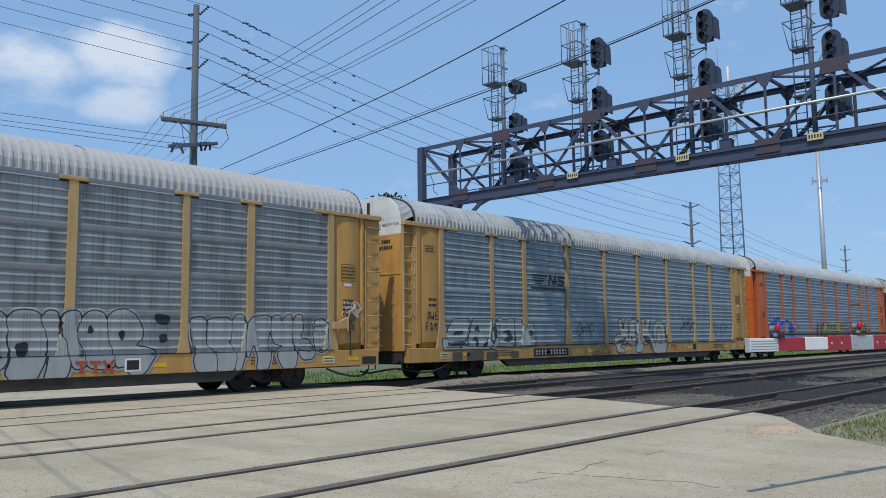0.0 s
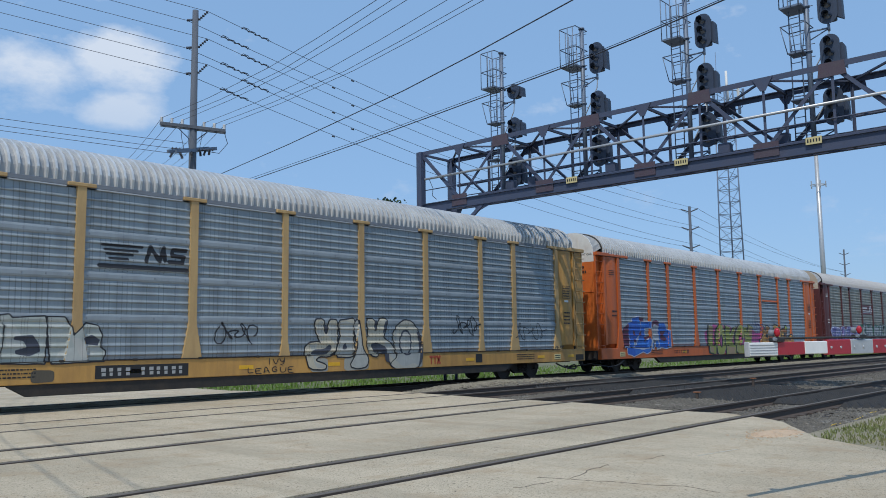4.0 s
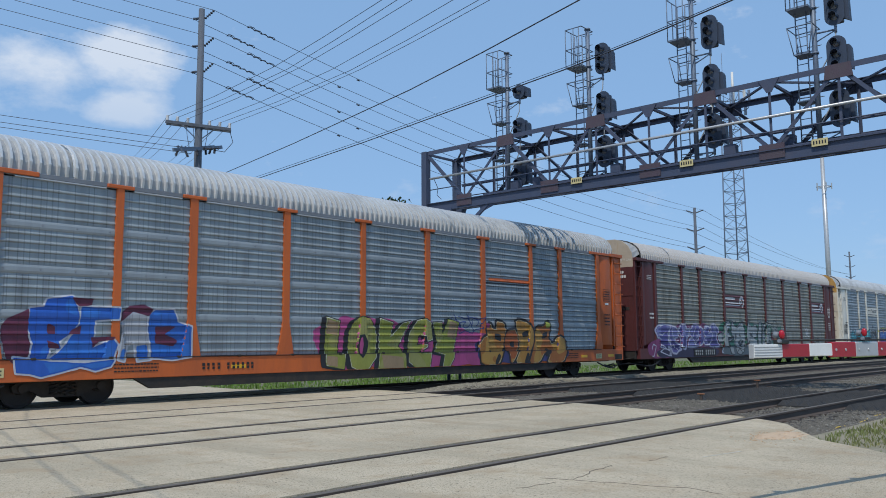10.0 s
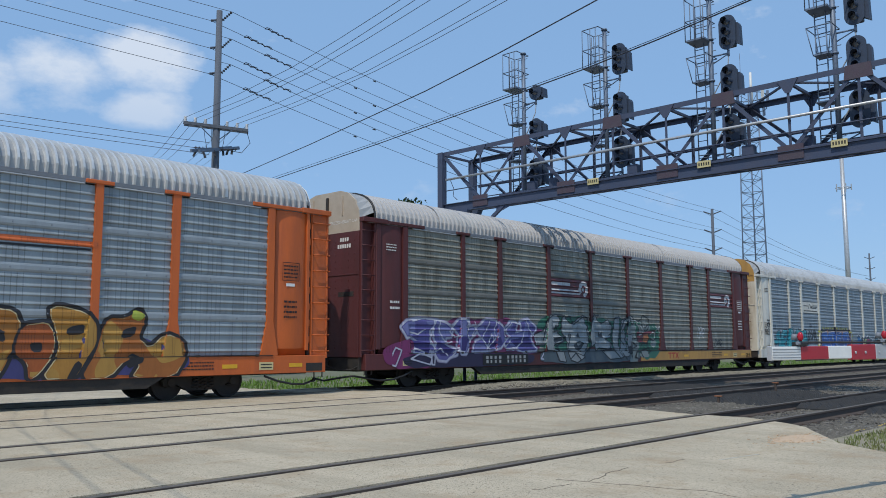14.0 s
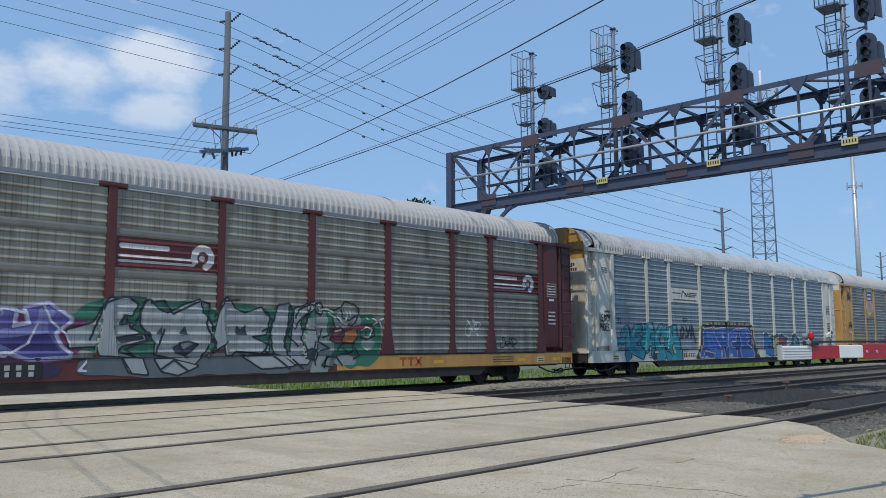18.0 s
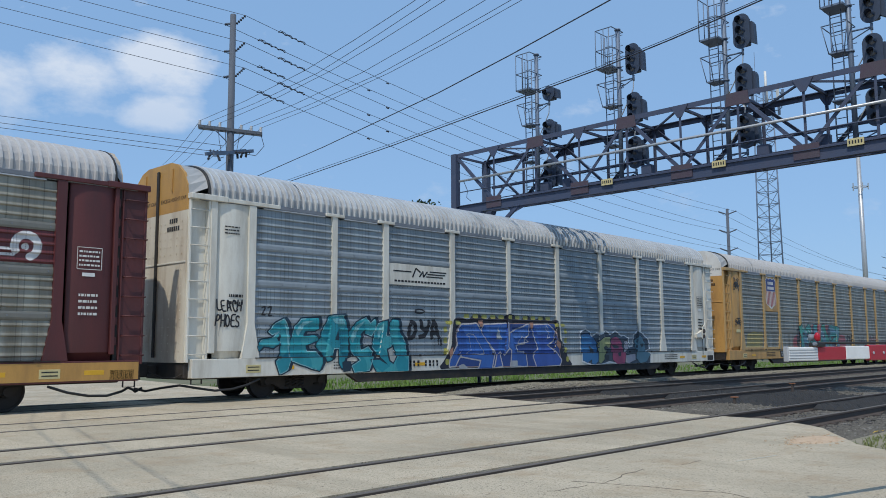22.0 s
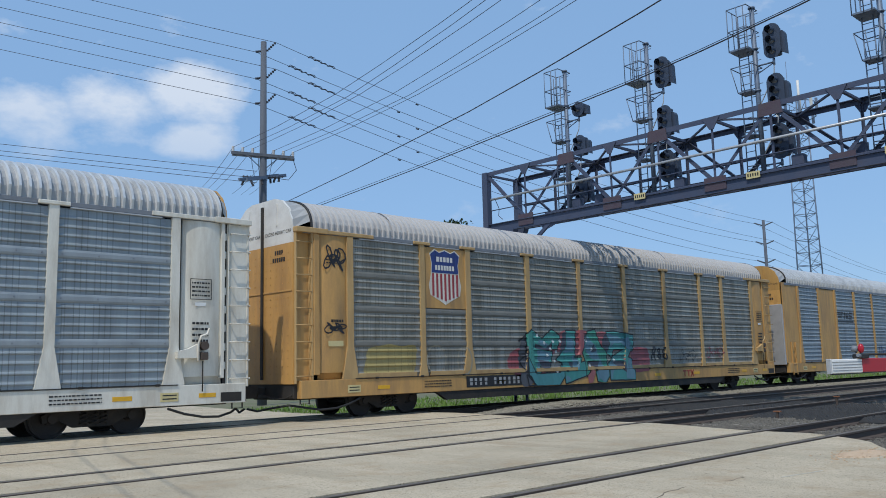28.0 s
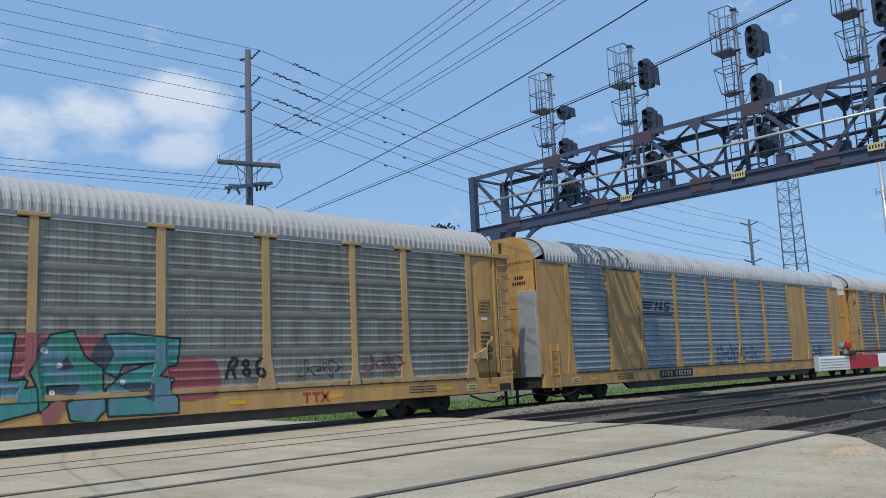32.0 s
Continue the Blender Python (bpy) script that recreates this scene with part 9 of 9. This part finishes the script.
def car_sixth():
    bays = [(a + 0.09, b - 0.09, "sign" if k == 1 else "screen") for k, (a, b) in enumerate(zip(POSTS, POSTS[1:]))]
    c = autorack(133.38, "faded yellow car carrier with dusty ribbed screens and a shield emblem", M_GOLD, M_SCREEN_TAN, M_ROOF_PALE, M_WHITE, M_TANTRIM, bays=bays, seed=6, brake=True)
    end_words(c)
    for a, b in zip(POSTS, POSTS[1:]):
        part("bottom_rail", box(a + 0.27, b - 0.27, -0.05, -0.01, 1.085, 1.21, 0.006), M_TANTRIM, c)
    part("sign_board", box(POSTS[1] + 0.09, POSTS[2] - 0.09, -0.035, 0.02, 3.095, 4.95, 0.006), M_GOLD, c, "plain yellow panel that carries the shield")
    cx, cz = 5.44, 4.1
    half = [(0, 0.78), (0.24, 0.70), (0.42, 0.78), (0.62, 0.64), (0.55, 0.35), (0.58, 0.0), (0.66, -0.3), (0.6, -0.58), (0.24, -0.74), (0, -0.86)]

    def shield(k, z_lo=None, z_hi=None):
        pts = [(x * k, z * k) for x, z in half] + [(-x * k, z * k) for x, z in half[-2:0:-1]]
        if z_lo is not None:
            pts = clip_poly(pts, z_lo, True)
        if z_hi is not None:
            pts = clip_poly(pts, z_hi, False)
        return [(cx + x, cz + z) for x, z in pts]
    em = part("shield", prism(shield(1.04), -0.041, -0.036), M_CREAM, c, "shield with a blue head over red and white stripes")
    part("shield_head", prism(shield(0.99, z_lo=0.08), -0.046, -0.042), spray((0.03, 0.055, 0.22)), em)
    for k in range(7):
        x = -0.51 + 0.17 * k
        lo = -0.60 - 0.18 * (1 - abs(x) / 0.6)
        part("shield_stripe", prism([(cx + x - 0.042, cz + lo), (cx + x + 0.042, cz + lo), (cx + x + 0.042, cz + 0.06), (cx + x - 0.042, cz + 0.06)], -0.046, -0.042), spray((0.36, 0.05, 0.06)), em)
    for z, w, n in ((4.60, 0.36, 5), (4.34, 0.42, 7)):
        bm = bmesh.new()
        for k in range(n):
            xx = cx - w + 2 * w * k / n
            box(xx, xx + 2 * w / n * 0.72, -0.05, -0.047, z - 0.075, z + 0.075, 0, bm)
        tagged(part("shield_lettering", bm, M_WHITE, em), kind="stuff")
    mural(c, POSTS, ["9.17,2.33 9.43,2.50 9.98,2.18 10.52,2.51 10.93,2.30 10.78,1.85 10.51,1.86 10.48,2.09 10.17,1.86 9.58,2.04 9.62,1.87 10.51,1.74 10.37,1.22 10.10,1.11 9.84,1.29 9.77,1.01 9.58,0.99 9.27,1.15 9.14,1.54",
        "9.20,1.54 9.55,1.00 10.84,1.02 11.06,1.37 11.05,0.89 10.77,0.62 9.58,0.63 9.20,0.93",
        "11.32,2.48 11.84,2.48 11.74,1.53 12.08,1.52 12.00,1.34 12.30,1.39 12.29,0.90 11.12,0.65 11.06,1.37 10.71,1.47 11.28,1.90",
        "12.56,2.45 13.03,2.54 13.26,2.00 13.66,1.73 13.71,0.83 13.46,0.59 12.98,0.67 12.91,0.99 13.16,1.42 12.49,1.41 12.52,1.01 12.36,0.89 12.30,1.39 12.16,1.70 12.39,2.07",
        "13.73,2.45 14.19,2.48 15.48,2.35 15.40,1.77 15.13,1.74 14.94,1.51 15.34,1.43 15.20,1.23 15.41,0.99 15.40,0.68 13.79,0.70 13.77,1.28 14.16,1.59 14.91,1.84 14.12,1.82 13.99,1.53 13.74,1.67 13.92,2.05"],
          [(0.07, 0.29, 0.25), (0.08, 0.27, 0.29), (0.065, 0.28, 0.26), (0.06, 0.27, 0.20), (0.07, 0.27, 0.26)], K, "mint green and slate blue letters with black outline", 51, edge=0.045, tone=(0.13, 0.25, 0.32), dark=(0.07, 0.075, 0.10), darks=["9.58,2.04 10.17,1.87 10.48,2.08 10.37,1.86 10.17,1.79 9.65,1.86",
        "9.74,1.50 10.44,1.39 10.33,1.19 10.10,1.11 9.87,1.28",
        "12.73,1.72 12.90,2.03 13.05,1.75",
        "12.53,1.38 13.20,1.39 13.07,1.17 12.57,1.24",
        "11.38,1.39 11.63,1.38 11.59,1.08 11.45,1.26",
        "14.02,1.37 14.85,1.37 14.83,0.94 14.31,1.19",
        "11.14,2.42 11.33,2.45 11.24,1.90 10.92,1.67 11.00,2.03",
        "12.32,2.26 12.57,2.44 12.39,2.07 12.17,1.71",
        "13.51,2.25 13.72,2.42 13.90,2.06 13.73,1.70 13.38,2.00"],
          extras=[((0.36, 0.13, 0.13), ["12.40,0.89 12.72,1.12 12.87,0.99 12.67,0.63 12.40,0.61"])], strokes=[(K, 0.028, ["8.68,2.06 9.08,2.28 9.19,1.71 8.76,1.67",
        "8.74,1.45 9.14,1.65 9.15,1.04 8.96,1.22",
        "9.05,0.99 9.26,0.93 9.48,0.63 9.14,0.63"])], soft=False,
          backs=((8.2, 10.2, 0.95, 1.85, (0.33, 0.09, 0.10)), (10.2, 14.8, 1.6, 2.5, (0.34, 0.11, 0.12)), (14.8, 16.5, 0.95, 1.9, (0.33, 0.09, 0.10)), (8.75, 9.5, 0.62, 2.1, (0.10, 0.105, 0.12))))
    r = random.Random(77)
    for k in range(14):
        x, z = r.uniform(9.5, 15.2), r.uniform(0.9, 2.3)
        patch(c, POSTS, x, x + 0.13, z, z + 0.13, (0.55, 0.6, 0.6), k, 0.02, "paint_dot", soft=2.0, rough=0.0)
    patch(c, POSTS, 2.25, 4.2, 1.12, 2.0, (0.37, 0.305, 0.12), 5, 0.004, "graffiti_background", "old graffiti faded to dull yellow", soft=5.0, rough=0.18)
    for k, (ox, oz, orx) in enumerate(((5.0, 1.55, 0.42), (6.2, 1.5, 0.28))):
        line_paint(c, POSTS, "marker_tag", [(ox + orx * math.cos(a), oz + 0.42 * math.sin(a)) for a in (radians(24 * n) for n in range(16))], 0.05, (0.33, 0.31, 0.24), 0.004, "old faded outline letter" if k == 0 else "")
    scrawl(c, POSTS, "R86", 16.7, 17.85, 1.4, 1.9, K, 52, "black marker figures", 0.045)
    squiggle(c, POSTS, 18.9, 20.2, 1.3, 1.8, K, 10, 0.02)
    squiggle(c, POSTS, 21.1, 22.5, 1.4, 1.9, (0.2, 0.03, 0.05), 11, 0.03)
    squiggle(c, POSTS, 0.95, 1.55, 4.0, 4.7, K, 12, 0.035)
    squiggle(c, POSTS, 0.95, 1.55, 2.3, 2.6, K, 13, 0.03)
    part("warning_plate", box(1.0, 1.5, -0.078, -0.072, 1.95, 2.1, 0.003), M_SIGNYEL, c, "small yellow warning plate")
    owner_sign(c, 18.9, 19.8, 0.68)
    marks(c, 6.3, 8.75, 0.74, 0.96, 11, M_HOOD, M_BLACK)
    return c


def car_seventh():
    posts = [1.72, 4.28, 6.45, 9.2, 11.95, 14.75, 17.55, 20.45, 22.55, 25.95]
    bays = [(a + 0.06, b - 0.06, "solid" if k in (1, 7) else "screen") for k, (a, b) in enumerate(zip(posts, posts[1:]))]
    c = autorack(162.25, "yellow flush-sided car carrier with solid end bays and grey screens", M_GOLD, M_SCREEN, M_ROOF, M_YELLOW, bays=bays, posts=posts, caps=False, seed=7, ladder_low=True)
    end_words(c)
    for k in range(3):
        line_paint(c, posts, "emblem_bar", [(6.7 + 0.05 * k, 3.75 - 0.12 * k), (7.5 - 0.12 * k, 3.75 - 0.12 * k)], 0.08, K)
    line_paint(c, posts, "emblem_block", [(7.65, 3.42), (7.75, 3.78), (8.0, 3.44), (8.1, 3.78), (8.15, 3.45)], 0.1, K, label="black emblem shape")
    line_paint(c, posts, "emblem_block", [(8.75, 3.75), (8.4, 3.75), (8.35, 3.6), (8.7, 3.58), (8.65, 3.44), (8.3, 3.44)], 0.1, K)
    line_paint(c, posts, "emblem_line", [(6.6, 3.26), (8.9, 3.26)], 0.1, K)
    marks(c, 7.6, 10.0, 0.74, 0.92, 11, M_HOOD, M_BLACK)
    squiggle(c, posts, 12.5, 14.5, 1.1, 2.0, (0.04, 0.07, 0.2), 14, 0.06)
    squiggle(c, posts, 14.6, 16.6, 1.2, 1.9, (0.04, 0.05, 0.15), 15, 0.04)
    squiggle(c, posts, 23.0, 24.4, 1.2, 1.8, K, 16, 0.04)
    return c


def car_eighth():
    c = autorack(190.85, "tan and yellow car carrier with dusty ribbed screens", M_GOLD, M_SCREEN_TAN, M_ROOF_PALE, M_WHITE, seed=8)
    end_words(c)
    part("sign_board", box(6.8, 9.4, -0.05, -0.035, 3.15, 4.9, 0.004), spray((0.36, 0.04, 0.05)), c, "red sign board")
    part("sign_stripe", box(6.95, 9.25, -0.056, -0.051, 3.6, 4.2, 0.002), M_WHITE, c)
    squiggle(c, POSTS, 2.2, 5.0, 1.1, 2.0, (0.5, 0.15, 0.05), 17, 0.08)
    return c


M_HOOD = surface("grey_hood_sheet", (0.42, 0.42, 0.41), 0.55, metal=0.2, scale=2, vary=0.15, amount=0.4, bump=0.08)
M_CREAM_TAN = surface("tan_paint", (0.50, 0.42, 0.32), 0.55, scale=1.3, vary=0.14, grime=(0.3, 0.22, 0.15), amount=0.5, bump=0.06)
for make_car in (car_first, car_second, car_third, car_fourth, car_fifth, car_sixth, car_seventh, car_eighth):
    CARS.append(make_car())

build_tracks()
build_grass()


def motions():
    """The train rolls along its track at a steady pace, each car with its own parts."""
    for car in CARS:
        home = car.matrix_basis.translation.copy()
        walk(car, [(t, Matrix.Translation(home - Vector((s, 0, 0)))) for t, s in ROLL])
    # each wheelset turns as it rolls, a quarter turn at most from row to row
    times = [k / 10 for k in range(321)]
    rolled = np.interp(times, [t for t, _ in ROLL], [s for _, s in ROLL])
    for car in CARS:
        for wheelset in [o for o in car.children_recursive if o.name.startswith("wheelset")]:
            hub = wheelset.matrix_basis.translation.copy()
            walk(wheelset, [(t, Matrix.Translation(hub) @ Matrix.Rotation(-s / 0.43, 4, "Y")) for t, s in zip(times, rolled)])


motions()
